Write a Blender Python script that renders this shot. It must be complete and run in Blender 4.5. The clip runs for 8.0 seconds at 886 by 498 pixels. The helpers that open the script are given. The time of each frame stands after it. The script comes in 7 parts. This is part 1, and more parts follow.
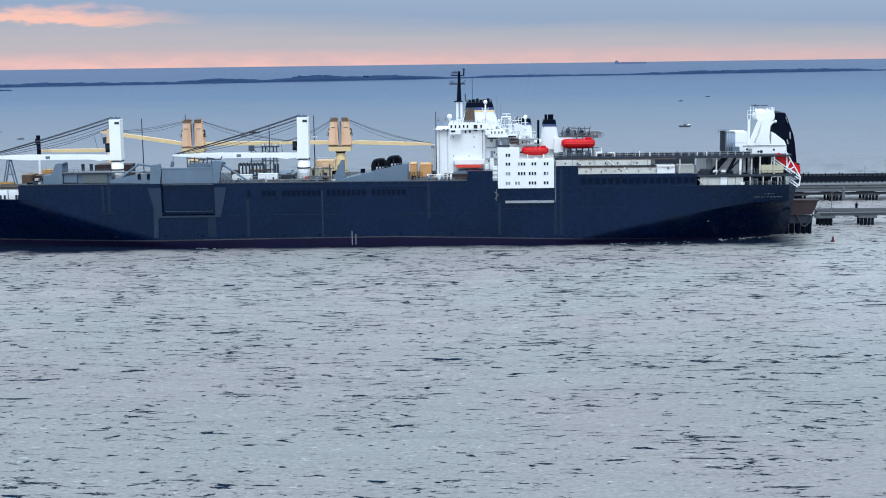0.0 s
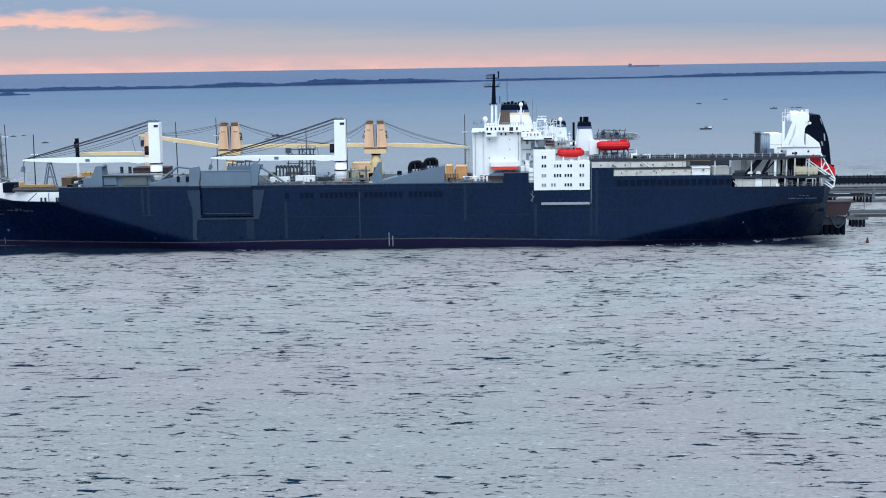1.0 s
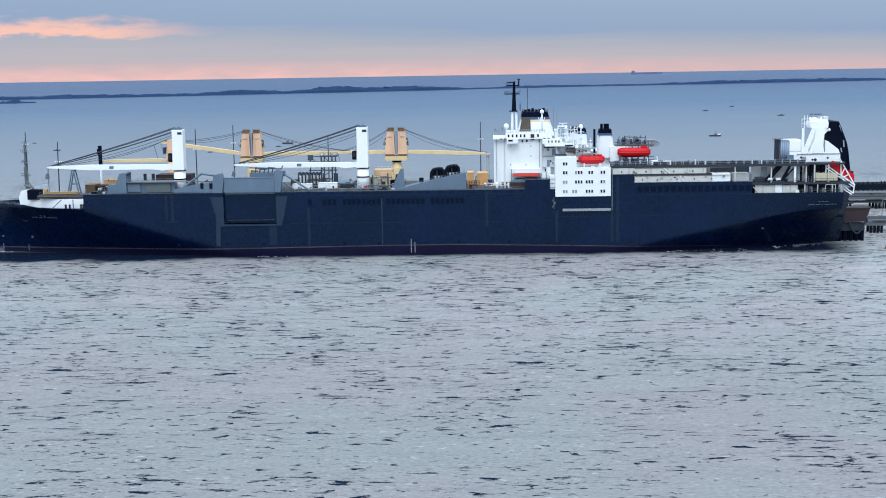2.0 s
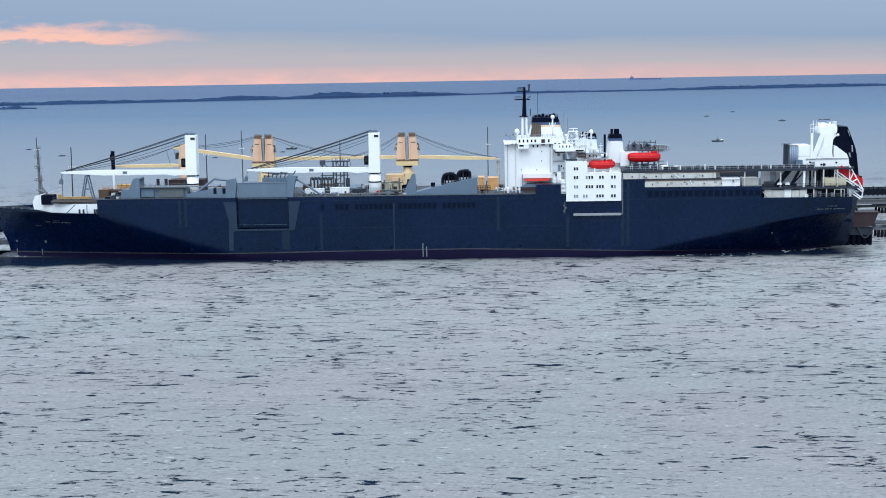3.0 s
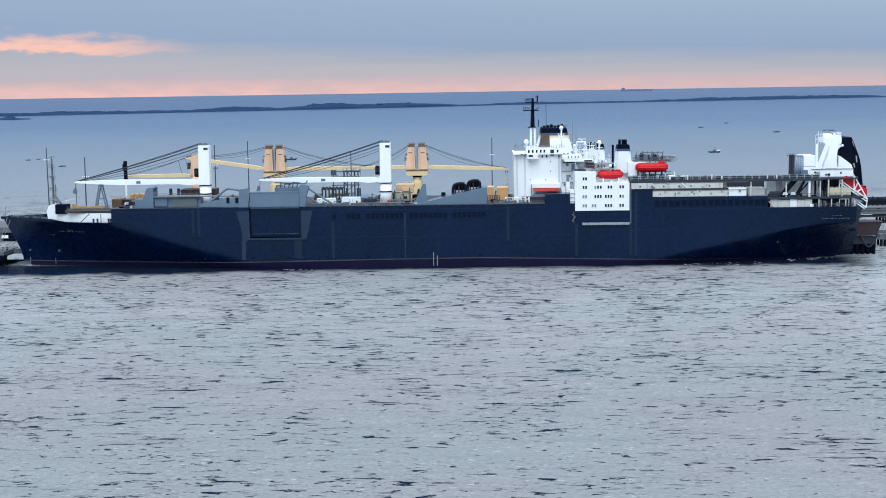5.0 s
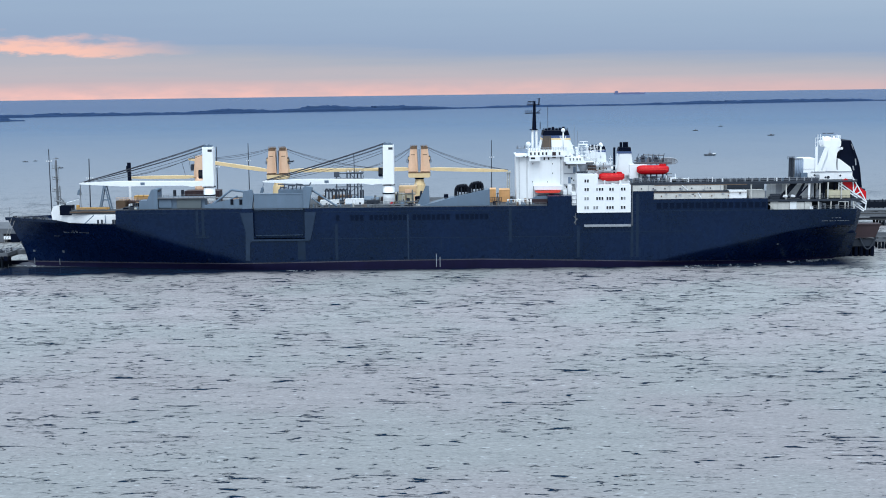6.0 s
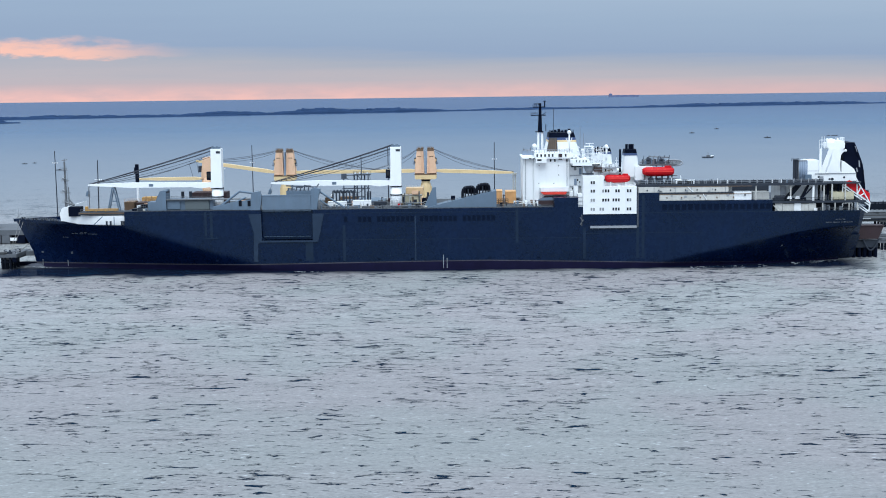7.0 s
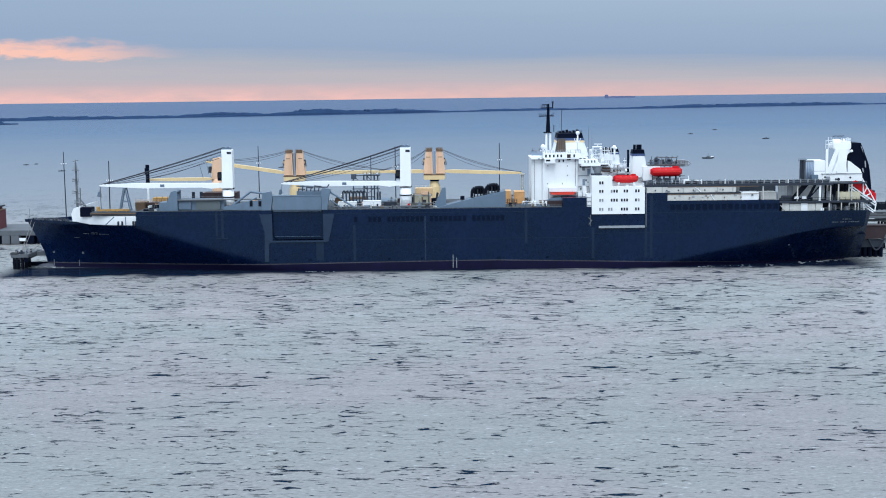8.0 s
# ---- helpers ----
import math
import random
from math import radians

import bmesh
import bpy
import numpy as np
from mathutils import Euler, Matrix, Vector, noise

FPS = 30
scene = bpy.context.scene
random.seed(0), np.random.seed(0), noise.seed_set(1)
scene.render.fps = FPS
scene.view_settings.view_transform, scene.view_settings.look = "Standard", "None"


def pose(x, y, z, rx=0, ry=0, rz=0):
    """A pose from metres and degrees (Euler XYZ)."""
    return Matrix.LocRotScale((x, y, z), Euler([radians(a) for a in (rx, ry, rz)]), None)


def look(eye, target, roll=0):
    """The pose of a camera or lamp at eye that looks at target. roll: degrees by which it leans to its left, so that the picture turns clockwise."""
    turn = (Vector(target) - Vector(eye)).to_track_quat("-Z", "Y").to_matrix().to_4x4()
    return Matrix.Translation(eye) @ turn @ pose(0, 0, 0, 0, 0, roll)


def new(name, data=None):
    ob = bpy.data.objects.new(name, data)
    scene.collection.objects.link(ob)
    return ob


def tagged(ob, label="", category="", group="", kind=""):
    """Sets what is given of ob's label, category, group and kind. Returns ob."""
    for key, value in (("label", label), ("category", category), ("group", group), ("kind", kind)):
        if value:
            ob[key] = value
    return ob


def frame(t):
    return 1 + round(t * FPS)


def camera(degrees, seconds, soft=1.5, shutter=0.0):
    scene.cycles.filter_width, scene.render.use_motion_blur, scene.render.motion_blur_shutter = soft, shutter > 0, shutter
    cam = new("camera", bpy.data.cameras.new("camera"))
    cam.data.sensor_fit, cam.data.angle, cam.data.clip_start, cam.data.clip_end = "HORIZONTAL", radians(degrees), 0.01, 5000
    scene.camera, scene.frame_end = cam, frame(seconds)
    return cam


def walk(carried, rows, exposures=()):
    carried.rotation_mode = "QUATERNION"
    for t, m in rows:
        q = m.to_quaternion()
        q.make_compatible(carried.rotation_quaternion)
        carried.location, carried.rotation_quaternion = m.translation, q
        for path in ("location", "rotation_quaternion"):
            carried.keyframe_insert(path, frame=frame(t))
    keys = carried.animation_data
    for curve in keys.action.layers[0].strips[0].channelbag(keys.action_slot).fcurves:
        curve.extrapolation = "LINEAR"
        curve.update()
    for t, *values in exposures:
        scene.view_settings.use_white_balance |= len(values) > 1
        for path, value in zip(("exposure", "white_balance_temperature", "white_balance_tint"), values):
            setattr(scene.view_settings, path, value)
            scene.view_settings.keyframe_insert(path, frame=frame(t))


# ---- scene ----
PATH = [
    (0, look((174.049, -368.661, 56.141), (168.041, -171.108, 25.534), -0.746)),
    (0.5, look((170.499, -370.249, 56.128), (163.728, -172.695, 25.686), -0.797)),
    (1, look((166.914, -371.860, 56.131), (159.118, -174.286, 26.069), -0.877)),
    (1.5, look((163.695, -373.322, 56.209), (155.653, -175.680, 26.665), -0.889)),
    (2, look((161.097, -374.625, 56.255), (153.046, -176.893, 27.323), -0.942)),
    (3.5, look((155.497, -378.710, 56.377), (148.043, -180.777, 28.679), -0.952)),
    (4, look((153.973, -379.905, 56.404), (146.852, -181.898, 29.160), -0.941)),
    (4.5, look((152.613, -381.054, 56.445), (145.924, -182.966, 29.679), -0.938)),
    (6, look((148.174, -385.108, 56.489), (143.213, -186.868, 30.486), -0.766)),
    (6.5, look((146.265, -386.396, 56.463), (141.923, -188.122, 30.608), -0.729)),
    (7, look((144.026, -387.769, 56.490), (140.119, -189.457, 30.849), -0.725)),
    (7.5, look((141.719, -389.135, 56.501), (138.270, -190.798, 31.001), -0.697)),
    (8, look((139.612, -390.630, 56.528), (136.480, -192.285, 31.043), -0.734)),
]
cam = camera(38.0, 8.0, soft=1.0)
walk(cam, PATH)

# ---------------------------------------------------------------- sky and light
scene.view_settings.exposure = 0.0
world = bpy.data.worlds.new("dusk_sky")
scene.world = world
world.use_nodes = True


def ramp(nt, stops, interpolation="EASE"):
    r = nt.nodes.new("ShaderNodeValToRGB")
    r.color_ramp.interpolation = interpolation
    while len(r.color_ramp.elements) < len(stops):
        r.color_ramp.elements.new(0.5)
    for e, (p, c) in zip(r.color_ramp.elements, stops):
        e.position = p
        e.color = (*c, 1) if len(c) == 3 else c
    return r


def maths(nt, op, a, b=None, c=None):
    n = nt.nodes.new("ShaderNodeMath")
    n.operation = op
    for i, v in enumerate((a, b, c)):
        if v is None:
            continue
        if isinstance(v, (int, float)):
            n.inputs[i].default_value = v
        else:
            nt.links.new(v, n.inputs[i])
    return n.outputs[0]


def mixed(nt, fac, a, b, blend="MIX"):
    n = nt.nodes.new("ShaderNodeMix")
    n.data_type = "RGBA"
    n.blend_type = blend
    for sock, v in ((n.inputs[0], fac), (n.inputs[6], a), (n.inputs[7], b)):
        if isinstance(v, (int, float)):
            sock.default_value = v
        elif isinstance(v, tuple):
            sock.default_value = (*v, 1)
        else:
            nt.links.new(v, sock)
    return n.outputs[2]


def noise_tex(nt, vec, scale, detail=4.0, rough=0.55, twist=0.0):
    n = nt.nodes.new("ShaderNodeTexNoise")
    n.inputs["Scale"].default_value = scale
    n.inputs["Detail"].default_value = detail
    n.inputs["Roughness"].default_value = rough
    n.inputs["Distortion"].default_value = twist
    if vec is not None:
        nt.links.new(vec, n.inputs["Vector"])
    return n.outputs["Fac"]


def build_sky():
    nt = world.node_tree
    nt.nodes.clear()
    out = nt.nodes.new("ShaderNodeOutputWorld")
    bg = nt.nodes.new("ShaderNodeBackground")
    sky = nt.nodes.new("ShaderNodeTexSky")
    sky.sky_type = "NISHITA"
    sky.sun_disc = False
    sky.sun_elevation = radians(SUN_HEIGHT)
    sky.sun_rotation = radians(SUN_TURN)
    tc = nt.nodes.new("ShaderNodeTexCoord")
    sep = nt.nodes.new("ShaderNodeSeparateXYZ")
    nt.links.new(tc.outputs["Generated"], sep.inputs[0])
    x, y, z = sep.outputs
    # cloud deck: colours by height over the horizon
    stretch = nt.nodes.new("ShaderNodeMapping")
    stretch.inputs["Scale"].default_value = (2.2, 2.2, 42.0)
    nt.links.new(tc.outputs["Generated"], stretch.inputs[0])
    big = noise_tex(nt, stretch.outputs[0], 1.6, 5.0, 0.6)
    puff = nt.nodes.new("ShaderNodeMapping")
    puff.inputs["Scale"].default_value = (4.0, 4.0, 16.0)
    nt.links.new(tc.outputs["Generated"], puff.inputs[0])
    fine = noise_tex(nt, puff.outputs[0], 7.0, 6.0, 0.58)
    wob = maths(nt, "MULTIPLY", maths(nt, "SUBTRACT", big, 0.5), 0.028)
    lean = maths(nt, "DIVIDE", x, maths(nt, "MAXIMUM", maths(nt, "ABSOLUTE", y), 0.05))
    grow = nt.nodes.new("ShaderNodeClamp")
    grow.inputs["Min"].default_value, grow.inputs["Max"].default_value = 1.0, 1.6
    nt.links.new(maths(nt, "ADD", lean, 1.28), grow.inputs[0])
    h = maths(nt, "MULTIPLY_ADD", maths(nt, "ADD", z, 0.0125), grow.outputs[0], maths(nt, "SUBTRACT", wob, 0.0125))
    pos = maths(nt, "MULTIPLY_ADD", h, 5.0, 0.10)
    low = ramp(nt, SKY_LOW, "LINEAR")
    nt.links.new(pos, low.inputs[0])
    high = ramp(nt, SKY_HIGH, "LINEAR")
    nt.links.new(z, high.inputs[0])
    up = nt.nodes.new("ShaderNodeMapRange")
    up.inputs["From Min"].default_value, up.inputs["From Max"].default_value = 0.07, 0.17
    nt.links.new(z, up.inputs[0])
    deck = mixed(nt, up.outputs[0], low.outputs[0], high.outputs[0])
    # pale rose glow low down, patchy
    glow = maths(nt, "SUBTRACT", 1.0, maths(nt, "DIVIDE", maths(nt, "ABSOLUTE", maths(nt, "ADD", z, 0.0105)), 0.013))
    patch = maths(nt, "MULTIPLY_ADD", fine, 2.5, -0.40)
    east = maths(nt, "MULTIPLY_ADD", maths(nt, "DIVIDE", x, maths(nt, "MAXIMUM", y, 0.05)), -1.3, 0.62)
    east = maths(nt, "MINIMUM", maths(nt, "MAXIMUM", east, 0.25), 1.0)
    ahead = maths(nt, "GREATER_THAN", y, 0.3)
    gl = maths(nt, "MULTIPLY", maths(nt, "MAXIMUM", glow, 0.0), maths(nt, "MULTIPLY", maths(nt, "MAXIMUM", patch, 0.0), maths(nt, "MULTIPLY", east, ahead)))
    gn = nt.nodes.new("ShaderNodeClamp")
    nt.links.new(gl, gn.inputs[0])
    deck = mixed(nt, gn.outputs[0], deck, (1.0, 0.60, 0.56))
    # one sunlit cloud bank standing in the north-west
    slope = maths(nt, "DIVIDE", x, maths(nt, "MAXIMUM", y, 0.05))
    edge = maths(nt, "MULTIPLY_ADD", maths(nt, "SUBTRACT", fine, 0.5), 0.024, 0.0)
    over = maths(nt, "ADD", maths(nt, "MULTIPLY_ADD", slope, 0.014, z), edge)
    a = nt.nodes.new("ShaderNodeMapRange")
    a.interpolation_type = "SMOOTHSTEP"
    a.inputs["From Min"].default_value, a.inputs["From Max"].default_value = 0.0157, 0.0197
    nt.links.new(over, a.inputs[0])
    b = nt.nodes.new("ShaderNodeMapRange")
    b.interpolation_type = "SMOOTHSTEP"
    b.inputs["From Min"].default_value, b.inputs["From Max"].default_value = 0.0332, 0.0222
    nt.links.new(over, b.inputs[0])
    c = nt.nodes.new("ShaderNodeMapRange")
    c.interpolation_type = "SMOOTHSTEP"
    c.inputs["From Min"].default_value, c.inputs["From Max"].default_value = -0.20, -0.32
    nt.links.new(slope, c.inputs[0])
    bank = maths(nt, "MULTIPLY", maths(nt, "MULTIPLY", a.outputs[0], b.outputs[0]), maths(nt, "MULTIPLY", c.outputs[0], ahead))
    deck = mixed(nt, bank, deck, (1.02, 0.60, 0.51))
    dim = nt.nodes.new("ShaderNodeVectorMath")
    dim.operation = "SCALE"
    dim.inputs["Scale"].default_value = 0.07
    nt.links.new(sky.outputs[0], dim.inputs[0])
    full = mixed(nt, 0.9, dim.outputs[0], deck)
    nt.links.new(full, bg.inputs[0])
    bg.inputs[1].default_value = 1.0
    nt.links.new(bg.outputs[0], out.inputs[0])


SUN_HEIGHT, SUN_TURN = 56, 185
SKY_LOW = [(0.0, (0.62, 0.50, 0.54)), (0.07, (0.64, 0.50, 0.54)), (0.14, (0.54, 0.51, 0.57)), (0.21, (0.43, 0.47, 0.57)), (0.28, (0.30, 0.41, 0.60)), (0.42, (0.33, 0.45, 0.63)), (0.75, (0.42, 0.54, 0.70))]
SKY_HIGH = [(0.0, (0.30, 0.41, 0.59)), (0.15, (0.34, 0.46, 0.64)), (0.30, (0.80, 0.99, 1.22)), (0.45, (1.24, 1.53, 1.84)), (1.0, (1.38, 1.68, 2.0))]
build_sky()

sun = new("sun", bpy.data.lights.new("sun", "SUN"))
sun.data.energy = 2.0
sun.data.angle = radians(40)
sun.data.color = (0.90, 0.965, 1.0)
sun.matrix_world = look((-12, -145, 215), (0, 0, 0))
tagged(sun, "soft daylight from the cloudy sky", "light")


# ---------------------------------------------------------------- materials
def material(name, color, rough=0.5, metal=0.0, vary=0.18, scale=0.25, streak=0.0, rust=0.0, bump=0.0, spec=0.5, tint=None, sheen=(1.0, 1.0, 1.0)):
    """Painted or raw surface: two scales of mottling, run-down streaks and some rust, in metres."""
    m = bpy.data.materials.new(name)
    m.use_nodes = True
    nt = m.node_tree
    p = nt.nodes["Principled BSDF"]
    tc = nt.nodes.new("ShaderNodeTexCoord")
    geo = nt.nodes.new("ShaderNodeNewGeometry")
    co = geo.outputs["Position"]
    n1 = noise_tex(nt, co, scale, 5.0, 0.6)
    n2 = noise_tex(nt, co, scale * 9.0, 4.0, 0.6)
    f = maths(nt, "ADD", maths(nt, "MULTIPLY", n1, 0.65), maths(nt, "MULTIPLY", n2, 0.35))
    k = maths(nt, "MULTIPLY_ADD", maths(nt, "SUBTRACT", f, 0.5), vary * 4.0, 1.0)
    base = mixed(nt, 1.0, color, (1, 1, 1), "MULTIPLY")
    vm = nt.nodes.new("ShaderNodeVectorMath")
    vm.operation = "SCALE"
    nt.links.new(base, vm.inputs[0])
    nt.links.new(k, vm.inputs["Scale"])
    col = vm.outputs[0]
    if streak:
        mp = nt.nodes.new("ShaderNodeMapping")
        mp.inputs["Scale"].default_value = (0.9, 0.9, 0.035)
        nt.links.new(co, mp.inputs[0])
        s = noise_tex(nt, mp.outputs[0], 1.0, 5.0, 0.65)
        s = maths(nt, "MULTIPLY", maths(nt, "MAXIMUM", maths(nt, "MULTIPLY_ADD", s, 4.0, -2.15), 0.0), streak)
        sc = nt.nodes.new("ShaderNodeClamp")
        nt.links.new(s, sc.inputs[0])
        col = mixed(nt, sc.outputs[0], col, tint or (0.16, 0.18, 0.22))
    if rust:
        mp = nt.nodes.new("ShaderNodeMapping")
        mp.inputs["Scale"].default_value = (1.6, 1.6, 0.25)
        nt.links.new(co, mp.inputs[0])
        s = noise_tex(nt, mp.outputs[0], 0.9, 6.0, 0.7)
        s = maths(nt, "MULTIPLY", maths(nt, "MAXIMUM", maths(nt, "MULTIPLY_ADD", s, 6.0, -3.7), 0.0), rust)
        sc = nt.nodes.new("ShaderNodeClamp")
        nt.links.new(s, sc.inputs[0])
        col = mixed(nt, sc.outputs[0], col, (0.17, 0.07, 0.03))
    nt.links.new(col, p.inputs["Base Color"])
    p.inputs["Metallic"].default_value = metal
    p.inputs["Specular IOR Level"].default_value = spec
    p.inputs["Specular Tint"].default_value = (*sheen, 1)
    r = maths(nt, "MULTIPLY_ADD", n2, 0.25, rough - 0.12)
    nt.links.new(r, p.inputs["Roughness"])
    if bump:
        b = nt.nodes.new("ShaderNodeBump")
        b.inputs["Strength"].default_value = 0.6
        b.inputs["Distance"].default_value = bump
        nt.links.new(noise_tex(nt, co, scale * 3.0, 5.0, 0.6), b.inputs["Height"])
        nt.links.new(b.outputs[0], p.inputs["Normal"])
    return m


M_HULL = material("hull_navy_paint", (0.0005, 0.0050, 0.0270), 0.27, vary=0.5, scale=0.06, streak=0.35, bump=0.006, spec=0.465, tint=(0.005, 0.011, 0.030), sheen=(0.52, 0.78, 0.96))
M_BOOT = material("boot_topping_paint", (0.0062, 0.0055, 0.0260), 0.55, vary=0.4, scale=0.2, streak=0.25, spec=0.12, tint=(0.016, 0.014, 0.034))
M_WORN = material("worn_bulb_paint", (0.055, 0.062, 0.085), 0.7, vary=0.45, scale=0.4, streak=0.4, tint=(0.12, 0.13, 0.15))
M_SCUM = material("weed_line", (0.040, 0.038, 0.052), 0.8, vary=0.9, scale=0.12)
M_FADED = material("worn_hull_paint", (0.0150, 0.0250, 0.050), 0.42, vary=0.35, scale=0.3, streak=0.3, spec=0.5, tint=(0.03, 0.04, 0.06), sheen=(0.52, 0.78, 0.96))
M_SEAM = material("scuffed_seam_paint", (0.0035, 0.0085, 0.026), 0.4, vary=0.6, scale=0.5, spec=0.6, sheen=(0.52, 0.78, 0.96))
M_PORT = material("navy_opening_shade", (0.0004, 0.0026, 0.0150), 0.5, vary=0.3, spec=0.19, sheen=(0.52, 0.78, 0.96))
M_LEDGE = material("pale_ledge_paint", (0.26, 0.28, 0.31), 0.6, vary=0.2, scale=0.6, streak=0.4, tint=(0.12, 0.13, 0.14))
M_DARK = material("dark_recess", (0.004, 0.006, 0.012), 0.7, vary=0.2, spec=0.1)
M_WHITE = material("white_ship_paint", (0.78, 0.80, 0.815), 0.45, vary=0.05, scale=0.15, streak=0.18, rust=0.10, tint=(0.55, 0.55, 0.54))
# cranes get a lighter white than the superstructure
M_BRIGHT = material("lighter_white_crane_paint", (0.84, 0.86, 0.87), 0.45, vary=0.05, scale=0.15, streak=0.15, rust=0.15, tint=(0.55, 0.55, 0.54))
M_CREAM = material("dirty_cream_paint", (0.50, 0.495, 0.47), 0.6, vary=0.22, scale=0.3, streak=0.5, rust=0.5, tint=(0.34, 0.31, 0.27))
M_GREY = material("grey_deck_paint", (0.103, 0.152, 0.212), 0.55, vary=0.15, scale=0.25, streak=0.3, rust=0.2, tint=(0.09, 0.10, 0.11))
M_DKGREY = material("dark_grey_steel", (0.026, 0.033, 0.047), 0.6, vary=0.25, scale=0.4, spec=0.25)
M_DECK = material("deck_plating", (0.035, 0.042, 0.052), 0.75, vary=0.25, scale=0.2, rust=0.4)
M_BLACK = material("black_paint", (0.0030, 0.0055, 0.0150), 0.55, vary=0.25, scale=0.4, spec=0.04)
M_RUBBER = material("black_rubber", (0.006, 0.008, 0.014), 0.7, vary=0.2, scale=1.0, spec=0.08)
M_ORANGE = material("faded_orange_paint", (0.74, 0.475, 0.315), 0.55, vary=0.14, scale=0.3, streak=0.55, rust=0.6, tint=(0.42, 0.24, 0.14))
M_YELLOW = material("ochre_yellow_paint", (0.74, 0.55, 0.30), 0.5, vary=0.14, scale=0.3, streak=0.2, rust=0.35, tint=(0.42, 0.28, 0.10))
M_RED = material("signal_red_plastic", (0.52, 0.004, 0.010), 0.5, vary=0.14, scale=0.5, spec=0.25)
M_REDORANGE = material("orange_red_canvas", (0.72, 0.055, 0.035), 0.7, vary=0.12, scale=0.5)
M_MAROON = material("maroon_barge_paint", (0.027, 0.012, 0.016), 0.7, vary=0.3, scale=0.4, streak=0.3, rust=0.3, tint=(0.10, 0.05, 0.04))
M_BROWN = material("rusty_brown_steel", (0.14, 0.085, 0.05), 0.75, vary=0.35, scale=0.5, rust=0.6)
M_LOUVRE = material("sooty_louvre", (0.060, 0.052, 0.048), 0.7, vary=0.3, scale=0.6, streak=0.5, tint=(0.13, 0.12, 0.11))
M_COOL = material("pale_blue_grey_paint", (0.22, 0.28, 0.37), 0.5, vary=0.12, scale=0.4)
M_BUFF = material("pale_buff_paint", (0.50, 0.46, 0.33), 0.6, vary=0.15, scale=0.5, streak=0.3, tint=(0.33, 0.29, 0.2))
M_BLUE = material("funnel_blue_band", (0.040, 0.072, 0.175), 0.45, vary=0.1)
M_CONC = material("weathered_concrete", (0.098, 0.108, 0.124), 0.85, vary=0.2, scale=0.3, streak=0.4, bump=0.05, tint=(0.11, 0.11, 0.105))
M_DULL = material("algae_dark_concrete", (0.045, 0.048, 0.052), 0.85, vary=0.3, scale=0.4, streak=0.5, bump=0.05, tint=(0.08, 0.08, 0.08))
M_TIMBER = material("wet_dark_timber", (0.008, 0.011, 0.018), 0.8, vary=0.4, scale=0.6, spec=0.05)
M_WIRE = material("steel_wire_rope", (0.011, 0.014, 0.026), 0.6, 0.0, vary=0.1)
M_STEEL = material("galvanised_steel", (0.13, 0.14, 0.155), 0.5, 0.2, vary=0.15, scale=0.5)
M_ROPE = material("mooring_rope", (0.20, 0.20, 0.20), 0.9, vary=0.2, scale=2.0)
M_MARK = material("white_marking", (0.24, 0.265, 0.30), 0.6, vary=0.3, scale=0.9)
M_BRICK = material("red_brick", (0.11, 0.022, 0.03), 0.85, vary=0.2, scale=1.2)
# the blue haze of distance is mixed into these two base colours
M_LAND = material("hazy_blue_shore", (0.026, 0.049, 0.104), 0.95, vary=0.25, scale=0.05, spec=0.0)
M_WOODS = material("hazy_blue_woodland", (0.027, 0.052, 0.112), 0.95, vary=0.25, scale=0.03, spec=0.0)
M_FARSHIP = material("distant_hull_paint", (0.12, 0.145, 0.26), 0.6, vary=0.1)
M_LAMP = material("lamp_glass", (0.75, 0.77, 0.8), 0.2, vary=0.02)
M_FOAM = material("white_foam", (0.34, 0.37, 0.39), 0.9, vary=0.1, scale=2.0)

M_OCHRE = material("weathered_ochre_paint", (0.44, 0.24, 0.06), 0.6, vary=0.25, scale=0.6, streak=0.3, rust=0.7, tint=(0.25, 0.12, 0.04))
M_TAN = material("dusty_tan_paint", (0.60, 0.41, 0.23), 0.6, vary=0.15, scale=0.4, streak=0.4, rust=0.4, tint=(0.36, 0.22, 0.11))
M_BOXRED = material("weathered_orange_container_paint", (0.66, 0.36, 0.15), 0.6, vary=0.18, scale=0.5, streak=0.5, rust=0.6, tint=(0.40, 0.19, 0.07))
M_SLATE = material("slate_grey_paint", (0.055, 0.070, 0.095), 0.6, vary=0.2, scale=0.5, spec=0.3)
M_DARKRUST = material("dark_rusty_brown", (0.05, 0.024, 0.02), 0.75, vary=0.3, scale=0.6, rust=0.5)
M_PALE = material("pale_green_deck_paint", (0.095, 0.118, 0.128), 0.6, vary=0.15, scale=0.3, streak=0.3, tint=(0.12, 0.13, 0.13))
M_PANEL = material("pale_stained_panel", (0.58, 0.60, 0.61), 0.6, vary=0.15, scale=0.4, streak=0.5, rust=0.3, tint=(0.22, 0.22, 0.22))


def glass_material():
    m = bpy.data.materials.new("dark_window_glass")
    m.use_nodes = True
    p = m.node_tree.nodes["Principled BSDF"]
    p.inputs["Base Color"].default_value = (0.012, 0.014, 0.018, 1)
    p.inputs["Roughness"].default_value = 0.12
    return m


M_GLASS = glass_material()


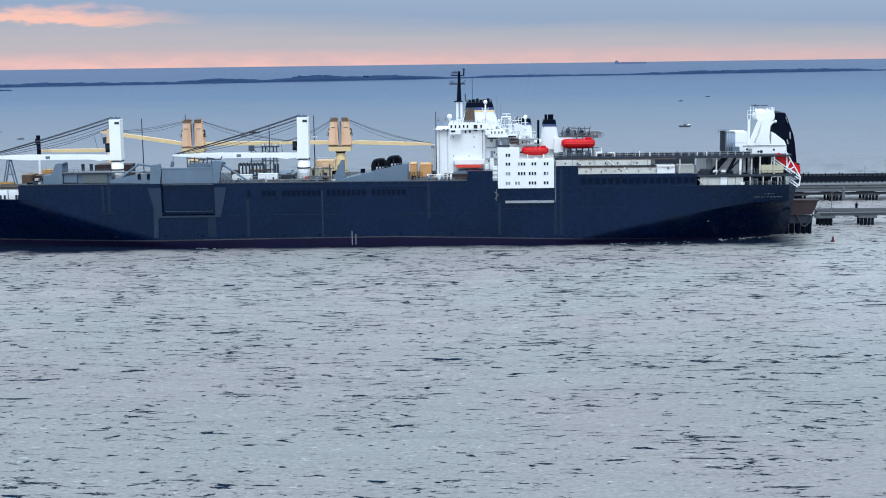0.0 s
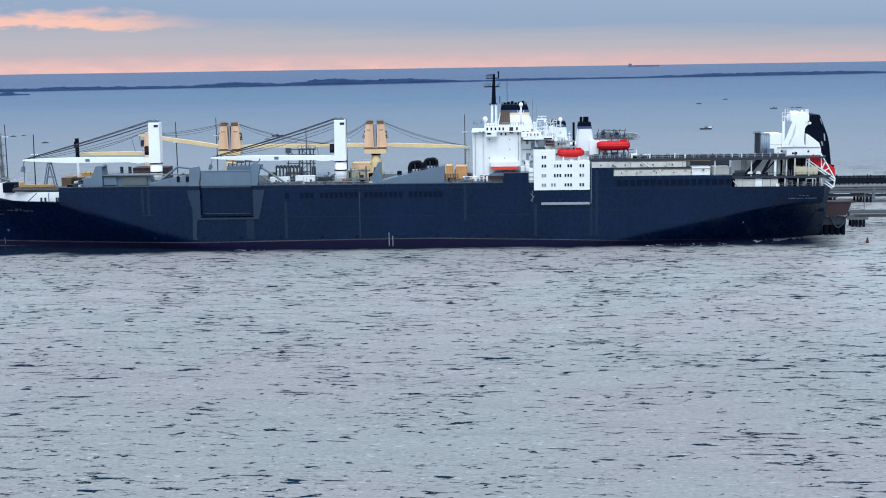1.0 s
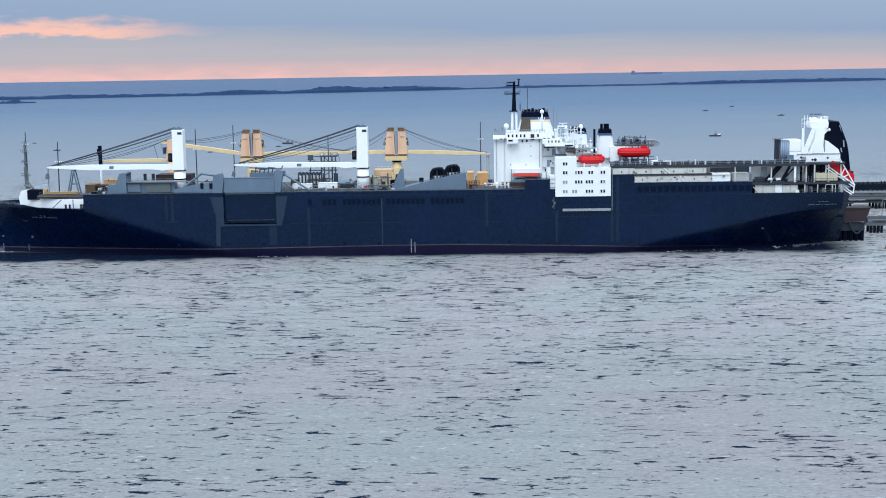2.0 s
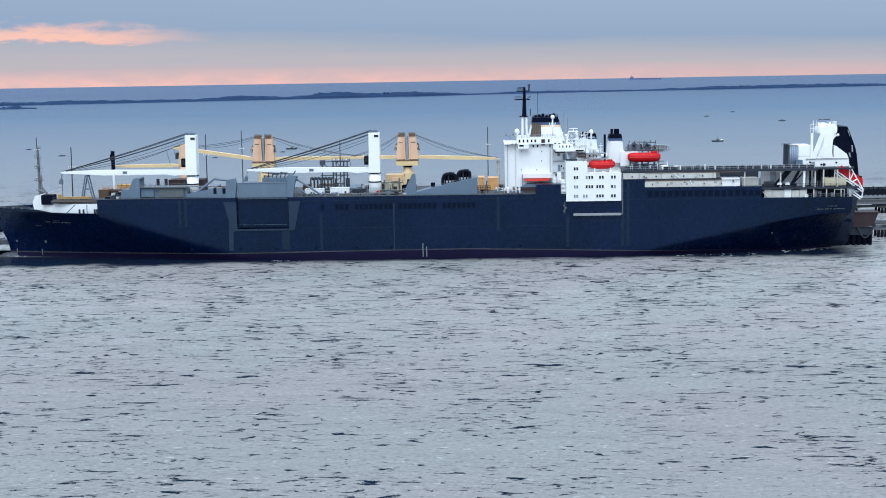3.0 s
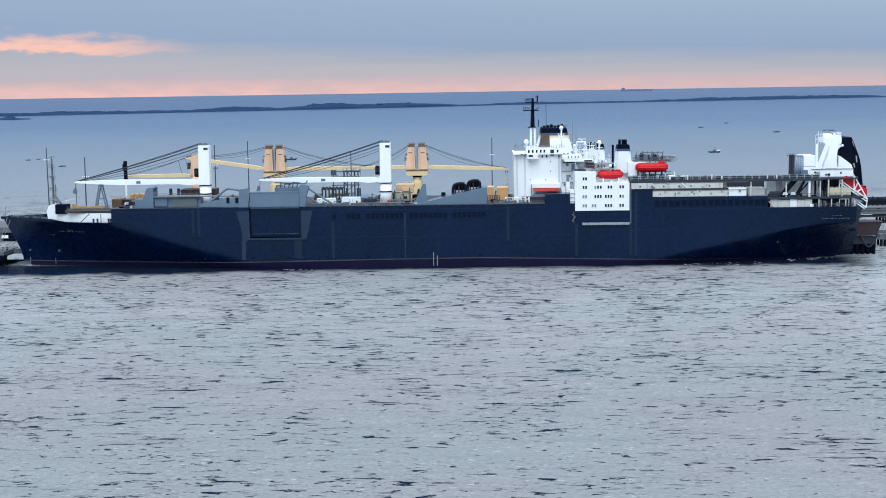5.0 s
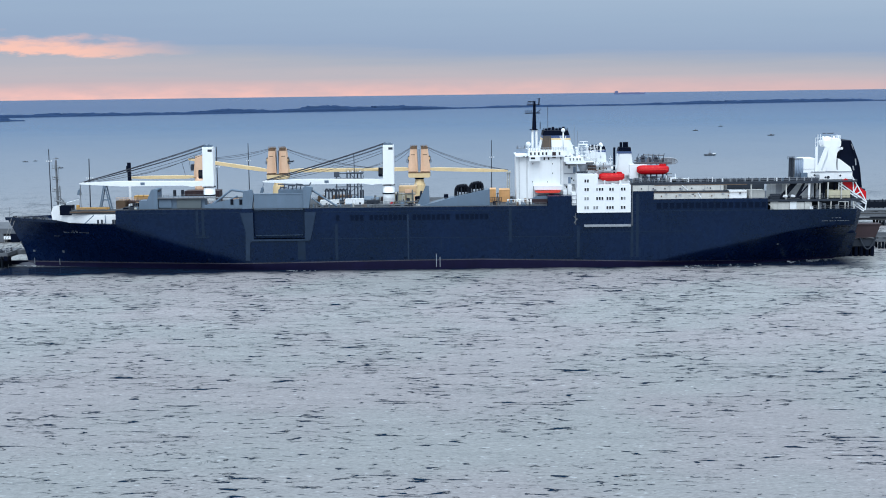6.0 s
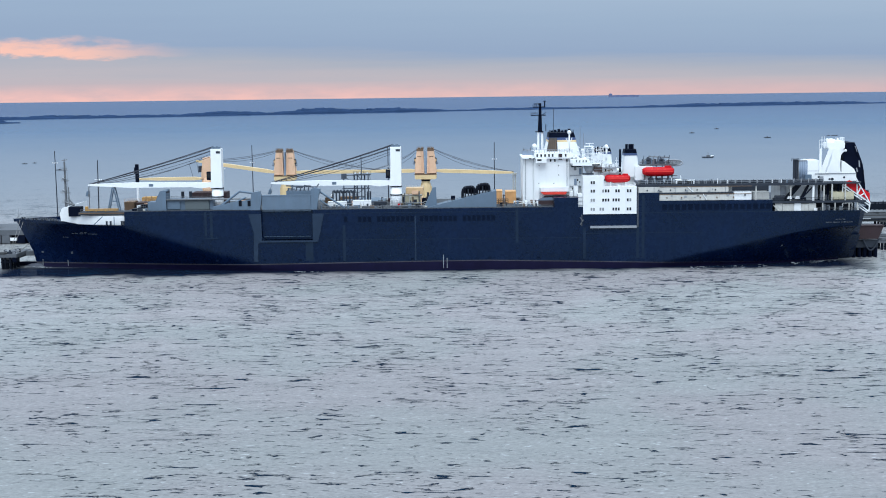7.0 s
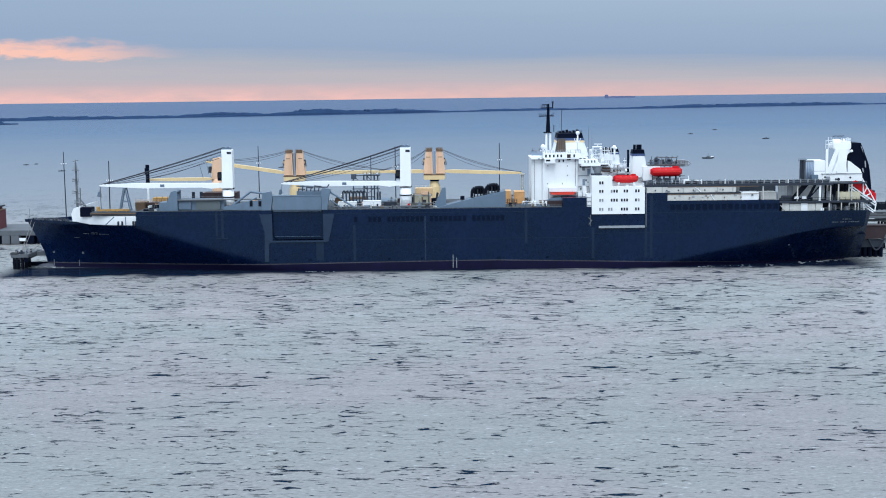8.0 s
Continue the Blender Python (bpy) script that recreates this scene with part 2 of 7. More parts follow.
def water_material():
    """Estuary water: pale mirrored sky near, bluer far out and dark wave faces put into the base colour, pale flecks.
    """
    m = bpy.data.materials.new("sea_water")
    m.use_nodes = True
    nt = m.node_tree
    p = nt.nodes["Principled BSDF"]
    geo = nt.nodes.new("ShaderNodeNewGeometry")
    co = geo.outputs["Position"]

    def stretched(sx, sy, turn):
        mp = nt.nodes.new("ShaderNodeMapping")
        mp.inputs["Scale"].default_value = (sx, sy, 0.3)
        mp.inputs["Rotation"].default_value = (0, 0, radians(turn))
        nt.links.new(co, mp.inputs[0])
        return mp.outputs[0]

    def band(v, lo, hi):
        r = nt.nodes.new("ShaderNodeMapRange")
        r.interpolation_type = "SMOOTHSTEP"
        r.inputs["From Min"].default_value, r.inputs["From Max"].default_value = lo, hi
        nt.links.new(v, r.inputs[0])
        return r.outputs[0]

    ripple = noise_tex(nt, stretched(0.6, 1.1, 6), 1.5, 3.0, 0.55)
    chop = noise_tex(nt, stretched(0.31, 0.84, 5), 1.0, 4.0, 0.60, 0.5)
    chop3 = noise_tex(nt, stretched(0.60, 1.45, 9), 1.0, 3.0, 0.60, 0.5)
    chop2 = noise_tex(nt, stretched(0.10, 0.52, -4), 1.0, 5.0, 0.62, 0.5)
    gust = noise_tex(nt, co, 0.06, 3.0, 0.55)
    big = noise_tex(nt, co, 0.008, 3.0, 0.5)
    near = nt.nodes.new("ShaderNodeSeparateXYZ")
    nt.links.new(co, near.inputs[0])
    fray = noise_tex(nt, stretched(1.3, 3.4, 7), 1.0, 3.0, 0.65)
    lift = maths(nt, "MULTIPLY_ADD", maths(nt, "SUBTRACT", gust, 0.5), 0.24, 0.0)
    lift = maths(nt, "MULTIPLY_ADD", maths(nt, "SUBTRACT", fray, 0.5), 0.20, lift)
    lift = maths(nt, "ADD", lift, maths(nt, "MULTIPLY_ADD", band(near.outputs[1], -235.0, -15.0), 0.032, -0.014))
    # wave faces that mirror no sky, painted as dark colour patches from noise
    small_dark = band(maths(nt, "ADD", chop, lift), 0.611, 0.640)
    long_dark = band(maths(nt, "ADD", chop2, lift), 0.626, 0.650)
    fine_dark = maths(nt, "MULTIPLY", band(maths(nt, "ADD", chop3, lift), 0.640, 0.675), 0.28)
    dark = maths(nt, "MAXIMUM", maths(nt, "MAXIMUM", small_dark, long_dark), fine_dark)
    fleck = band(noise_tex(nt, stretched(0.5, 1.3, 8), 1.0, 3.0, 0.6), 0.62, 0.70)
    sep = nt.nodes.new("ShaderNodeSeparateXYZ")
    nt.links.new(co, sep.inputs[0])
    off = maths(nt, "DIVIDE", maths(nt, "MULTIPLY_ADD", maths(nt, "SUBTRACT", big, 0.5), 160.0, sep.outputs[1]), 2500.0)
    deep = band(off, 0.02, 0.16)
    # the hull's dark reflection, painted as a smoother dark band along the ship's side
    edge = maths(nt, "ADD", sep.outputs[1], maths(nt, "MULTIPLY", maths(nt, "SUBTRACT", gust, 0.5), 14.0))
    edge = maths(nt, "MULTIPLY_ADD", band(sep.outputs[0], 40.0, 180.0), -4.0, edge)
    hull_band = maths(nt, "MULTIPLY", band(edge, -11.0, -3.0), maths(nt, "MULTIPLY", band(sep.outputs[0], -9.0, 3.0), band(sep.outputs[0], 272.0, 258.0)))
    hull_band = maths(nt, "MULTIPLY", hull_band, band(sep.outputs[1], 20.0, 10.0))
    flat = maths(nt, "MULTIPLY", maths(nt, "MULTIPLY_ADD", deep, -0.92, 1.0), maths(nt, "MULTIPLY_ADD", hull_band, -0.75, 1.0))
    b1 = nt.nodes.new("ShaderNodeBump")
    nt.links.new(flat, b1.inputs["Strength"])
    b1.inputs["Distance"].default_value = 0.30
    nt.links.new(dark, b1.inputs["Height"])
    b2 = nt.nodes.new("ShaderNodeBump")
    nt.links.new(flat, b2.inputs["Strength"])
    b2.inputs["Distance"].default_value = 0.14
    nt.links.new(ripple, b2.inputs["Height"])
    nt.links.new(b1.outputs[0], b2.inputs["Normal"])
    mott = maths(nt, "MULTIPLY_ADD", maths(nt, "SUBTRACT", ripple, 0.5), 1.9, 0.5)
    mott = maths(nt, "MULTIPLY_ADD", maths(nt, "SUBTRACT", fray, 0.5), 2.0, mott)
    # pale base colour stands for bright sky mirrored in the ruffled water
    pale_col = mixed(nt, mott, PALE_A, PALE_B)
    warm = band(noise_tex(nt, co, 0.017, 2.0, 0.5), 0.42, 0.62)
    pale_col = mixed(nt, 1.0, pale_col, mixed(nt, warm, (0.975, 1.005, 1.0), (1.03, 0.985, 1.005)), "MULTIPLY")
    # base colour lightened towards hull and stern to offset lost sky light
    lightened = nt.nodes.new("ShaderNodeVectorMath")
    lightened.operation = "SCALE"
    nt.links.new(pale_col, lightened.inputs[0])
    light_gain = maths(nt, "MULTIPLY", band(maths(nt, "MULTIPLY_ADD", big, 60.0, sep.outputs[1]), -150.0, 0.0), maths(nt, "MULTIPLY_ADD", band(sep.outputs[0], 150.0, 260.0), 0.14, 0.28))
    nt.links.new(maths(nt, "ADD", light_gain, 1.0), lightened.inputs["Scale"])
    pale_col = lightened.outputs[0]
    pale_col = mixed(nt, maths(nt, "MULTIPLY", fleck, 0.38), pale_col, (0.53, 0.56, 0.58))
    # darker, bluer mirrored sky far out, painted into the base by distance
    far_ramp = ramp(nt, FAR_TONES, "LINEAR")
    nt.links.new(off, far_ramp.inputs[0])
    col = mixed(nt, band(off, 0.03, 0.09), pale_col, far_ramp.outputs[0])
    col = mixed(nt, hull_band, col, (0.0055, 0.010, 0.024))
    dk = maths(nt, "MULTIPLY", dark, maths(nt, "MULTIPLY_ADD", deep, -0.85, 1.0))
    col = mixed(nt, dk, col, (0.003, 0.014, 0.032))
    nt.nodes.remove(p)
    body = nt.nodes.new("ShaderNodeBsdfDiffuse")
    gloss = nt.nodes.new("ShaderNodeBsdfGlossy")
    gloss.inputs["Roughness"].default_value = 0.24
    fres = nt.nodes.new("ShaderNodeFresnel")
    fres.inputs["IOR"].default_value = 1.333
    both = nt.nodes.new("ShaderNodeMixShader")
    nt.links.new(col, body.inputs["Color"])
    for n in (body, gloss, fres):
        nt.links.new(b2.outputs[0], n.inputs["Normal"])
    keep = maths(nt, "MULTIPLY", maths(nt, "MULTIPLY_ADD", dk, -0.85, 1.0), maths(nt, "MULTIPLY_ADD", deep, FAR_GLOSS - NEAR_GLOSS, NEAR_GLOSS))
    keep = maths(nt, "MULTIPLY_ADD", hull_band, -0.25, keep)
    nt.links.new(maths(nt, "MULTIPLY_ADD", hull_band, -0.16, 0.24), gloss.inputs["Roughness"])
    share = nt.nodes.new("ShaderNodeClamp")
    nt.links.new(maths(nt, "MULTIPLY", fres.outputs[0], keep), share.inputs[0])
    nt.links.new(share.outputs[0], both.inputs[0])
    nt.links.new(body.outputs[0], both.inputs[1])
    nt.links.new(gloss.outputs[0], both.inputs[2])
    nt.links.new(both.outputs[0], nt.nodes["Material Output"].inputs[0])
    return m


NEAR_GLOSS, FAR_GLOSS = 0.5, 0.37
PALE_A, PALE_B = (0.187, 0.187, 0.188), (0.264, 0.262, 0.263)
FAR_TONES = [(0.0, (0.216, 0.228, 0.246)), (0.08, (0.203, 0.221, 0.244)), (0.22, (0.148, 0.180, 0.224)), (0.5, (0.050, 0.108, 0.190)), (1.0, (0.007, 0.048, 0.135))]
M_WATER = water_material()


# ---------------------------------------------------------------- building helpers
def thing(name, label, category, at=(0, 0, 0), group=""):
    ob = new(name)
    ob.empty_display_size = 1.0
    ob.location = at
    return tagged(ob, label, category, group)


def part(name, bm, mat, parent, label="", smooth=False):
    """One mesh object under a thing or a part; the bmesh is in world metres."""
    bmesh.ops.recalc_face_normals(bm, faces=bm.faces)
    me = bpy.data.meshes.new(name)
    bm.to_mesh(me)
    bm.free()
    for mm in (mat if isinstance(mat, (list, tuple)) else [mat]):
        me.materials.append(mm)
    if smooth:
        for poly in me.polygons:
            poly.use_smooth = True
    ob = new(name, me)
    if parent is not None:
        root = Vector((0, 0, 0))
        up = parent
        while up is not None:
            root = root + up.location
            up = up.parent
        me.transform(Matrix.Translation(-root))
        ob.parent = parent
    return tagged(ob, label)


def solid(name, bm, mat, label, category, group="", kind="", smooth=False):
    ob = part(name, bm, mat, None, smooth=smooth)
    return tagged(ob, label, category, group, kind)


def add_box(bm, x0, x1, y0, y1, z0, z1, bevel=0.0):
    r = bmesh.ops.create_cube(bm, size=1, matrix=Matrix.Translation(((x0 + x1) / 2, (y0 + y1) / 2, (z0 + z1) / 2)) @ Matrix.Diagonal((abs(x1 - x0), abs(y1 - y0), abs(z1 - z0), 1)))
    if bevel:
        edges = list({e for v in r["verts"] for e in v.link_edges})
        bmesh.ops.bevel(bm, geom=edges, offset=bevel, segments=2, affect="EDGES")
    return bm


def box(x0, x1, y0, y1, z0, z1, bevel=0.0):
    return add_box(bmesh.new(), x0, x1, y0, y1, z0, z1, bevel)


def add_prism(bm, pts, y0, y1):
    """An outline of (x, z) drawn out from y0 to y1."""
    a = [bm.verts.new((x, y0, z)) for x, z in pts]
    b = [bm.verts.new((x, y1, z)) for x, z in pts]
    n = len(pts)
    bm.faces.new(a)
    bm.faces.new(b[::-1])
    for i in range(n):
        bm.faces.new((a[i], b[i], b[(i + 1) % n], a[(i + 1) % n]))
    return bm


def prism(pts, y0, y1):
    return add_prism(bmesh.new(), pts, y0, y1)


def add_rod(bm, p, q, r, r2=None, n=8):
    p, q = Vector(p), Vector(q)
    d = q - p
    m = Matrix.Translation((p + q) / 2) @ d.to_track_quat("Z", "Y").to_matrix().to_4x4()
    bmesh.ops.create_cone(bm, cap_ends=True, segments=n, radius1=r, radius2=r if r2 is None else r2, depth=d.length, matrix=m)
    return bm


def rod(p, q, r, r2=None, n=8):
    return add_rod(bmesh.new(), p, q, r, r2, n)


def add_ball(bm, c, r, sx=1, sy=1, sz=1, u=14, v=8):
    bmesh.ops.create_uvsphere(bm, u_segments=u, v_segments=v, radius=r, matrix=Matrix.Translation(c) @ Matrix.Diagonal((sx, sy, sz, 1)))
    return bm


def add_sag(bm, p, q, sag, r, n=10):
    p, q = Vector(p), Vector(q)
    last = p
    for i in range(1, n + 1):
        t = i / n
        c = p.lerp(q, t) - Vector((0, 0, sag * 4 * t * (1 - t)))
        add_rod(bm, last, c, r, n=5)
        last = c
    return bm


def add_rail(bm, pts, height=1.1, gap=2.0, r=0.05, bars=3):
    for a, b in zip(pts, pts[1:]):
        a, b = Vector(a), Vector(b)
        n = max(1, round((b - a).length / gap))
        for i in range(n + 1):
            c = a.lerp(b, i / n)
            add_rod(bm, c, c + Vector((0, 0, height)), r, n=5)
        for k in range(bars):
            h = Vector((0, 0, height * (k + 1) / bars))
            add_rod(bm, a + h, b + h, r * 0.8, n=5)
    return bm


# ---------------------------------------------------------------- sea
def wave_height(x, y):
    z = np.zeros_like(x)
    rng = np.random.RandomState(4)
    for i in range(46):
        lam = 1.8 * (1.115 ** (i % 23)) * rng.uniform(0.85, 1.15)
        ang = rng.normal(radians(-100), radians(26))
        k = 2 * np.pi / lam
        ph = k * (x * np.cos(ang) + y * np.sin(ang)) + rng.uniform(0, 6.28)
        z += 0.0024 * lam ** 0.9 * (1.0 - np.abs(np.sin(ph / 2))) * 2.0
    return z - z.mean()


def sea():
    def axis(lo, a, b, hi, step, grow):
        v = list(np.arange(a, b + step / 2, step))
        s = step
        while v[-1] < hi:
            s *= grow
            v.append(min(hi, v[-1] + s))
        s = step
        while v[0] > lo:
            s *= grow
            v.insert(0, max(lo, v[0] - s))
        return np.array(v)

    xs = axis(-4000, 45, 230, 4000, 0.55, 1.03)
    ys = axis(-900, -235, 12, 4850, 0.50, 1.035)
    X, Y = np.meshgrid(xs, ys)
    fade = np.clip((900 - np.abs(X - 140)) / 600, 0, 1) * np.clip((420 - Y) / 380, 0, 1) * np.clip((Y + 700) / 300, 0, 1)
    step = np.maximum(np.gradient(xs)[None, :], np.gradient(ys)[:, None])
    lee = 1.0 - 0.85 * np.clip((Y + 14) / 9, 0, 1) * np.clip((X - 2) / 10, 0, 1) * np.clip((272 - X) / 12, 0, 1)
    Z = wave_height(X, Y) * fade * lee * np.clip(2.2 - step / 1.2, 0, 1)
    verts = np.stack([X.ravel(), Y.ravel(), Z.ravel()], 1)
    nx, ny = len(xs), len(ys)
    i = np.arange(nx * ny).reshape(ny, nx)
    quads = np.stack([i[:-1, :-1].ravel(), i[:-1, 1:].ravel(), i[1:, 1:].ravel(), i[1:, :-1].ravel()], 1)
    me = bpy.data.meshes.new("water")
    me.vertices.add(len(verts))
    me.vertices.foreach_set("co", verts.ravel())
    me.loops.add(quads.size)
    me.loops.foreach_set("vertex_index", quads.ravel().astype(np.int32))
    me.polygons.add(len(quads))
    me.polygons.foreach_set("loop_start", np.arange(0, quads.size, 4, dtype=np.int32))
    me.polygons.foreach_set("use_smooth", np.ones(len(quads), dtype=bool))
    me.update(calc_edges=True)
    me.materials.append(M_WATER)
    tagged(new("water", me), "grey-blue choppy sea with short wind waves", "sea", kind="structure")


sea()
# ---------------------------------------------------------------- the ship
BEAM, MID = 32.2, 16.1
ship = thing("cargo_ship", "long navy-black cargo ship with white deckhouse, moored at the pier", "ship", (135, MID, 0))


def stem_x(z):
    if z > 5.0:
        return 0.35 + 0.51 * (15.3 - z)
    return 5.6 + 0.25 * (5.0 - z) if z > 1.0 else 6.6 - 2.2 * (1.0 - z) / 2.0


def full_x(z):
    return 39.5 + max(0.0, 14.6 - z) * 3.15


def run_x(z):
    w = max(z - 3.2, -3.0)
    return 209 + 4.6 * w + 2.1 * (max(w, 0.0) / 7.0) ** 9.35


def stern_flare(x, z):
    """How far the side leans in below the deck edge, growing towards the stern."""
    w = min(1.0, max(0.0, (x - 231.0) / 31.0))
    return 0.50 * w * w * (3.0 - 2.0 * w) * max(0.0, 16.8 - z)


def half_breadth(x, z):
    if x < full_x(z):
        u = max(0.0, (x - stem_x(z)) / (full_x(z) - stem_x(z)))
        return MID * (1 - (1 - u) ** (1.14 + 0.22 * max(0.0, z) / 15.0))
    r = run_x(z)
    lean = stern_flare(x, max(z, 8.0))
    if x > r:
        u = min(1.0, (x - r) / (285 - r))
        return MID * (1 - (0.95 - 0.40 * min(1.0, max(0.0, z / 10.0))) * u ** 1.15) - lean
    return MID - lean


NICHE = (81.2, 97.0, 9.8)


def hull_shell():
    zs = [-3.0, -1.2, 0.0, 1.4, 2.65, 2.95, 3.2, 3.5, 3.75, 4.0, 4.3, 4.6, 4.9, 5.2, 5.5, 5.8, 6.1, 6.4, 6.7, 7.0, 7.3, 7.6, 7.9, 8.2, 8.4, 8.6, 8.8, 9.0, 9.2, 9.4, 9.6, 9.8, 10.0, 10.2, 10.4, 10.6, 10.8, 11.0, 11.4, 11.8, 12.2, 13.0, 13.8, 14.5]
    us = [0, 0.03, 0.07, 0.12, 0.18, 0.25, 0.33, 0.42, 0.52, 0.62, 0.72, 0.82, 0.91, 1.0]
    aft = [NICHE[0], NICHE[1], 106, 127, 150, 170, 179, 195, 202]
    vs = [i / 40 for i in range(41)]
    rows = []
    def sunk(x, z):
        """The boot line runs down towards both ends: height of strake z at station x."""
        w = min(1.0, max(0.0, (x - 150.0) / 100.0)) * 2.15 + min(1.0, max(0.0, (140.0 - x) / 130.0)) * 1.45
        if z <= 0.0 or z >= 9.0:
            return z
        if z == 2.95:
            z -= 0.28 * min(1.0, max(0.0, (x - 180.0) / 55.0))
        return z - w * (z / 2.65 if z < 2.65 else (9.0 - z) / 6.35)

    for z in zs:
        zf = sunk(20.0, z)
        s, fx = stem_x(zf), min(full_x(zf), NICHE[0] - 1.0)
        za = sunk(262.0, z)
        end = 262.4 if za > 9 else 262.4 - 0.25 * (9 - za)
        r = 204.0
        xs = [s + (fx - s) * u for u in us] + [min(fx + 3.5, NICHE[0] - 0.4)] + aft + [r + (end - r) * v for v in vs]
        rows.append([(x, half_breadth(x, sunk(x, z)), sunk(x, z)) for x in xs])
    bm = bmesh.new()
    n = len(rows[0])
    port = [[bm.verts.new((x, MID - b, z)) for x, b, z in r] for r in rows]
    star = [[bm.verts.new((x, MID + b, z)) if b > 1e-6 else port[j][i] for i, (x, b, z) in enumerate(r)] for j, r in enumerate(rows)]
    k = len(us) + 1
    for j in range(len(rows) - 1):
        mat = 1 if zs[j + 1] < 2.7 else (2 if zs[j] < 2.7 else 0)
        for i in range(n - 1):
            if i == k and zs[j] >= NICHE[2]:
                pass
            else:
                quad = [port[j][i], port[j][i + 1], port[j + 1][i + 1], port[j + 1][i]]
                f = bm.faces.new(list(dict.fromkeys(quad)))
                f.smooth = True
                f.material_index = 3 if mat == 1 and i < 1 else mat
            quad = [star[j][i], star[j + 1][i], star[j + 1][i + 1], star[j][i + 1]]
            f = bm.faces.new(list(dict.fromkeys(quad)))
            f.material_index = mat
        # rounded transom
        f = bm.faces.new((port[j][-1], star[j][-1], star[j + 1][-1], port[j + 1][-1]))
        f.material_index = mat
    for i in range(n - 1):
        if i == k:
            continue
        quad = [port[-1][i], port[-1][i + 1], star[-1][i + 1], star[-1][i]]
        bm.faces.new(list(dict.fromkeys(quad)))
    shell = part("hull", bm, [M_HULL, M_BOOT, M_SCUM, M_WORN], ship, "navy-black hull with maroon boot topping")
    shell.data.set_sharp_from_angle(angle=radians(48))
    return shell


hull = hull_shell()
# bulb at the foot of the stem
bm = bmesh.new()
add_ball(bm, (6.2, MID, -0.95), 1.6, 2.6, 1.2, 1.25)
part("bulbous_bow", bm, M_WORN, ship, "worn grey bulb awash at the stem", True)

# forecastle bulwark: sheer falls away from the stem
bm = bmesh.new()
tops = [(0.0, 15.4), (4, 15.35), (9, 15.35), (14, 15.35), (18.8, 15.3), (21, 15.0), (24, 14.6), (30, 14.55), (39.5, 14.55)]
for side in (-1, 1):
    prev = None
    for x, top in tops:
        b = half_breadth(max(x, 0.36), 14.5)
        outer = MID + side * (b + 0.02 * (x > 0))
        cur = (bm.verts.new((x if x else -0.1, outer, 14.45)), bm.verts.new((x if x else -0.25, outer + side * 0.25 * (x > 0), top)), bm.verts.new((x + 0.1, outer - side * 0.15, top)), bm.verts.new((x + 0.1, outer - side * 0.2, 14.45)))
        if prev:
            for a in range(3):
                bm.faces.new((prev[a], cur[a], cur[a + 1], prev[a + 1]))
        prev = cur
part("bulwark", bm, M_HULL, ship, "navy bow bulwark")

# recessed side port with its ledge and worn guide strips
n0, n1, nz = NICHE
bm = bmesh.new()
add_box(bm, n0, n1, 1.1, 1.3, nz, 18.9)
add_box(bm, n0, n1, 0.0, 1.1, nz - 0.25, nz)
add_box(bm, n0 - 0.2, n0, 0.0, 1.3, nz - 0.25, 18.75)
add_box(bm, n1, n1 + 0.2, 0.0, 1.3, nz - 0.25, 18.75)
port_recess = part("side_port", bm, M_HULL, ship, "deep recess for the side ramp")
part("hinge_bar", rod((n0 + 0.8, 0.6, nz + 0.8), (n1 - 0.8, 0.6, nz + 0.8), 0.14), M_HULL, port_recess)
for x, d in ((n0, 1), (n1, -1)):
    part("corner_plate", prism([(x, nz), (x, nz + 1.3), (x + d * 0.25, nz + 0.6), (x + d * 0.6, nz + 0.25), (x + d * 1.3, nz)], 0.02, 0.9), M_HULL, port_recess, "rounded corner plate")
part("guide_strip", prism([(77.4, 17.6), (81.3, 17.6), (81.3, 9.3), (80.9, 8.9), (80.2, 8.6), (80.0, 3.0), (78.7, 3.0), (78.9, 12.0)], -0.22, 0.0), M_FADED, ship, "worn lighter strip")
part("guide_strip", prism([(96.9, 17.6), (100.4, 17.6), (99.2, 12.0), (98.4, 9.0), (96.9, 9.2)], -0.22, 0.0), M_FADED, ship, "worn lighter strip")
part("sill", box(80.6, 98.0, -0.35, 0.0, 8.95, 9.45), M_FADED, ship, "worn ledge under the side port")

# upper side walls above the main hull line
def upper_side(x0, x1, z1, y0=0.0, z0=14.5):
    return part("upper_side", box(x0, x1, y0, BEAM, z0, z1), M_HULL, ship, "flat navy upper hull side")


upper_side(39.5, n0 - 0.2, 18.72)
upper_side(n0 - 0.2, n1 + 0.2, 18.70, 1.3)
upper_side(n1 + 0.2, 170.2, 18.72)
upper_side(170.2, 177.35, 21.6)
upper_side(177.35, 178.9, 14.6, 0.0, 14.5)
upper_side(178.9, 195.0, 16.45, 0.35)
upper_side(195.0, 201.8, 22.75)
upper_side(201.8, 235.8, 20.25)
bm = bmesh.new()
cols = []
for i in range(13):
    x = 235.8 + 26.5 * i / 12
    lean = stern_flare(x, 14.5)
    cols.append([bm.verts.new(c) for c in ((x, lean, 14.5), (x, 0, 16.8), (x, BEAM, 16.8), (x, BEAM, 14.5))])
for a, b in zip(cols, cols[1:]):
    for k in range(4):
        bm.faces.new((a[k], b[k], b[(k + 1) % 4], a[(k + 1) % 4]))
bm.faces.new(cols[0])
bm.faces.new(cols[-1])
part("upper_side", bm, M_HULL, ship, "leaning navy stern quarter")
part("deck", box(39.7, 170.0, 0.25, BEAM - 0.25, 18.74, 18.80), M_DECK, ship, "worn steel weather deck")

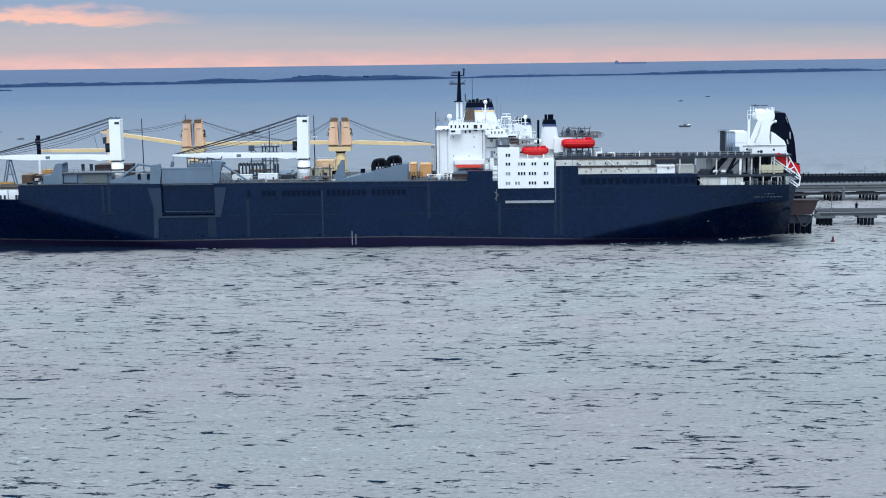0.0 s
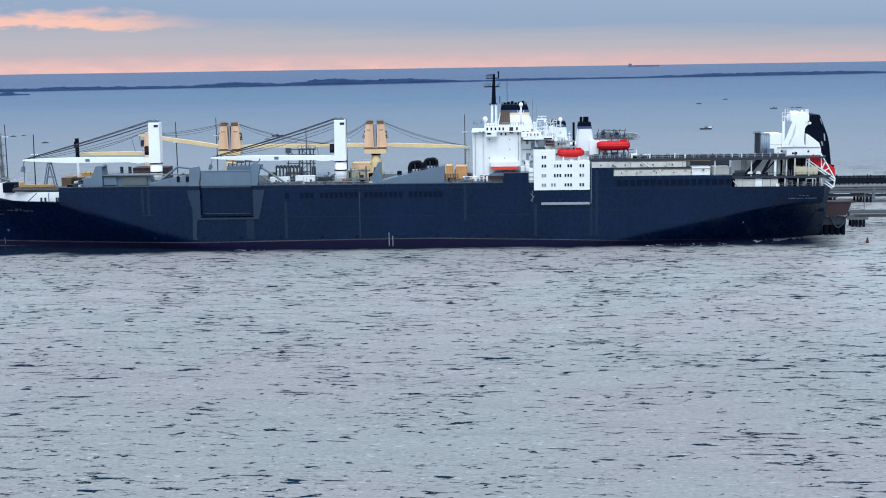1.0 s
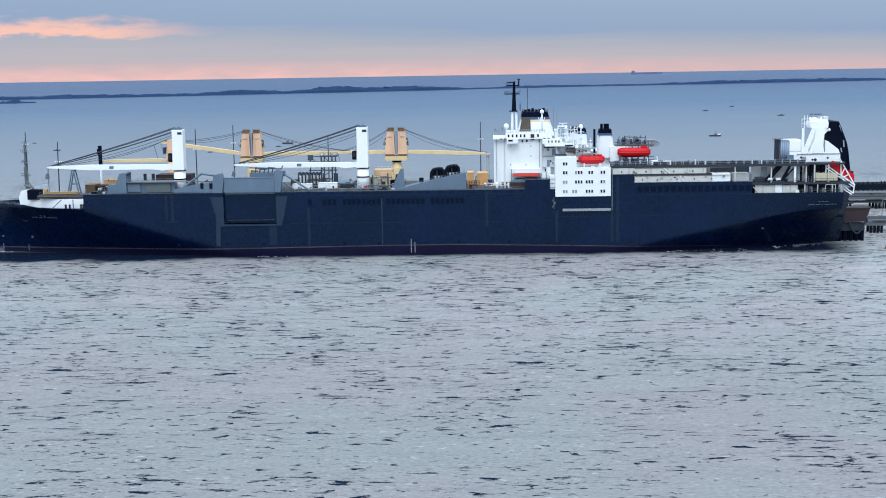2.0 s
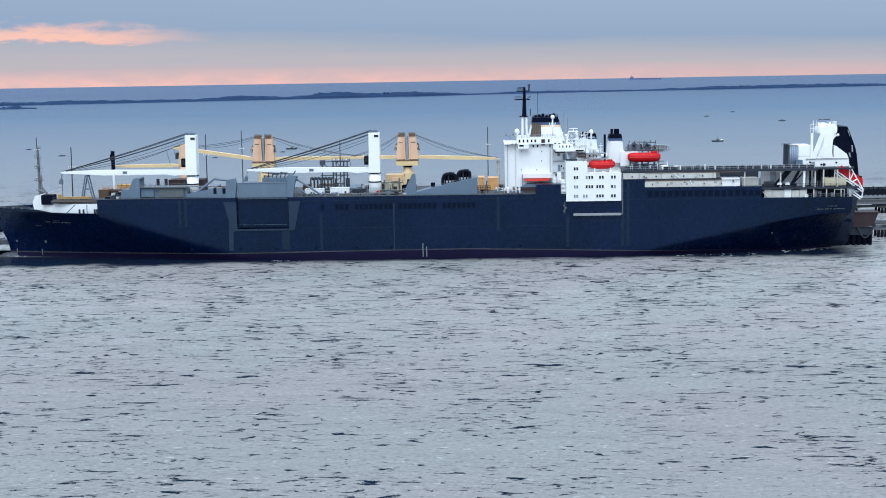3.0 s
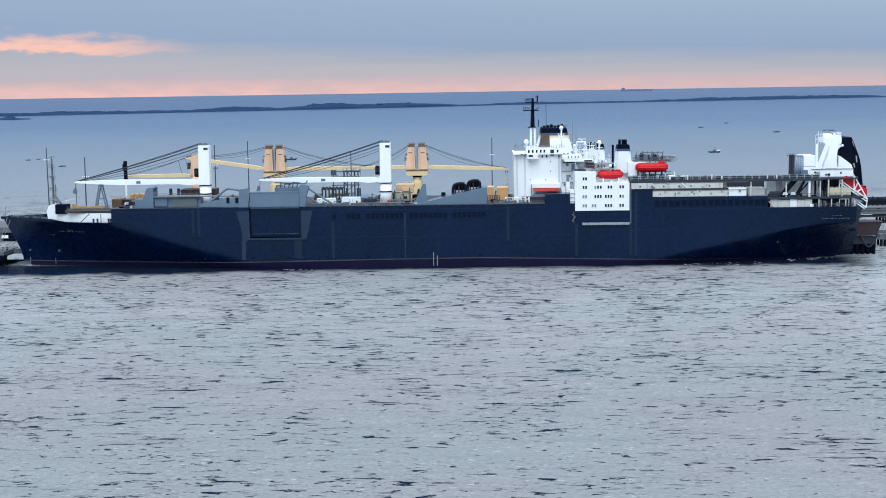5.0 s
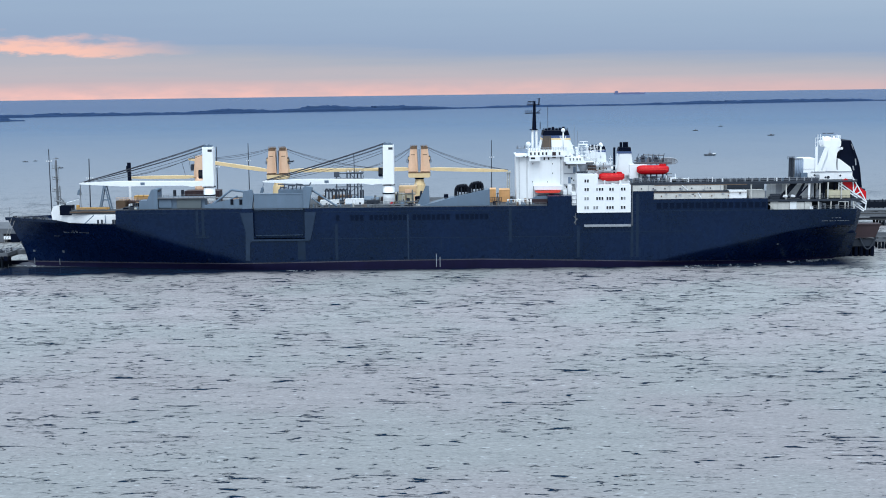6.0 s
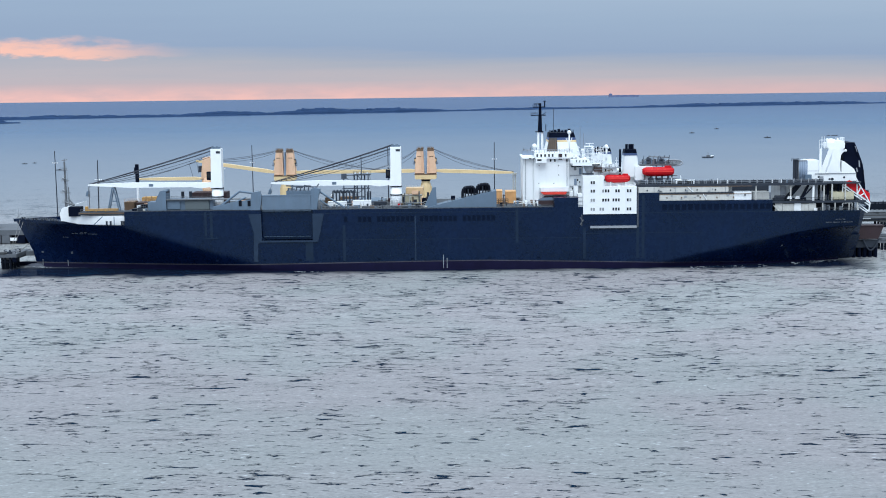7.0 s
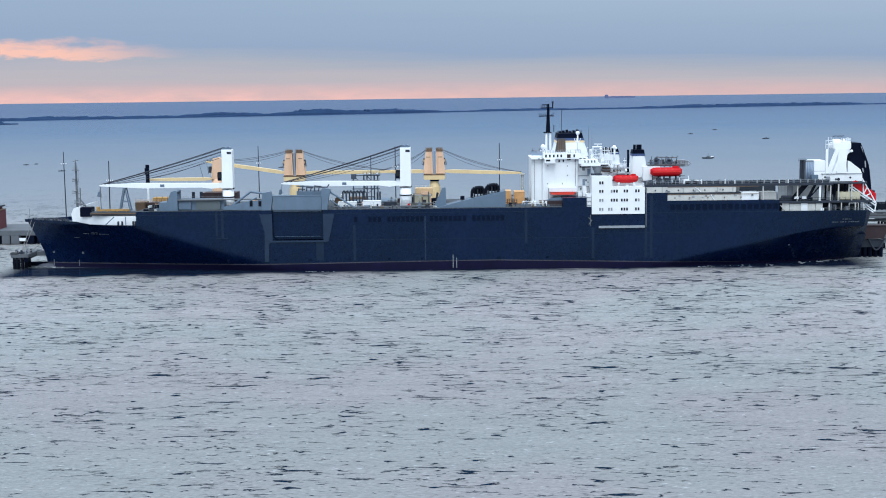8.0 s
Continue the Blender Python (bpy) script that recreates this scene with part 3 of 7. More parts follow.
# rubbing strips, seams and old marks on the side
for x0, x1, z in ((195.2, 262.2, 16.72), (100.8, 170.0, 17.55), (40.0, 77.0, 17.6), (101.0, 178.0, 9.4), (179.0, 216.0, 10.6)):
    part("strake", box(x0, x1, -0.05, 0.0, z, z + 0.14), M_SEAM, ship, "thin worn plating strake")
for x, z0, z1 in ((65.6, 10.5, 18.5), (106.0, 3.0, 14.0), (158.5, 8.0, 18.5), (178.9, 3.0, 12.4), (195.0, 3.0, 16.4), (196.6, 3.0, 22.0)):
    part("seam_strip", box(x, x + 0.8, -0.03, 0.0, z0, z1), M_SEAM, ship, "pale worn vertical weld strip")
part("seam_strip", box(127.9, 128.25, -0.03, 0.0, 3.0, 16.6), M_FADED, ship, "pale worn vertical weld strip")
part("seam_strip", box(137.9, 138.1, -0.03, 0.0, 6.0, 9.0), M_SEAM, ship, "pale worn weld strip")
part("seam_strip", box(63.6, 67.8, -0.07, 0.0, 10.2, 10.45), M_SEAM, ship, "pale worn weld strip")
part("seam_strip", box(63.9, 64.6, -0.07, 0.0, 11.0, 18.4), M_SEAM, ship, "pale worn vertical weld strip")
part("seam_strip", box(94.6, 96.9, -0.03, 0.0, 3.2, 8.9), M_SEAM, ship, "pale worn weld strip")
for x in (67.1, 81.6, 92.5, 104.3, 116.5, 126.6, 150.2, 165.0):
    part("towing_eye", box(x, x + 0.8, -0.05, 0.0, 3.2, 3.75), M_PORT, ship, "dark towing eye pocket")
for dx, z0, z1 in ((-0.6, 0.5, 4.6), (0.5, 0.5, 3.6)):
    part("draught_mark", box(137.0 + dx, 137.2 + dx, -0.08, 0.0, z0, z1), M_MARK, ship, "white draught scale")

def hull_mark(name, x, z, w, h, label):
    """A flat mark lying on the flared plating."""
    bm = bmesh.new()
    n = 6
    lo, hi = [], []
    for i in range(n + 1):
        xx = x + w * i / n
        lo.append(bm.verts.new((xx, MID - half_breadth(xx, z) - 0.06, z)))
        hi.append(bm.verts.new((xx, MID - half_breadth(xx, z + h) - 0.06, z + h)))
    for i in range(n):
        bm.faces.new((lo[i], lo[i + 1], hi[i + 1], hi[i]))
    bmesh.ops.solidify(bm, geom=bm.faces[:], thickness=0.03)
    return part(name, bm, M_MARK, ship, label)


for x, w in ((20.6, 0.62), (21.3, 0.7), (22.1, 0.55), (23.2, 0.7), (24.0, 0.6), (25.1, 0.5), (26.1, 0.75), (26.95, 0.6), (27.65, 0.7), (28.45, 0.55), (29.1, 0.45)):
    hull_mark("name_bar", x, 11.24, w, 0.24, "white painted bow lettering")
for x, w in ((23.6, 0.9), (24.9, 0.9)):
    hull_mark("name_bar", x, 11.75, w, 0.20, "white painted bow lettering")
for x, z in ((8.6, 0.6), (17.3, 0.5)):
    hull_mark("draught_mark", x, z, 0.28, 1.9, "white draught scale")
for x, w in ((252.3, 0.55), (252.95, 0.6), (253.65, 0.5), (254.6, 0.6), (255.3, 0.55), (256.2, 0.45), (257.1, 0.6), (257.8, 0.7), (258.6, 0.5), (259.2, 0.65), (259.95, 0.6)):
    hull_mark("name_bar", x, 13.02, w, 0.26, "white painted stern lettering")
for x, w in ((255.2, 0.6), (256.1, 0.9), (257.3, 0.8)):
    hull_mark("name_bar", x, 13.95, w, 0.20, "white painted stern lettering")
hull_mark("thruster_mark", 18.8, 4.45, 0.7, 0.75, "white square mark")
hull_mark("bulb_mark", 8.5, 4.5, 0.75, 0.5, "white curved mark")
hull_mark("draught_plate", 16.9, 9.9, 2.0, 0.15, "white bar mark")
hull_mark("tug_mark", 239.5, 5.8, 0.6, 0.45, "white square mark")


# rows of ventilation ports in the side
def vent_row(x0, x1, z0, z1, n, skip=()):
    w = (x1 - x0) / n
    for i in range(n):
        if i in skip:
            continue
        a = x0 + i * w
        bm = bmesh.new()
        # flat dark plate, its colour holding the shade inside the opening
        add_box(bm, a + w * 0.16, a + w * 0.86, -0.035, 0.0, z0, z1)
        v = part("vent_port", bm, M_PORT, ship, "dark side ventilation port")
        fb = bmesh.new()
        for q in ((a + w * 0.10, a + w * 0.16, z0 - 0.1, z1 + 0.1), (a + w * 0.86, a + w * 0.92, z0 - 0.1, z1 + 0.1)):
            add_box(fb, q[0], q[1], -0.10, 0.0, q[2], q[3])
        add_box(fb, a + w * 0.10, a + w * 0.92, -0.10, 0.0, z1, z1 + 0.1)
        part("frame", fb, M_HULL, v)


vent_row(106.2, 152.4, 14.9, 16.5, 32, (1, 2, 6, 15, 24))
vent_row(202.4, 235.6, 17.5, 19.2, 17)

# forecastle: mooring gear, house under the deck overhang
bm = bmesh.new()
add_prism(bm, [(17.8, 14.5), (17.4, 17.6), (18.2, 19.4), (20.6, 20.0), (20.6, 14.5)], 7.5, 26)
part("forecastle_house", bm, M_WHITE, ship, "white rounded breakwater house")
bm = bmesh.new()
foot = [(17.9, 9.0), (20.6, 7.2), (26.0, 5.2), (32.0, 3.4), (39.5, 2.2), (39.5, 11), (17.9, 11)]
lo = [bm.verts.new((x, y, 14.5)) for x, y in foot]
hi = [bm.verts.new((x, y, 17.2)) for x, y in foot]
bm.faces.new(hi)
bm.faces.new(lo[::-1])
for i in range(len(foot)):
    j = (i + 1) % len(foot)
    bm.faces.new((lo[i], lo[j], hi[j], hi[i]))
part("house_wall", bm, M_WHITE, ship, "white wall under the deck edge")
part("store", box(20.7, 24.4, 5.6, 9, 16.9, 19.8, 0.08), M_BLACK, ship, "black deck locker")
part("deck_edge", box(24.4, 39.5, 3.6, 9.4, 17.45, 18.3), M_DECK, ship, "dark grey deck overhang")
part("gutter_bar", box(24.6, 39.5, 3.4, 3.6, 17.9, 18.15), M_BROWN, ship, "rusty gutter bar")
part("deck_rail", add_rail(bmesh.new(), [(25.0, 3.8, 18.3), (39.4, 3.8, 18.3)], 0.9, 1.4, 0.04, 2), M_STEEL, ship)
part("bracket", rod((29.5, 1.6, 14.6), (32.4, 1.6, 17.2), 0.14), M_GREY, ship)
part("bracket", rod((36.0, 1.2, 14.6), (36.0, 1.2, 17.2), 0.14), M_GREY, ship)
for x in (33.6, 34.8, 38.2, 38.9):
    bm = bmesh.new()
    add_rod(bm, (x, 1.6, 14.5), (x, 1.6, 15.5), 0.3)
    add_ball(bm, (x, 1.6, 15.6), 0.36, 1, 1, 0.6, 8, 6)
    part("bollard", bm, M_DKGREY, ship)
rng = random.Random(3)
for i in range(7):
    x = 4.0 + i * 1.75
    y = MID - half_breadth(x, 14.5) * 0.72
    z = 14.5
    h = rng.uniform(0.9, 1.3)
    w = part("mooring_winch", box(x - 0.55, x + 0.75, y - 0.5, y + 0.9, z, z + 0.28, 0.04), M_DKGREY, ship, "dark mooring winch")
    part("drum", rod((x - 0.45, y + 0.2, z + h * 0.6), (x + 0.45, y + 0.2, z + h * 0.6), 0.42, n=12), M_SLATE, w)
    for dx in (-0.5, 0.5):
        part("cheek", rod((x + dx, y + 0.2, z + h * 0.6), (x + dx + 0.07, y + 0.2, z + h * 0.6), 0.62, n=14), M_DKGREY, w)
    part("motor", box(x + 0.6, x + 1.0, y - 0.1, y + 0.5, z + 0.28, z + h, 0.06), M_STEEL, w, "grey winch motor")
for x in (3.0, 7.2, 10.4, 13.6):
    y = MID - half_breadth(x, 14.5) * 0.86
    bm = bmesh.new()
    for dx in (0.0, 0.8):
        add_rod(bm, (x + dx, y, 14.5), (x + dx, y, 15.75), 0.2, n=10)
        add_rod(bm, (x + dx, y, 15.75), (x + dx, y, 15.9), 0.3, n=10)
    part("bollard", bm, M_DKGREY, ship, "dark twin bollard")
part("rail", add_rail(bmesh.new(), [(0.6, MID, 15.3), (5, MID - half_breadth(5, 14.5) + 0.3, 15.3), (16, MID - half_breadth(16, 14.5) + 0.3, 15.3)], 0.9, 1.6, 0.03), M_STEEL, ship, "bow guard rail")

# foremasts
fore = part("radar_mast", rod((16.9, MID, 14.5), (16.9, MID, 33.2), 0.44, 0.28, 10), M_STEEL, ship, "slim grey radar mast")
for z, w in ((20.2, 0.8), (23.4, 1.3), (27.2, 1.0), (30.6, 0.9)):
    bm = box(16.9 - w, 16.9 + w, MID - 0.9, MID + 0.9, z, z + 0.14)
    add_rail(bm, [(16.9 - w, MID - 0.9, z + 0.14), (16.9 + w, MID - 0.9, z + 0.14)], 0.9, 0.6, 0.04, 2)
    part("platform", bm, M_STEEL, fore)
part("ladder", add_rail(bmesh.new(), [(17.3, MID - 0.3, 14.6), (17.7, MID - 0.3, 14.6)], 16.0, 0.4, 0.035, 22), M_STEEL, fore)
for z, r in ((24.2, 0.5), (28.0, 0.42)):
    part("radar_drum", add_ball(bmesh.new(), (16.5, MID - 0.6, z), r, 1.1, 1, 0.8, 10, 8), M_LEDGE, fore, "pale radar drum", True)
part("scanner", add_rod(rod((16.9, MID, 33.1), (17.0, MID, 34.2), 0.08), (16.1, MID, 33.6), (17.9, MID, 33.9), 0.1), M_STEEL, fore)
bm = bmesh.new()
add_rod(bm, (19.6, 8, 19.5), (19.4, 8, 26.6), 0.16)
add_rod(bm, (20.4, 8, 19.8), (20.4, 8, 25.8), 0.15)
add_rod(bm, (19.2, 8, 21.2), (22.0, 8, 20.2), 0.35)
add_rod(bm, (20.0, 8, 22.6), (21.6, 8, 20.6), 0.2)
part("davit", bm, M_STEEL, ship, "grey deck davit")
bm = bmesh.new()
add_rod(bm, (27.0, 7, 18.3), (27.0, 7, 25.9), 0.13)
add_box(bm, 26.75, 27.25, 6.7, 7.3, 22.9, 23.6)
part("crutch_post", bm, M_STEEL, ship, "thin grey crutch post")
bm = bmesh.new()
add_rod(bm, (28.2, 12.4, 14.5), (28.5, 12.4, 33.8), 0.2, 0.15)
add_rod(bm, (27.3, 12.2, 27.6), (29.7, 12.2, 27.6), 0.06)
lm = part("light_mast", bm, M_DKGREY, ship, "dark floodlight mast")
for dx in (-0.9, -0.3, 0.4, 1.0):
    bm = bmesh.new()
    add_ball(bm, (28.5 + dx, 12.1, 27.7), 0.2, u=8, v=6)
    part("lamp", bm, M_LAMP, lm)
# black vent post
bm = bmesh.new()
add_rod(bm, (37.3, 25.9, 25.0), (37.3, 25.9, 31.6), 0.62, n=12)
add_box(bm, 36.5, 37.0, 25.4, 26.4, 28.6, 30.6)
part("vent_post", bm, M_BLACK, ship, "thick black vent post")
part("vent_base", rod((37.3, 25.9, 14.5), (37.3, 25.9, 25.0), 0.42, 0.36), M_WHITE, ship)

# yellow hatch frame, a-frame and boxes on the fore deck
bm = bmesh.new()
add_box(bm, 25.8, 36.0, 6, 7, 18.5, 19.15)
add_box(bm, 25.8, 26.6, 6, 7, 19.15, 19.9)
for x in (29, 32, 35):
    add_box(bm, x, x + 0.4, 5.8, 6.0, 18.4, 19.2)
part("hatch_frame", bm, M_OCHRE, ship, "yellow steel hatch frame")
bm = bmesh.new()
for y in (7.0, 9.0):
    add_rod(bm, (32.7, y, 18.4), (34.2, y, 25.4), 0.24, 0.2)
    add_rod(bm, (36.1, y, 18.4), (34.7, y, 25.4), 0.24, 0.2)
    add_rod(bm, (33.3, y, 21.3), (35.5, y, 21.3), 0.12)
add_box(bm, 34.0, 34.9, 6.8, 9.2, 25.1, 25.6)
part("jib_rest", bm, M_GREY, ship, "grey a-frame jib rest")
part("winch_house", box(36.4, 39.4, 12, 18, 14.6, 20.6, 0.06), M_BROWN, ship, "rust-brown winch house")
bm = box(39.8, 46.4, 13, 18, 18.8, 20.3, 0.05)
part("store", bm, M_DARKRUST, ship, "dark brown deck store")
part("store", box(40.4, 46.6, 18.5, 22, 20.3, 21.5, 0.05), M_OCHRE, ship, "faded orange deck box")
for x in (41.4, 43.1, 44.9):
    part("lashing", rod((x, 17.9, 19.0), (x + 0.6, 17.9, 21.9), 0.09), M_BROWN, ship)
part("store", box(42.0, 45.8, 12.0, 13.0, 18.8, 19.9), M_BLACK, ship)
part("rail", add_rail(bmesh.new(), [(36.5, 12, 20.6), (46.3, 12, 20.6)], 1.0, 1.3), M_ORANGE, ship)
bm = prism([(46.2, 18.75), (46.2, 21.3), (48.6, 21.4), (50.0, 24.6), (51.2, 24.9), (51.9, 24.7), (51.9, 18.75)], 2.4, 8)
part("ramp_tower", bm, M_GREY, ship, "grey stepped ramp winch tower")
part("winch_box", box(51.0, 52.2, 3.0, 6.0, 24.0, 24.5, 0.05), M_DKGREY, ship)
part("deckhouse", box(51.9, 66.2, 3.4, 10, 18.8, 21.9, 0.05), M_GREY, ship, "low grey deckhouse")
part("side_panel", box(52.1, 56.0, 2.9, 3.4, 19.1, 21.6, 0.05), M_GREY, ship)
part("side_panel", box(57.6, 65.0, 2.9, 3.4, 18.9, 21.7, 0.05), M_PALE, ship, "pale green-grey panel")
part("walkway", box(51.9, 80.6, 2.2, 4.4, 21.9, 22.15), M_STEEL, ship, "grey raised walkway")
part("rail", add_rail(bmesh.new(), [(52.2, 2.3, 22.15), (66.0, 2.3, 22.15)], 0.9, 1.6, 0.05, 2), M_STEEL, ship)
MAROON_CASE = (56.2, 67.2, 20, 26, 18.8, 22.7)
for x in (54.5, 57.0):
    part("vent_cowl", rod((x, 14, 21.5), (x, 14, 23.6), 0.5), M_DKGREY, ship)

# side ramp gear: stays, raised door and side wings
bm = bmesh.new()
add_prism(bm, [(66.4, 19.0), (66.4, 19.9), (73.4, 21.4), (78.6, 22.0), (78.6, 18.8)], 1.0, 2.2)
part("ramp_arm", bm, M_GREY, ship, "grey ramp arm")
bm = bmesh.new()
add_rod(bm, (68.6, 2.0, 20.0), (74.6, 2.0, 24.4), 0.32)
add_rod(bm, (74.6, 2.0, 24.4), (78.9, 2.0, 23.8), 0.34)
add_rod(bm, (69.5, 1.8, 19.3), (76.5, 1.8, 22.6), 0.25)
part("ramp_stay", bm, M_GREY, ship, "grey sloping ramp stay")
part("ramp_cheek", prism([(78.0, 18.75), (78.4, 24.1), (80.9, 24.5), (81.5, 22.6), (80.9, 18.75)], 0.4, 2.4), M_GREY, ship, "grey ramp cheek plate")
part("winch", box(75.0, 77.6, 1.6, 3.5, 19.6, 21.8, 0.1), M_ORANGE, ship, "orange hydraulic winch")
part("winch", box(76.9, 78.2, 1.2, 3.5, 19.4, 21.9, 0.1), M_DKGREY, ship)
for x in (74.4, 77.1):
    part("machinery", box(x, x + 0.9, 0.9, 1.6, 20.0, 21.6), M_DARK, ship)
door = part("ramp_door", prism([(81.6, 18.3), (81.6, 23.0), (96.4, 23.2), (96.4, 18.3)], 0.7, 1.5), M_GREY, ship, "raised blue-grey ramp door")
for i in range(2):
    part("stiffener", box(86.2 + i * 5.2, 86.35 + i * 5.2, 0.66, 0.7, 18.6, 22.9), M_GREY, door)
part("edge_beam", box(81.4, 96.6, 0.6, 1.6, 23.0, 23.25), M_GREY, door)
part("ramp_cheek", prism([(96.5, 18.75), (96.5, 25.0), (97.4, 25.4), (99.4, 25.0), (98.6, 22.0), (98.2, 18.75)], 0.4, 2.4), M_GREY, ship, "grey ramp cheek plate")
bm = bmesh.new()
add_rod(bm, (98.6, 1.9, 24.4), (106.6, 1.9, 19.1), 0.3)
add_rod(bm, (99.0, 1.9, 21.6), (102.5, 1.9, 19.1), 0.22)
part("ramp_stay", bm, M_GREY, ship, "grey sloping ramp stay")
part("winch_platform", box(88.4, 98.2, 5, 11, 22.9, 24.1), M_GREY, ship, "grey winch platform")
bm = bmesh.new()
for i in range(7):
    x = 88.8 + i * 1.25
    h = 24.1 + (0.9 + 0.9 * ((i * 5) % 3) / 2)
    add_rod(bm, (x, 5.5, 24.0), (x + 0.3, 5.5, h), 0.17)
    if i % 2 == 0:
        add_rod(bm, (x, 5.5, h - 0.2), (x + 2.2, 5.5, h - 0.35), 0.16)
add_rod(bm, (88.3, 5.5, 25.7), (97.8, 5.5, 25.2), 0.16)
add_rod(bm, (97.8, 5.5, 25.2), (98.4, 5.5, 26.2), 0.16)
part("pipework", bm, M_SLATE, ship, "slate-grey pipes and fittings")

# midships: vents, lattice goal-post, boxes
for i in range(7):
    x = 102.0 + i * 1.05
    bm = bmesh.new()
    add_rod(bm, (x, 12, 18.8), (x, 12, 23.3), 0.24)
    add_rod(bm, (x, 12, 23.3), (x + 0.55, 12, 23.55), 0.24)
    add_rod(bm, (x + 0.55, 12, 23.6), (x + 0.6, 12, 22.7), 0.27)
    part("vent_pipe", bm, M_SLATE, ship, "slate-grey gooseneck vent pipe")
for x in (109.6, 112.9, 113.7):
    part("vent_pipe", rod((x, 12, 18.8), (x, 12, 23.2), 0.26), M_SLATE, ship)
goal = part("goal_post_mast", rod((110.7, 16, 18.8), (110.7, 16, 34.4), 0.19, 0.12), M_SLATE, ship, "dark steel goal-post mast")
for x in (105.1, 109.4, 112.8):
    part("post", rod((x, 16, 18.8), (x, 16, 28.2), 0.18), M_SLATE, goal)
for z in (23.8, 26.4, 28.0):
    part("crossbar", rod((104.6, 16, z), (113.4, 16, z), 0.14), M_SLATE, goal)
part("brace", rod((105.1, 16, 28.0), (109.4, 16, 23.8), 0.1), M_SLATE, goal)
part("brace", rod((109.4, 16, 28.0), (112.8, 16, 23.8), 0.1), M_SLATE, goal)
part("lamp_box", box(104.4, 106.0, 15.4, 16.6, 26.9, 28.5), M_SLATE, goal)
part("platform", add_rail(box(108.2, 113.6, 15.4, 16.6, 28.0, 28.3), [(108.2, 15.4, 28.3), (113.6, 15.4, 28.3)], 0.9, 1.2), M_SLATE, goal)
for x in (108.3, 111.6):
    part("post", rod((x, 17.2, 18.8), (x, 17.2, 28.0), 0.22), M_SLATE, goal)
for z in (21.2, 23.8, 26.4):
    part("crossbar", rod((108.3, 17.0, z), (111.6, 17.0, z), 0.12), M_SLATE, goal)
    part("brace", rod((108.3, 17.0, z - 2.4), (111.6, 17.0, z), 0.08), M_SLATE, goal)
for x in (108.6, 110.0, 112.4):
    part("floodlight", box(x, x + 0.5, 15.1, 15.4, 28.5, 28.9, 0.05), M_LAMP, goal)
def deck_case(name, x0, x1, y0, y1, z0, z1, mat, label, category, group=""):
    """A closed steel case with corner posts, lid rim, doors and feet."""
    c = thing(name, label, category, ((x0 + x1) / 2, (y0 + y1) / 2, z0), group)
    part("body", box(x0 + 0.06, x1 - 0.06, y0 + 0.06, y1 - 0.06, z0 + 0.12, z1 - 0.08, 0.04), mat, c)
    part("lid", box(x0, x1, y0, y1, z1 - 0.14, z1, 0.04), mat, c)
    part("skid", box(x0, x1, y0 + 0.05, y1 - 0.05, z0, z0 + 0.14), M_DKGREY, c, "dark skid")
    for x in (x0, x1 - 0.16):
        part("corner_post", box(x, x + 0.16, y0, y0 + 0.14, z0 + 0.14, z1 - 0.14), mat, c)
    m = (x0 + x1) / 2
    for a in (m - 0.9, m + 0.05):
        d = part("door", box(a, a + 0.85, y0 + 0.02, y0 + 0.06, z0 + 0.3, z1 - 0.25), mat, c)
        part("latch", box(a + 0.36, a + 0.42, y0 - 0.02, y0 + 0.02, z0 + 0.4, z1 - 0.4), M_STEEL, d, "steel latch bar")
    return c


deck_case("container", *MAROON_CASE, M_MAROON, "maroon steel container on the fore deck", "container")
deck_case("deck_box", 101.0, 106.8, 5.6, 8, 18.8, 20.6, M_WHITE, "low white steel deck box by the ramp", "deck box", "white deck boxes")
deck_case("deck_box", 108.7, 114.4, 5.4, 8, 18.8, 20.9, M_WHITE, "white steel deck box beside the crane", "deck box", "white deck boxes")
part("machinery", box(115.0, 119.0, 8, 11, 18.8, 20.2, 0.2), M_DKGREY, ship, "dark deck machinery")
part("machinery", box(99.5, 101.6, 12, 15, 18.8, 21.4, 0.2), M_BROWN, ship, "rusty deck machinery")
part("machinery", box(103.0, 109.0, 22, 26, 18.8, 20.6, 0.2), M_BROWN, ship, "rusty deck machinery")
pump = part("pump_house", box(122.9, 129.6, 14, 20, 18.8, 21.6, 0.08), M_BUFF, ship, "pale buff pump house")
part("upper_house", box(124.6, 130.2, 15.0, 20, 21.6, 23.8, 0.1), M_TAN, pump, "tan upper house")
part("roof_edge", box(122.7, 129.8, 13.8, 15.0, 21.6, 21.85), M_CREAM, pump)
part("hood", box(126.6, 128.6, 13.4, 14.0, 21.85, 23.1, 0.1), M_ORANGE, pump, "faded orange hood")
for x, w, h in ((123.6, 0.8, 1.9), (125.6, 0.6, 0.7), (127.0, 1.1, 1.0)):
    part("opening", box(x, x + w, 13.94, 14.0, 19.3, 19.3 + h), M_DKGREY, pump, "dark opening")
part("roof_rail", add_rail(bmesh.new(), [(124.6, 15.0, 23.8), (130.2, 15.0, 23.8)], 0.9, 1.1, 0.04, 2), M_CREAM, pump)
part("valve_stack", add_rod(box(131.0, 132.6, 12, 14, 18.8, 20.8, 0.2), (131.4, 12.6, 20.6), (131.8, 12.6, 22.6), 0.35, n=10), M_DKGREY, ship, "dark valve stack")
for x, z0, z1, m in ((124.3, 18.8, 22.4, M_STEEL), (126.9, 18.8, 21.2, M_BROWN), (128.9, 18.8, 22.9, M_STEEL), (130.4, 18.8, 23.2, M_YELLOW)):
    part("riser_pipe", rod((x, 13.4, z0), (x, 13.4, z1), 0.2, n=8), m, ship)
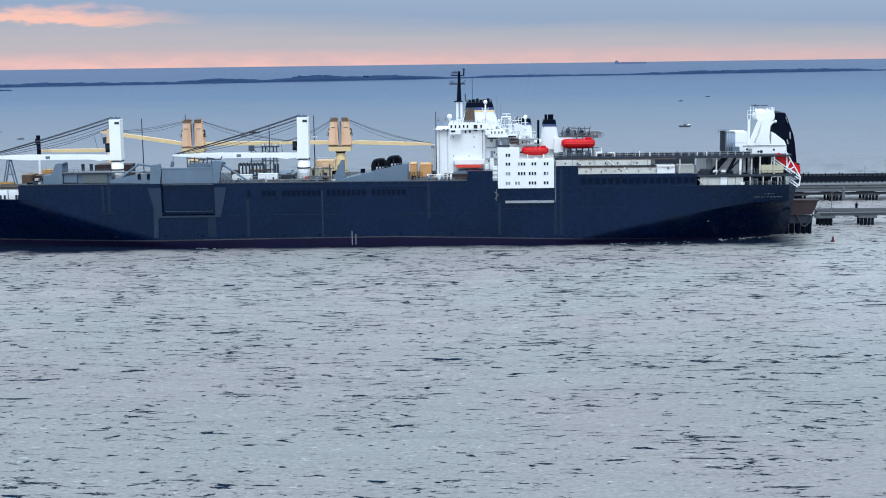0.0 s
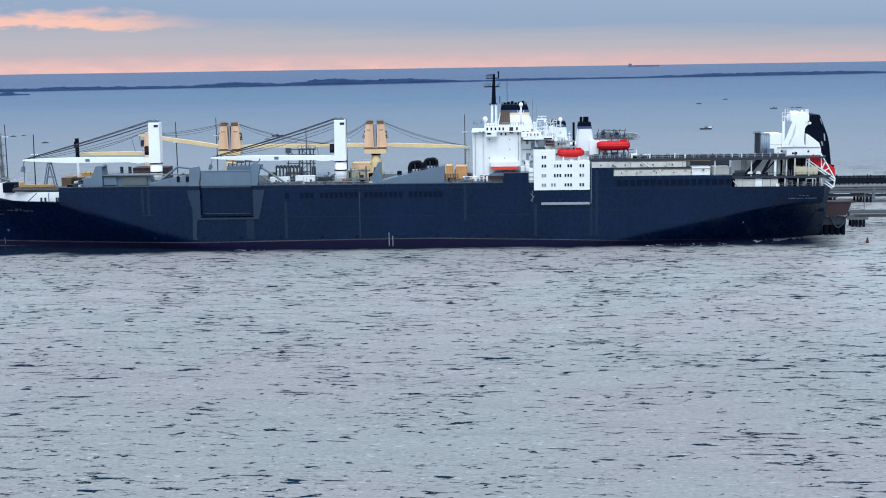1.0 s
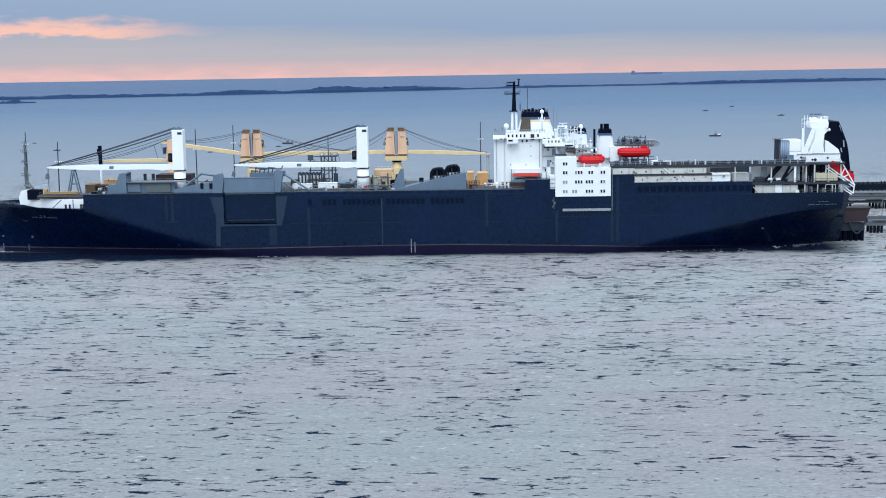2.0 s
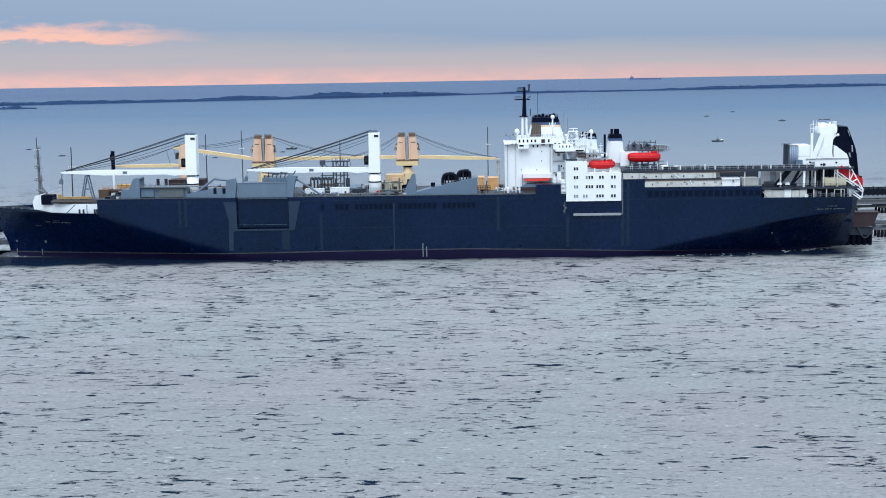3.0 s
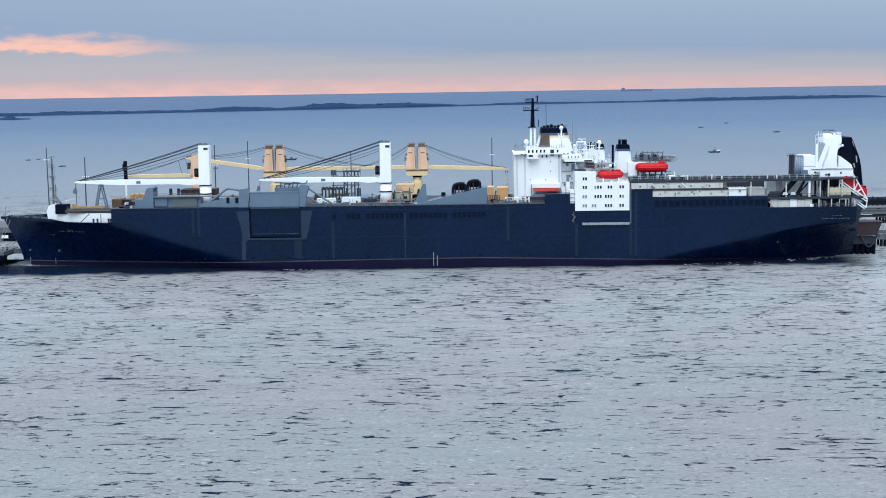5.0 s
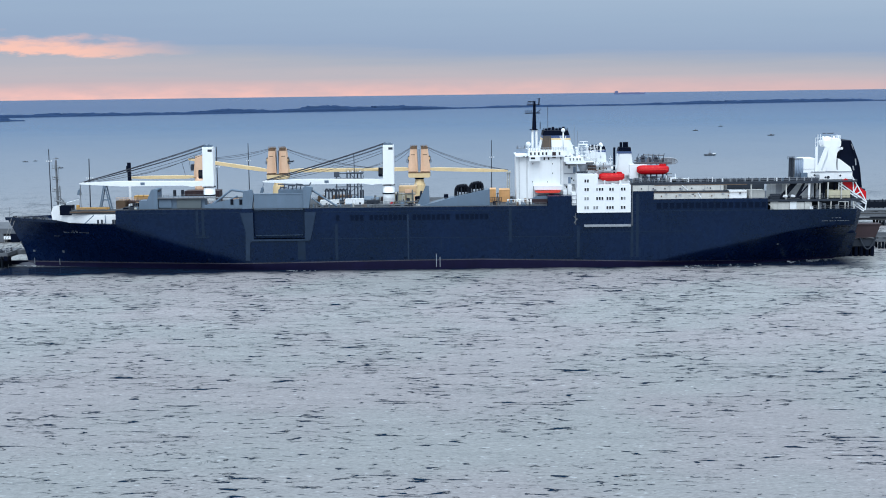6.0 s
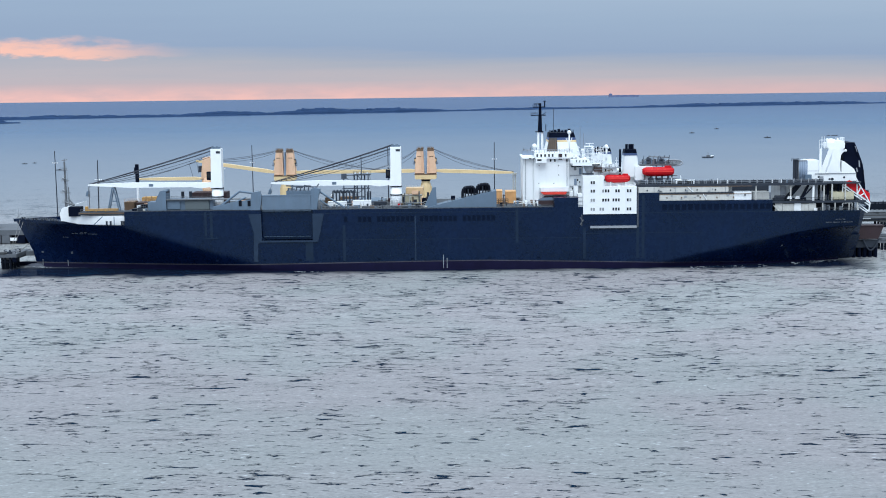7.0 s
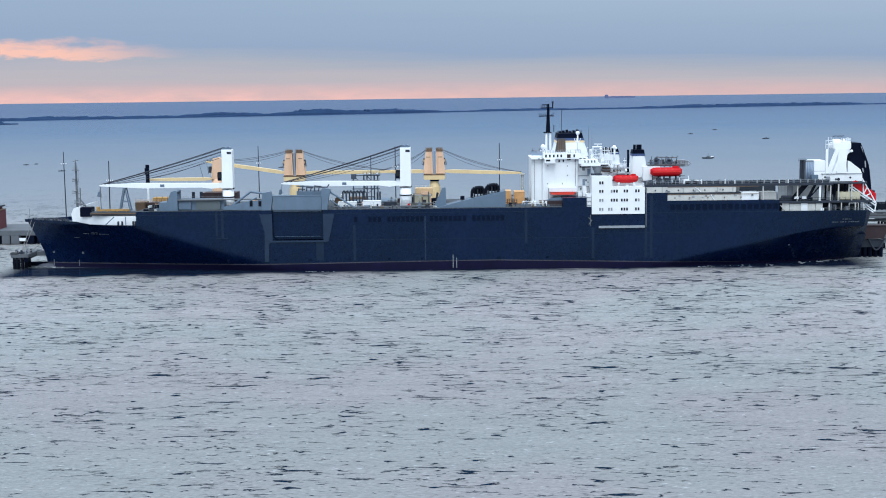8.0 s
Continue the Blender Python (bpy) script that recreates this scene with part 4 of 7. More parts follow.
part("locker", box(132.4, 133.8, 6, 8, 18.8, 21.6, 0.06), M_BLACK, ship, "navy deck locker")
part("rail", add_rail(bmesh.new(), [(124.4, 13.9, 21.4), (129.8, 13.9, 21.4)], 0.9, 1.2), M_STEEL, ship)
part("machinery", box(129.7, 131.2, 12, 14, 18.8, 20.9, 0.1), M_BLACK, ship)
for i in range(4):
    bm = bmesh.new()
    add_ball(bm, (124.8 + i * 1.3, 4, 18.95), 0.75, 1.1, 1, 0.62, 10, 6)
    part("rope_pile", bm, M_BLACK, ship)
part("gusset", prism([(130.6, 18.75), (133.4, 24.8), (134.4, 24.9), (134.6, 18.75)], 4, 4.5), M_GREY, ship, "grey triangular gusset plate")
part("ramp_wedge", prism([(131.6, 18.75), (134.8, 19.6), (142.4, 21.5), (152.5, 23.7), (152.8, 23.7), (152.8, 18.75)], 2.2, 9), M_GREY, ship, "grey wedge-shaped ramp cover")
part("rail", add_rail(bmesh.new(), [(134.8, 2.4, 19.6), (142.4, 2.4, 21.5), (152.5, 2.4, 23.7)], 0.5, 1.6, 0.04, 1), M_STEEL, ship)
for x0, z0, z1 in ((142.5, 21.7, 24.9), (146.9, 22.6, 25.7)):
    hose = thing("hose_rack", "thick black rubber hoses looped over the ramp cover", "hose", (x0 + 1.8, 5.5, z0), "hose racks")
    for k in range(3):
        y = 4.6 + k * 0.9
        w, h = 3.7, z1 - z0
        pts = [(x0, z0 + 0.1), (x0 + 0.05, z0 + h * 0.55), (x0 + 0.35, z0 + h * 0.82), (x0 + 0.9, z0 + h * 0.93), (x0 + w - 0.9, z0 + h), (x0 + w - 0.3, z0 + h * 0.92), (x0 + w, z0 + h * 0.68), (x0 + w, z0 + 0.9)]
        bm = bmesh.new()
        for p, q in zip(pts, pts[1:]):
            add_rod(bm, (p[0], y, p[1] - 0.2), (q[0], y, q[1] - 0.2), 0.46, n=9)
        part("rubber_loop", bm, M_RUBBER, hose, "thick black rubber hose loop")
    for k in range(3):
        part("hose_leg", rod((x0 + 0.8 + k * 0.95, 4.4, z0 + 0.1 + 0.2 * k), (x0 + 0.8 + k * 0.95, 4.4, z1 - 0.7), 0.2), M_DKGREY if k % 2 else M_RUBBER, hose)
    part("hose_core", box(x0 + 0.4, x0 + 3.4, 5.4, 6.0, z0 + 0.9, z1 - 0.5, 0.2), M_RUBBER, hose)
part("machinery", box(138.9, 140.2, 5, 6, 20.8, 22.1, 0.1), M_BLACK, ship)
part("rail", add_rail(bmesh.new(), [(100.5, 0.4, 18.75), (131.0, 0.4, 18.75)], 0.9, 2.2, 0.04), M_STEEL, ship)
part("rail", add_rail(bmesh.new(), [(153.2, 0.4, 18.75), (169.8, 0.4, 18.75)], 0.9, 2.2, 0.04), M_STEEL, ship)


# ---- accommodation block with windows, flush with the side
house = part("accommodation_block", prism([(178.9, 16.5), (178.9, 28.0), (185.1, 28.0), (185.1, 24.7), (195.0, 24.7), (195.0, 16.5)], 0.0, 12), M_WHITE, ship, "white accommodation block")
M_BLIND = material("drawn_window_blind", (0.22, 0.23, 0.24), 0.5, vary=0.1, scale=1.0)


def window_mesh(pane):
    """A pane in its raised white frame, as one mesh about its own middle."""
    bm = box(-0.27, 0.27, -0.03, 0.0, -0.45, 0.45, 0.05)
    for q in ((-0.36, -0.27, -0.53, 0.53), (0.27, 0.36, -0.53, 0.53), (-0.27, 0.27, 0.45, 0.53), (-0.27, 0.27, -0.53, -0.45)):
        add_box(bm, q[0], q[1], -0.07, 0.0, q[2], q[3])
    for f in bm.faces:
        c = f.calc_center_median()
        f.material_index = 0 if abs(c.x) < 0.268 and abs(c.z) < 0.448 else 1
    me = bpy.data.meshes.new("window")
    bm.to_mesh(me)
    bm.free()
    me.materials.append(pane)
    me.materials.append(M_WHITE)
    return me


clear_me, blind_me = window_mesh(M_GLASS), window_mesh(M_BLIND)


def window(x, y, z, parent, blind=False, s=1.0):
    w = new("window", blind_me if blind else clear_me)
    w.parent = parent
    off = Vector(parent.location)
    up = parent.parent
    while up is not None:
        off += up.location
        up = up.parent
    w.location = Vector((x, y, z)) - off
    w.scale = (s, 1, s)
    return w


ROWS = [
    (26.05, [(181.4, 0), (182.15, 0)]),
    (23.5, [(181.4, 0), (182.15, 0), (184.9, 1), (185.7, 0), (186.5, 0), (188.8, 0), (189.6, 0), (192.3, 0), (193.1, 0)]),
    (20.75, [(181.4, 1), (182.15, 1), (184.9, 0), (185.7, 0), (186.5, 0), (188.0, 0), (188.8, 0), (189.6, 0), (192.3, 0), (193.1, 1)]),
    (18.0, [(181.4, 1), (182.15, 1), (184.1, 1), (184.9, 1), (188.0, 0), (188.8, 0), (189.6, 0), (192.3, 0), (193.1, 0)]),
]
for z, xs in ROWS:
    for x, bl in xs:
        window(x, 0.0, z, house, bl)
part("drain_pipe", rod((195.4, -0.1, 12.5), (195.4, -0.1, 24.4), 0.14), M_STEEL, house, "grey drain pipe")
part("ledge", box(181.0, 195.0, -0.7, 0.35, 12.3, 12.95), M_LEDGE, house, "pale grey boarding ledge")
for i in range(8):
    part("ledge_bracket", box(181.6 + i * 1.8, 181.8 + i * 1.8, -0.6, 0.3, 11.9, 12.3), M_FADED, house)
bm = bmesh.new()
add_rod(bm, (178.5, -0.15, 13.0), (178.5, -0.15, 16.4), 0.1)
add_rod(bm, (178.0, -0.2, 13.4), (179.0, -0.2, 14.9), 0.14)
add_rod(bm, (177.9, -0.2, 15.6), (178.9, -0.2, 14.4), 0.12)
part("pilot_davit", bm, M_STEEL, house)
part("roof_rail", add_rail(bmesh.new(), [(185.3, 0.4, 24.7), (194.8, 0.4, 24.7), (194.8, 10, 24.7)], 1.0, 1.4, 0.04), M_WHITE, house)
part("stowage_box", box(189.3, 190.3, 0.5, 1.5, 24.7, 25.3), M_WHITE, house)
part("stowage_box", box(191.5, 192.4, 0.5, 1.5, 24.7, 25.3), M_WHITE, house)

# ---- bridge tower
tower = part("bridge_tower", box(164.5, 175.4, 8.0, 26, 18.8, 33.0, 0.15), M_WHITE, ship, "tall white bridge tower")
part("bridge_front", box(161.1, 164.5, 8.5, 25, 18.8, 33.0, 0.35), M_WHITE, ship, "white forward bridge face")
casing = part("side_casing", box(175.4, 179.6, 9.0, 22, 18.8, 32.2, 0.1), M_WHITE, ship, "white stair casing")
part("bridge_deck", box(160.9, 178.4, 7.0, 27, 33.0, 33.3), M_WHITE, ship)
wheel = part("wheelhouse", box(164.6, 176.2, 7.6, 26, 33.3, 34.7, 0.12), M_WHITE, ship, "white wheelhouse")
for x in (165.5, 166.7, 167.9, 169.1, 170.2, 174.2):
    window(x, 7.6, 33.95, wheel, False, 0.95)
part("bridge_wing", box(165.0, 168.3, 5.9, 8.0, 31.7, 33.2, 0.1), M_WHITE, ship, "white bridge wing box")
part("wing_slot", box(165.4, 166.7, 5.84, 5.9, 32.4, 32.95), M_GLASS, ship, "dark wing window")
# dark strip put in for the shadow band below the wheelhouse windows
part("overhang_line", box(168.6, 176.0, 7.5, 7.6, 33.02, 33.16), M_DKGREY, ship, "dark strip for the shadow under the wheelhouse")
for x in (169.6, 170.9, 174.6):
    window(x, 8.0, 32.4, wheel, False, 0.9)
part("emblem_panel", box(172.0, 173.1, 7.45, 7.58, 32.6, 34.4), M_MAROON, ship, "dark red marker panel")
part("roof_rail", add_rail(bmesh.new(), [(161.2, 12, 34.6), (164.6, 7.8, 34.6), (176.2, 7.8, 34.7)], 1.1, 0.8, 0.05), M_LEDGE, ship, "pale grey bridge roof rail")
part("dodger", box(161.1, 164.6, 10.7, 10.95, 34.0, 35.3, 0.04), M_COOL, wheel, "blue-grey weather dodger")
for x, w, h in ((161.6, 0.5, 2.3), (162.7, 0.3, 1.9), (163.7, 0.4, 2.5)):
    part("signal_post", add_box(rod((x, 12, 34.0), (x, 12, 34.0 + h), 0.07, n=6), x - w / 2, x + w / 2, 11.7, 12.2, 33.9 + h * 0.6, 33.9 + h * 0.8), M_STEEL, wheel)
for x, w, h in ((166.0, 0.9, 0.9), (167.6, 0.6, 1.3), (172.6, 1.2, 1.0), (174.6, 0.7, 1.5), (176.0, 1.4, 1.1)):
    part("roof_locker", box(x, x + w, 9.0, 10.2, 34.7, 34.7 + h, 0.06), M_WHITE, wheel, "white locker on the bridge roof")
for x, z in ((166.1, 30.9), (172.1, 30.8), (172.1, 27.9), (166.0, 25.4), (170.6, 25.3)):
    window(x, 8.0, z, tower, False, 0.42)
# port bridge wing and stair landings aft of the tower
bm = bmesh.new()
add_box(bm, 176.0, 184.6, 3.4, 10, 30.9, 31.5, 0.1)
add_box(bm, 175.4, 181.2, 4.4, 9, 31.5, 32.9, 0.1)
wing = part("wing_platform", bm, M_WHITE, ship, "white port wing platform")
wing_cone = rod((181.3, 6.0, 28.1), (181.3, 6.0, 30.9), 0.75, 2.0, 18)
part("wing_bracket", wing_cone, M_LEDGE, ship, "grey conical wing support", True)
part("wing_slit", box(181.9, 184.3, 3.34, 3.42, 30.98, 31.4), M_GLASS, ship, "dark window slit")
for z in (29.0, 29.9):
    part("wing_locker", box(182.6, 185.0, 4.2, 5.4, z, z + 0.45, 0.05), M_DARKRUST, ship, "rust-red locker under the wing")
part("wing_landing", box(181.8, 184.2, 5.5, 9, 28.0, 30.9, 0.08), M_WHITE, ship, "white landing block")
part("pipe_cluster", add_rod(add_rod(rod((184.4, 4.9, 28.6), (188.0, 4.9, 29.6), 0.1), (185.0, 4.9, 28.7), (185.0, 4.9, 31.6), 0.1), (187.2, 4.9, 27.0), (187.2, 4.9, 31.0), 0.09), M_BROWN, ship, "rusty pipes")
for x in (177.2, 178.2, 179.3, 180.2):
    window(x, 4.4, 32.3, wing, False, 0.8)
part("wing_rail", add_rail(bmesh.new(), [(176.0, 3.5, 31.5), (184.5, 3.5, 31.5)], 1.0, 0.9, 0.05), M_WHITE, ship)
stairs = part("stair_block", box(184.0, 189.6, 5.4, 12, 24.7, 30.2, 0.1), M_WHITE, ship, "white stair block")
part("landing", box(184.2, 190.8, 4.6, 9, 30.0, 30.3), M_LEDGE, ship, "pale grey landing")
part("landing", box(184.6, 191.2, 4.6, 9, 28.4, 28.7), M_LEDGE, ship, "pale grey landing")
window(186.2, 5.4, 29.4, stairs, False, 0.8)
window(177.2, 9.0, 29.9, casing, True, 1.5)
window(178.6, 9.0, 25.6, casing, False, 0.5)
part('stair_rail', add_rail(bmesh.new(), [(175.6, 9.2, 27.8), (179.4, 9.2, 27.8)], 1.0, 0.9, 0.05), M_WHITE, ship)
part('stair_flight', box(175.6, 179.4, 8.6, 9.4, 27.6, 27.8), M_LEDGE, ship)
part('stair_flight', box(175.6, 179.4, 8.6, 9.4, 24.2, 24.4), M_LEDGE, ship)
# satellite and radar clutter above
rng = random.Random(11)
for i in range(12):
    x = 178.6 + rng.uniform(0, 8.5)
    z0 = 31.0 + rng.uniform(0, 1.0)
    h = rng.uniform(1.6, 4.6)
    bm = rod((x, 8 + rng.uniform(-2, 6), z0), (x, 8, z0 + h), 0.11, 0.07, 6)
    if i % 3 == 0:
        add_ball(bm, (x, 8, z0 + h), 0.4, u=10, v=8)
    elif i % 3 == 1:
        add_rod(bm, (x - 0.9, 8, z0 + h * 0.8), (x + 0.9, 8, z0 + h * 0.8), 0.08, n=6)
        add_box(bm, x - 0.35, x + 0.35, 7.7, 8.3, z0 + h * 0.3, z0 + h * 0.3 + 0.8)
    part("antenna", bm, M_WHITE, wing, "white antenna")
bm = bmesh.new()
for x in (179.5, 183.5):
    for y in (9, 12):
        add_rod(bm, (x, y, 31.0), (x + (0.8 if x < 181 else -0.8), y, 36.6), 0.12)
for z in (32.6, 34.2, 35.8):
    add_rod(bm, (179.8, 9, z), (183.2, 9, z), 0.08)
add_rod(bm, (179.6, 9, 31.2), (183.2, 9, 34.2), 0.07)
add_rod(bm, (183.4, 9, 31.2), (180.0, 9, 34.2), 0.07)
add_box(bm, 180.2, 183.0, 8.4, 12.4, 36.4, 36.55)
add_rod(bm, (181.6, 9, 36.6), (181.6, 9, 37.4), 0.12)
add_box(bm, 180.4, 182.9, 8.8, 9.1, 37.3, 37.5)
part("radar_mast", bm, M_WHITE, wing, "white lattice radar mast")
part("whip_antenna", rod((178.9, 11, 35), (178.9, 11, 42.5), 0.05), M_STEEL, wing)
part("whip_antenna", rod((180.0, 11, 36), (180.0, 11, 40.5), 0.05), M_STEEL, wing)


def dome(x, y, z, r, stem):
    bm = rod((x, y, z - stem), (x, y, z), r * 0.35, n=8)
    add_ball(bm, (x, y, z + r * 0.4), r, 1, 1, 1.05, 14, 10)
    return part("satellite_dome", bm, M_WHITE, ship, "white satellite dome", True)


dome(164.9, 12, 36.3, 0.78, 1.2)
dome(175.5, 10, 40.6, 0.62, 5.4)
dome(187.3, 14, 35.9, 0.62, 4.0)
bm = rod((175.1, 9.9, 37.6), (175.1, 9.9, 39.2), 0.1)
for k in range(8):
    t0, t1 = math.pi * (1 + k / 8), math.pi * (1 + (k + 1) / 8)
    add_rod(bm, (175.4 + 0.9 * math.cos(t0), 9.8, 39.2 + 1.2 * math.sin(t0)), (175.4 + 0.9 * math.cos(t1), 9.8, 39.2 + 1.2 * math.sin(t1)), 0.1, n=6)
part("antenna_yoke", bm, M_WHITE, ship)

# fine aerials and a small lattice between the wing and the funnels
rng = random.Random(29)
for i in range(16):
    x, y = 176.6 + i * 0.62 + rng.uniform(-0.2, 0.2), 8.6 + rng.uniform(0, 3.0)
    z1 = 33.6 + rng.uniform(0.4, 3.0)
    bm = rod((x, y, 31.4), (x, y, z1), 0.075, 0.05, 6)
    if i % 2:
        w = rng.uniform(0.3, 0.8)
        add_rod(bm, (x - w, y, z1 - 0.5), (x + w, y, z1 - 0.3), 0.06, n=6)
    if i % 4 == 1:
        add_box(bm, x - 0.3, x + 0.3, y - 0.3, y + 0.3, z1 - 1.7, z1 - 1.1)
    if i % 5 == 2:
        add_ball(bm, (x, y, z1), 0.3, u=10, v=6)
    part("aerial", bm, M_WHITE, wing, "thin white aerial")
for x in (184.2, 185.3):
    bm = rod((x, 13.0, 29.0), (x, 13.0, 36.2), 0.12, 0.09, 8)
    for z in (34.0, 35.2):
        add_rod(bm, (x - 0.7, 13.0, z), (x + 0.7, 13.0, z), 0.08, n=6)
        add_rod(bm, (x + 0.7, 13.0, z), (x + 0.7, 13.0, z + 0.7), 0.06, n=6)
    part("aerial_post", bm, M_WHITE, wing, "white aerial post with yards")

# ---- main mast, black above white
bm = bmesh.new()
add_rod(bm, (167.5, 28, 40.6), (167.6, 28, 49.6), 0.72, 0.34, 10)
add_box(bm, 165.2, 169.2, 27.2, 28.8, 48.2, 48.5)
add_box(bm, 164.6, 169.4, 27.2, 28.8, 45.6, 45.9)
add_rail(bm, [(165.2, 27.2, 48.5), (167.0, 27.2, 48.5)], 0.8, 0.6, 0.05, 2)
add_rail(bm, [(164.6, 27.2, 45.9), (166.6, 27.2, 45.9)], 0.8, 0.6, 0.05, 2)
add_rod(bm, (169.0, 28, 48.4), (169.1, 28, 50.4), 0.2)
add_rod(bm, (168.5, 28, 50.2), (169.5, 28, 50.2), 0.1)
add_rod(bm, (168.2, 28, 45.8), (169.6, 28, 46.8), 0.09)
add_box(bm, 166.0, 168.6, 27.4, 28.6, 40.3, 40.6)
add_rod(bm, (169.4, 28, 40.6), (169.4, 28, 42.8), 0.12)
add_box(bm, 165.5, 167.2, 26.9, 27.1, 49.2, 49.5)
mast = part("main_mast", bm, M_BLACK, ship, "black signal mast with two yards")
bm = bmesh.new()
add_rod(bm, (166.9, 28, 33.0), (167.0, 28, 40.4), 0.42, 0.36)
add_rod(bm, (168.3, 28, 33.0), (168.2, 28, 40.4), 0.42, 0.36)
part("mast_leg", bm, M_WHITE, ship, "white twin mast legs")
part("whip_antenna", rod((171.6, 24, 40), (171.6, 24, 48.0), 0.08), M_DKGREY, ship)

# ---- main funnel with its bands
def tapered(x0, x1, u0, u1, z0, z1, y0, y1):
    bm = prism([(x0, z0), (u0, z1), (u1, z1), (x1, z0)], y0, y1)
    bmesh.ops.bevel(bm, geom=[e for e in bm.edges if abs(e.verts[0].co.y - e.verts[1].co.y) < 0.01 and abs(e.verts[0].co.z - e.verts[1].co.z) > 1.0], offset=0.35, segments=2, affect="EDGES")
    return bm


funnel = part("funnel", tapered(168.3, 179.6, 169.35, 178.25, 33.3, 37.6, 17, 27), M_WHITE, ship, "white funnel with coloured bands")
part("yellow_band", tapered(169.3, 178.3, 169.45, 178.15, 37.6, 38.2, 16.95, 27.05), M_YELLOW, funnel)
part("blue_band", tapered(169.45, 178.15, 169.6, 177.95, 38.2, 39.0, 16.95, 27.05), M_BLUE, funnel)
part("black_top", tapered(169.6, 177.95, 169.9, 177.5, 39.0, 40.5, 16.95, 27.05), M_BLACK, funnel)
part("louvre", prism([(168.7, 33.6), (169.75, 38.9), (172.2, 38.9), (172.4, 33.6)], 16.7, 16.95), M_LOUVRE, funnel, "sooty brown louvre")
for k in range(4):
    part("louvre_slat", box(169.9 + k * 0.6, 170.1 + k * 0.6, 16.6, 16.7, 33.9, 38.3), M_BROWN, funnel)
for i in range(6):
    bm = rod((170.9 + i * 1.1, 22, 40.4), (170.9 + i * 1.1, 22, 41.0 + 0.25 * (i % 3)), 0.42, n=10)
    part("exhaust_pipe", bm, M_BLACK, funnel)
part("funnel_rail", add_rail(bmesh.new(), [(169.9, 17.2, 40.5), (177.4, 17.2, 40.5)], 0.8, 0.8, 0.05), M_BLACK, funnel)
part("brace", rod((168.9, 20, 33.5), (170.2, 20, 38.0), 0.25), M_WHITE, ship)

# small funnels aft
f2 = part("aft_funnel", tapered(191.6, 197.0, 192.2, 196.2, 27.0, 33.6, 8.5, 13.5), M_WHITE, ship, "white aft funnel")
part("blue_band", tapered(192.15, 196.25, 192.25, 196.1, 33.6, 34.3, 8.45, 13.55), M_BLUE, f2)
part("black_top", tapered(192.2, 196.1, 192.5, 195.9, 34.3, 35.5, 8.45, 13.55), M_BLACK, f2)
for x in (193.2, 194.2, 195.0):
    part("exhaust_pipe", rod((x, 11, 35.4), (x, 11, 37.0), 0.42, n=10), M_BLACK, f2)
f1 = part("small_funnel", tapered(183.6, 189.6, 184.1, 189.2, 28.5, 33.7, 17, 22), M_WHITE, ship, "white small funnel")
part("blue_band", tapered(184.05, 189.25, 184.1, 189.2, 33.7, 34.3, 16.95, 22.05), M_BLUE, f1)
part("black_top", tapered(184.1, 189.2, 184.5, 188.9, 34.3, 35.4, 16.95, 22.05), M_BLACK, f1)
for x in (185.2, 186.4, 187.8):
    part("exhaust_pipe", rod((x, 19, 35.3), (x, 19, 35.9), 0.3, n=10), M_BLACK, f1)
part("vent_pipe", rod((190.8, 7.4, 25.0), (190.8, 7.4, 35.6), 0.34), M_BLACK, ship, "dark exhaust pipe")
part("engine_casing", box(184.5, 199.5, 10, 24, 24.7, 29.0, 0.1), M_WHITE, ship, "white engine casing")
part("casing_step", box(195.4, 200.6, 6.5, 12, 26.0, 30.4, 0.1), M_WHITE, ship, "pale casing step")
part("shelter", box(166.3, 174.9, 6.2, 8.0, 22.9, 24.3, 0.08), M_WHITE, tower, "pale canvas shelter above the awning")
part("awning", prism([(166.6, 22.7), (167.2, 22.15), (174.0, 22.1), (174.4, 22.8)], 5.4, 7.9), M_REDORANGE, tower, "orange-red awning")
part("awning_post", rod((166.2, 5.6, 18.8), (166.2, 5.6, 24.2), 0.10), M_STEEL, tower)
# dark grey wedge added to stand for the shade below the awning
part("awning_dark_wedge", prism([(166.8, 20.4), (167.6, 21.4), (172.2, 21.4), (172.0, 20.0), (170.2, 19.6)], 5.0, 7.9), M_DKGREY, tower, "dark grey wedge for the shade under the awning")
part("stair_tower", box(177.35, 178.85, 0.05, 6.0, 14.6, 18.7), M_HULL, ship, "navy plating beside the block")
part("stair_tower", box(177.37, 178.85, 0.8, 6.0, 18.7, 22.6, 0.05), M_WHITE, ship, "white stair casing beside the block")
for k in range(3):
    part("stair_landing", box(177.4, 178.8, 0.6, 0.8, 19.2 + k * 1.2, 19.32 + k * 1.2), M_LEDGE, ship)
for x, z1, m in ((175.2, 22.9, M_WHITE), (176.6, 24.6, M_WHITE)):
    part("gear_locker", box(x, x + 1.2, 5.2, 8.8, 18.8, z1, 0.06), m, ship)
part("gear_rack", add_rail(bmesh.new(), [(158.5, 5, 18.8), (166.0, 5, 18.8)], 1.4, 1.0, 0.09, 2), M_WHITE, ship)
rng = random.Random(21)
for i in range(11):
    x = 158.2 + i * 0.85
    part("deck_fitting", box(x, x + rng.uniform(0.4, 0.8), 4 + rng.uniform(0, 4), 9, 18.8, 19.4 + rng.uniform(0.0, 1.0), 0.05), (M_WHITE, M_GREY, M_BROWN, M_CREAM)[i % 4], ship)

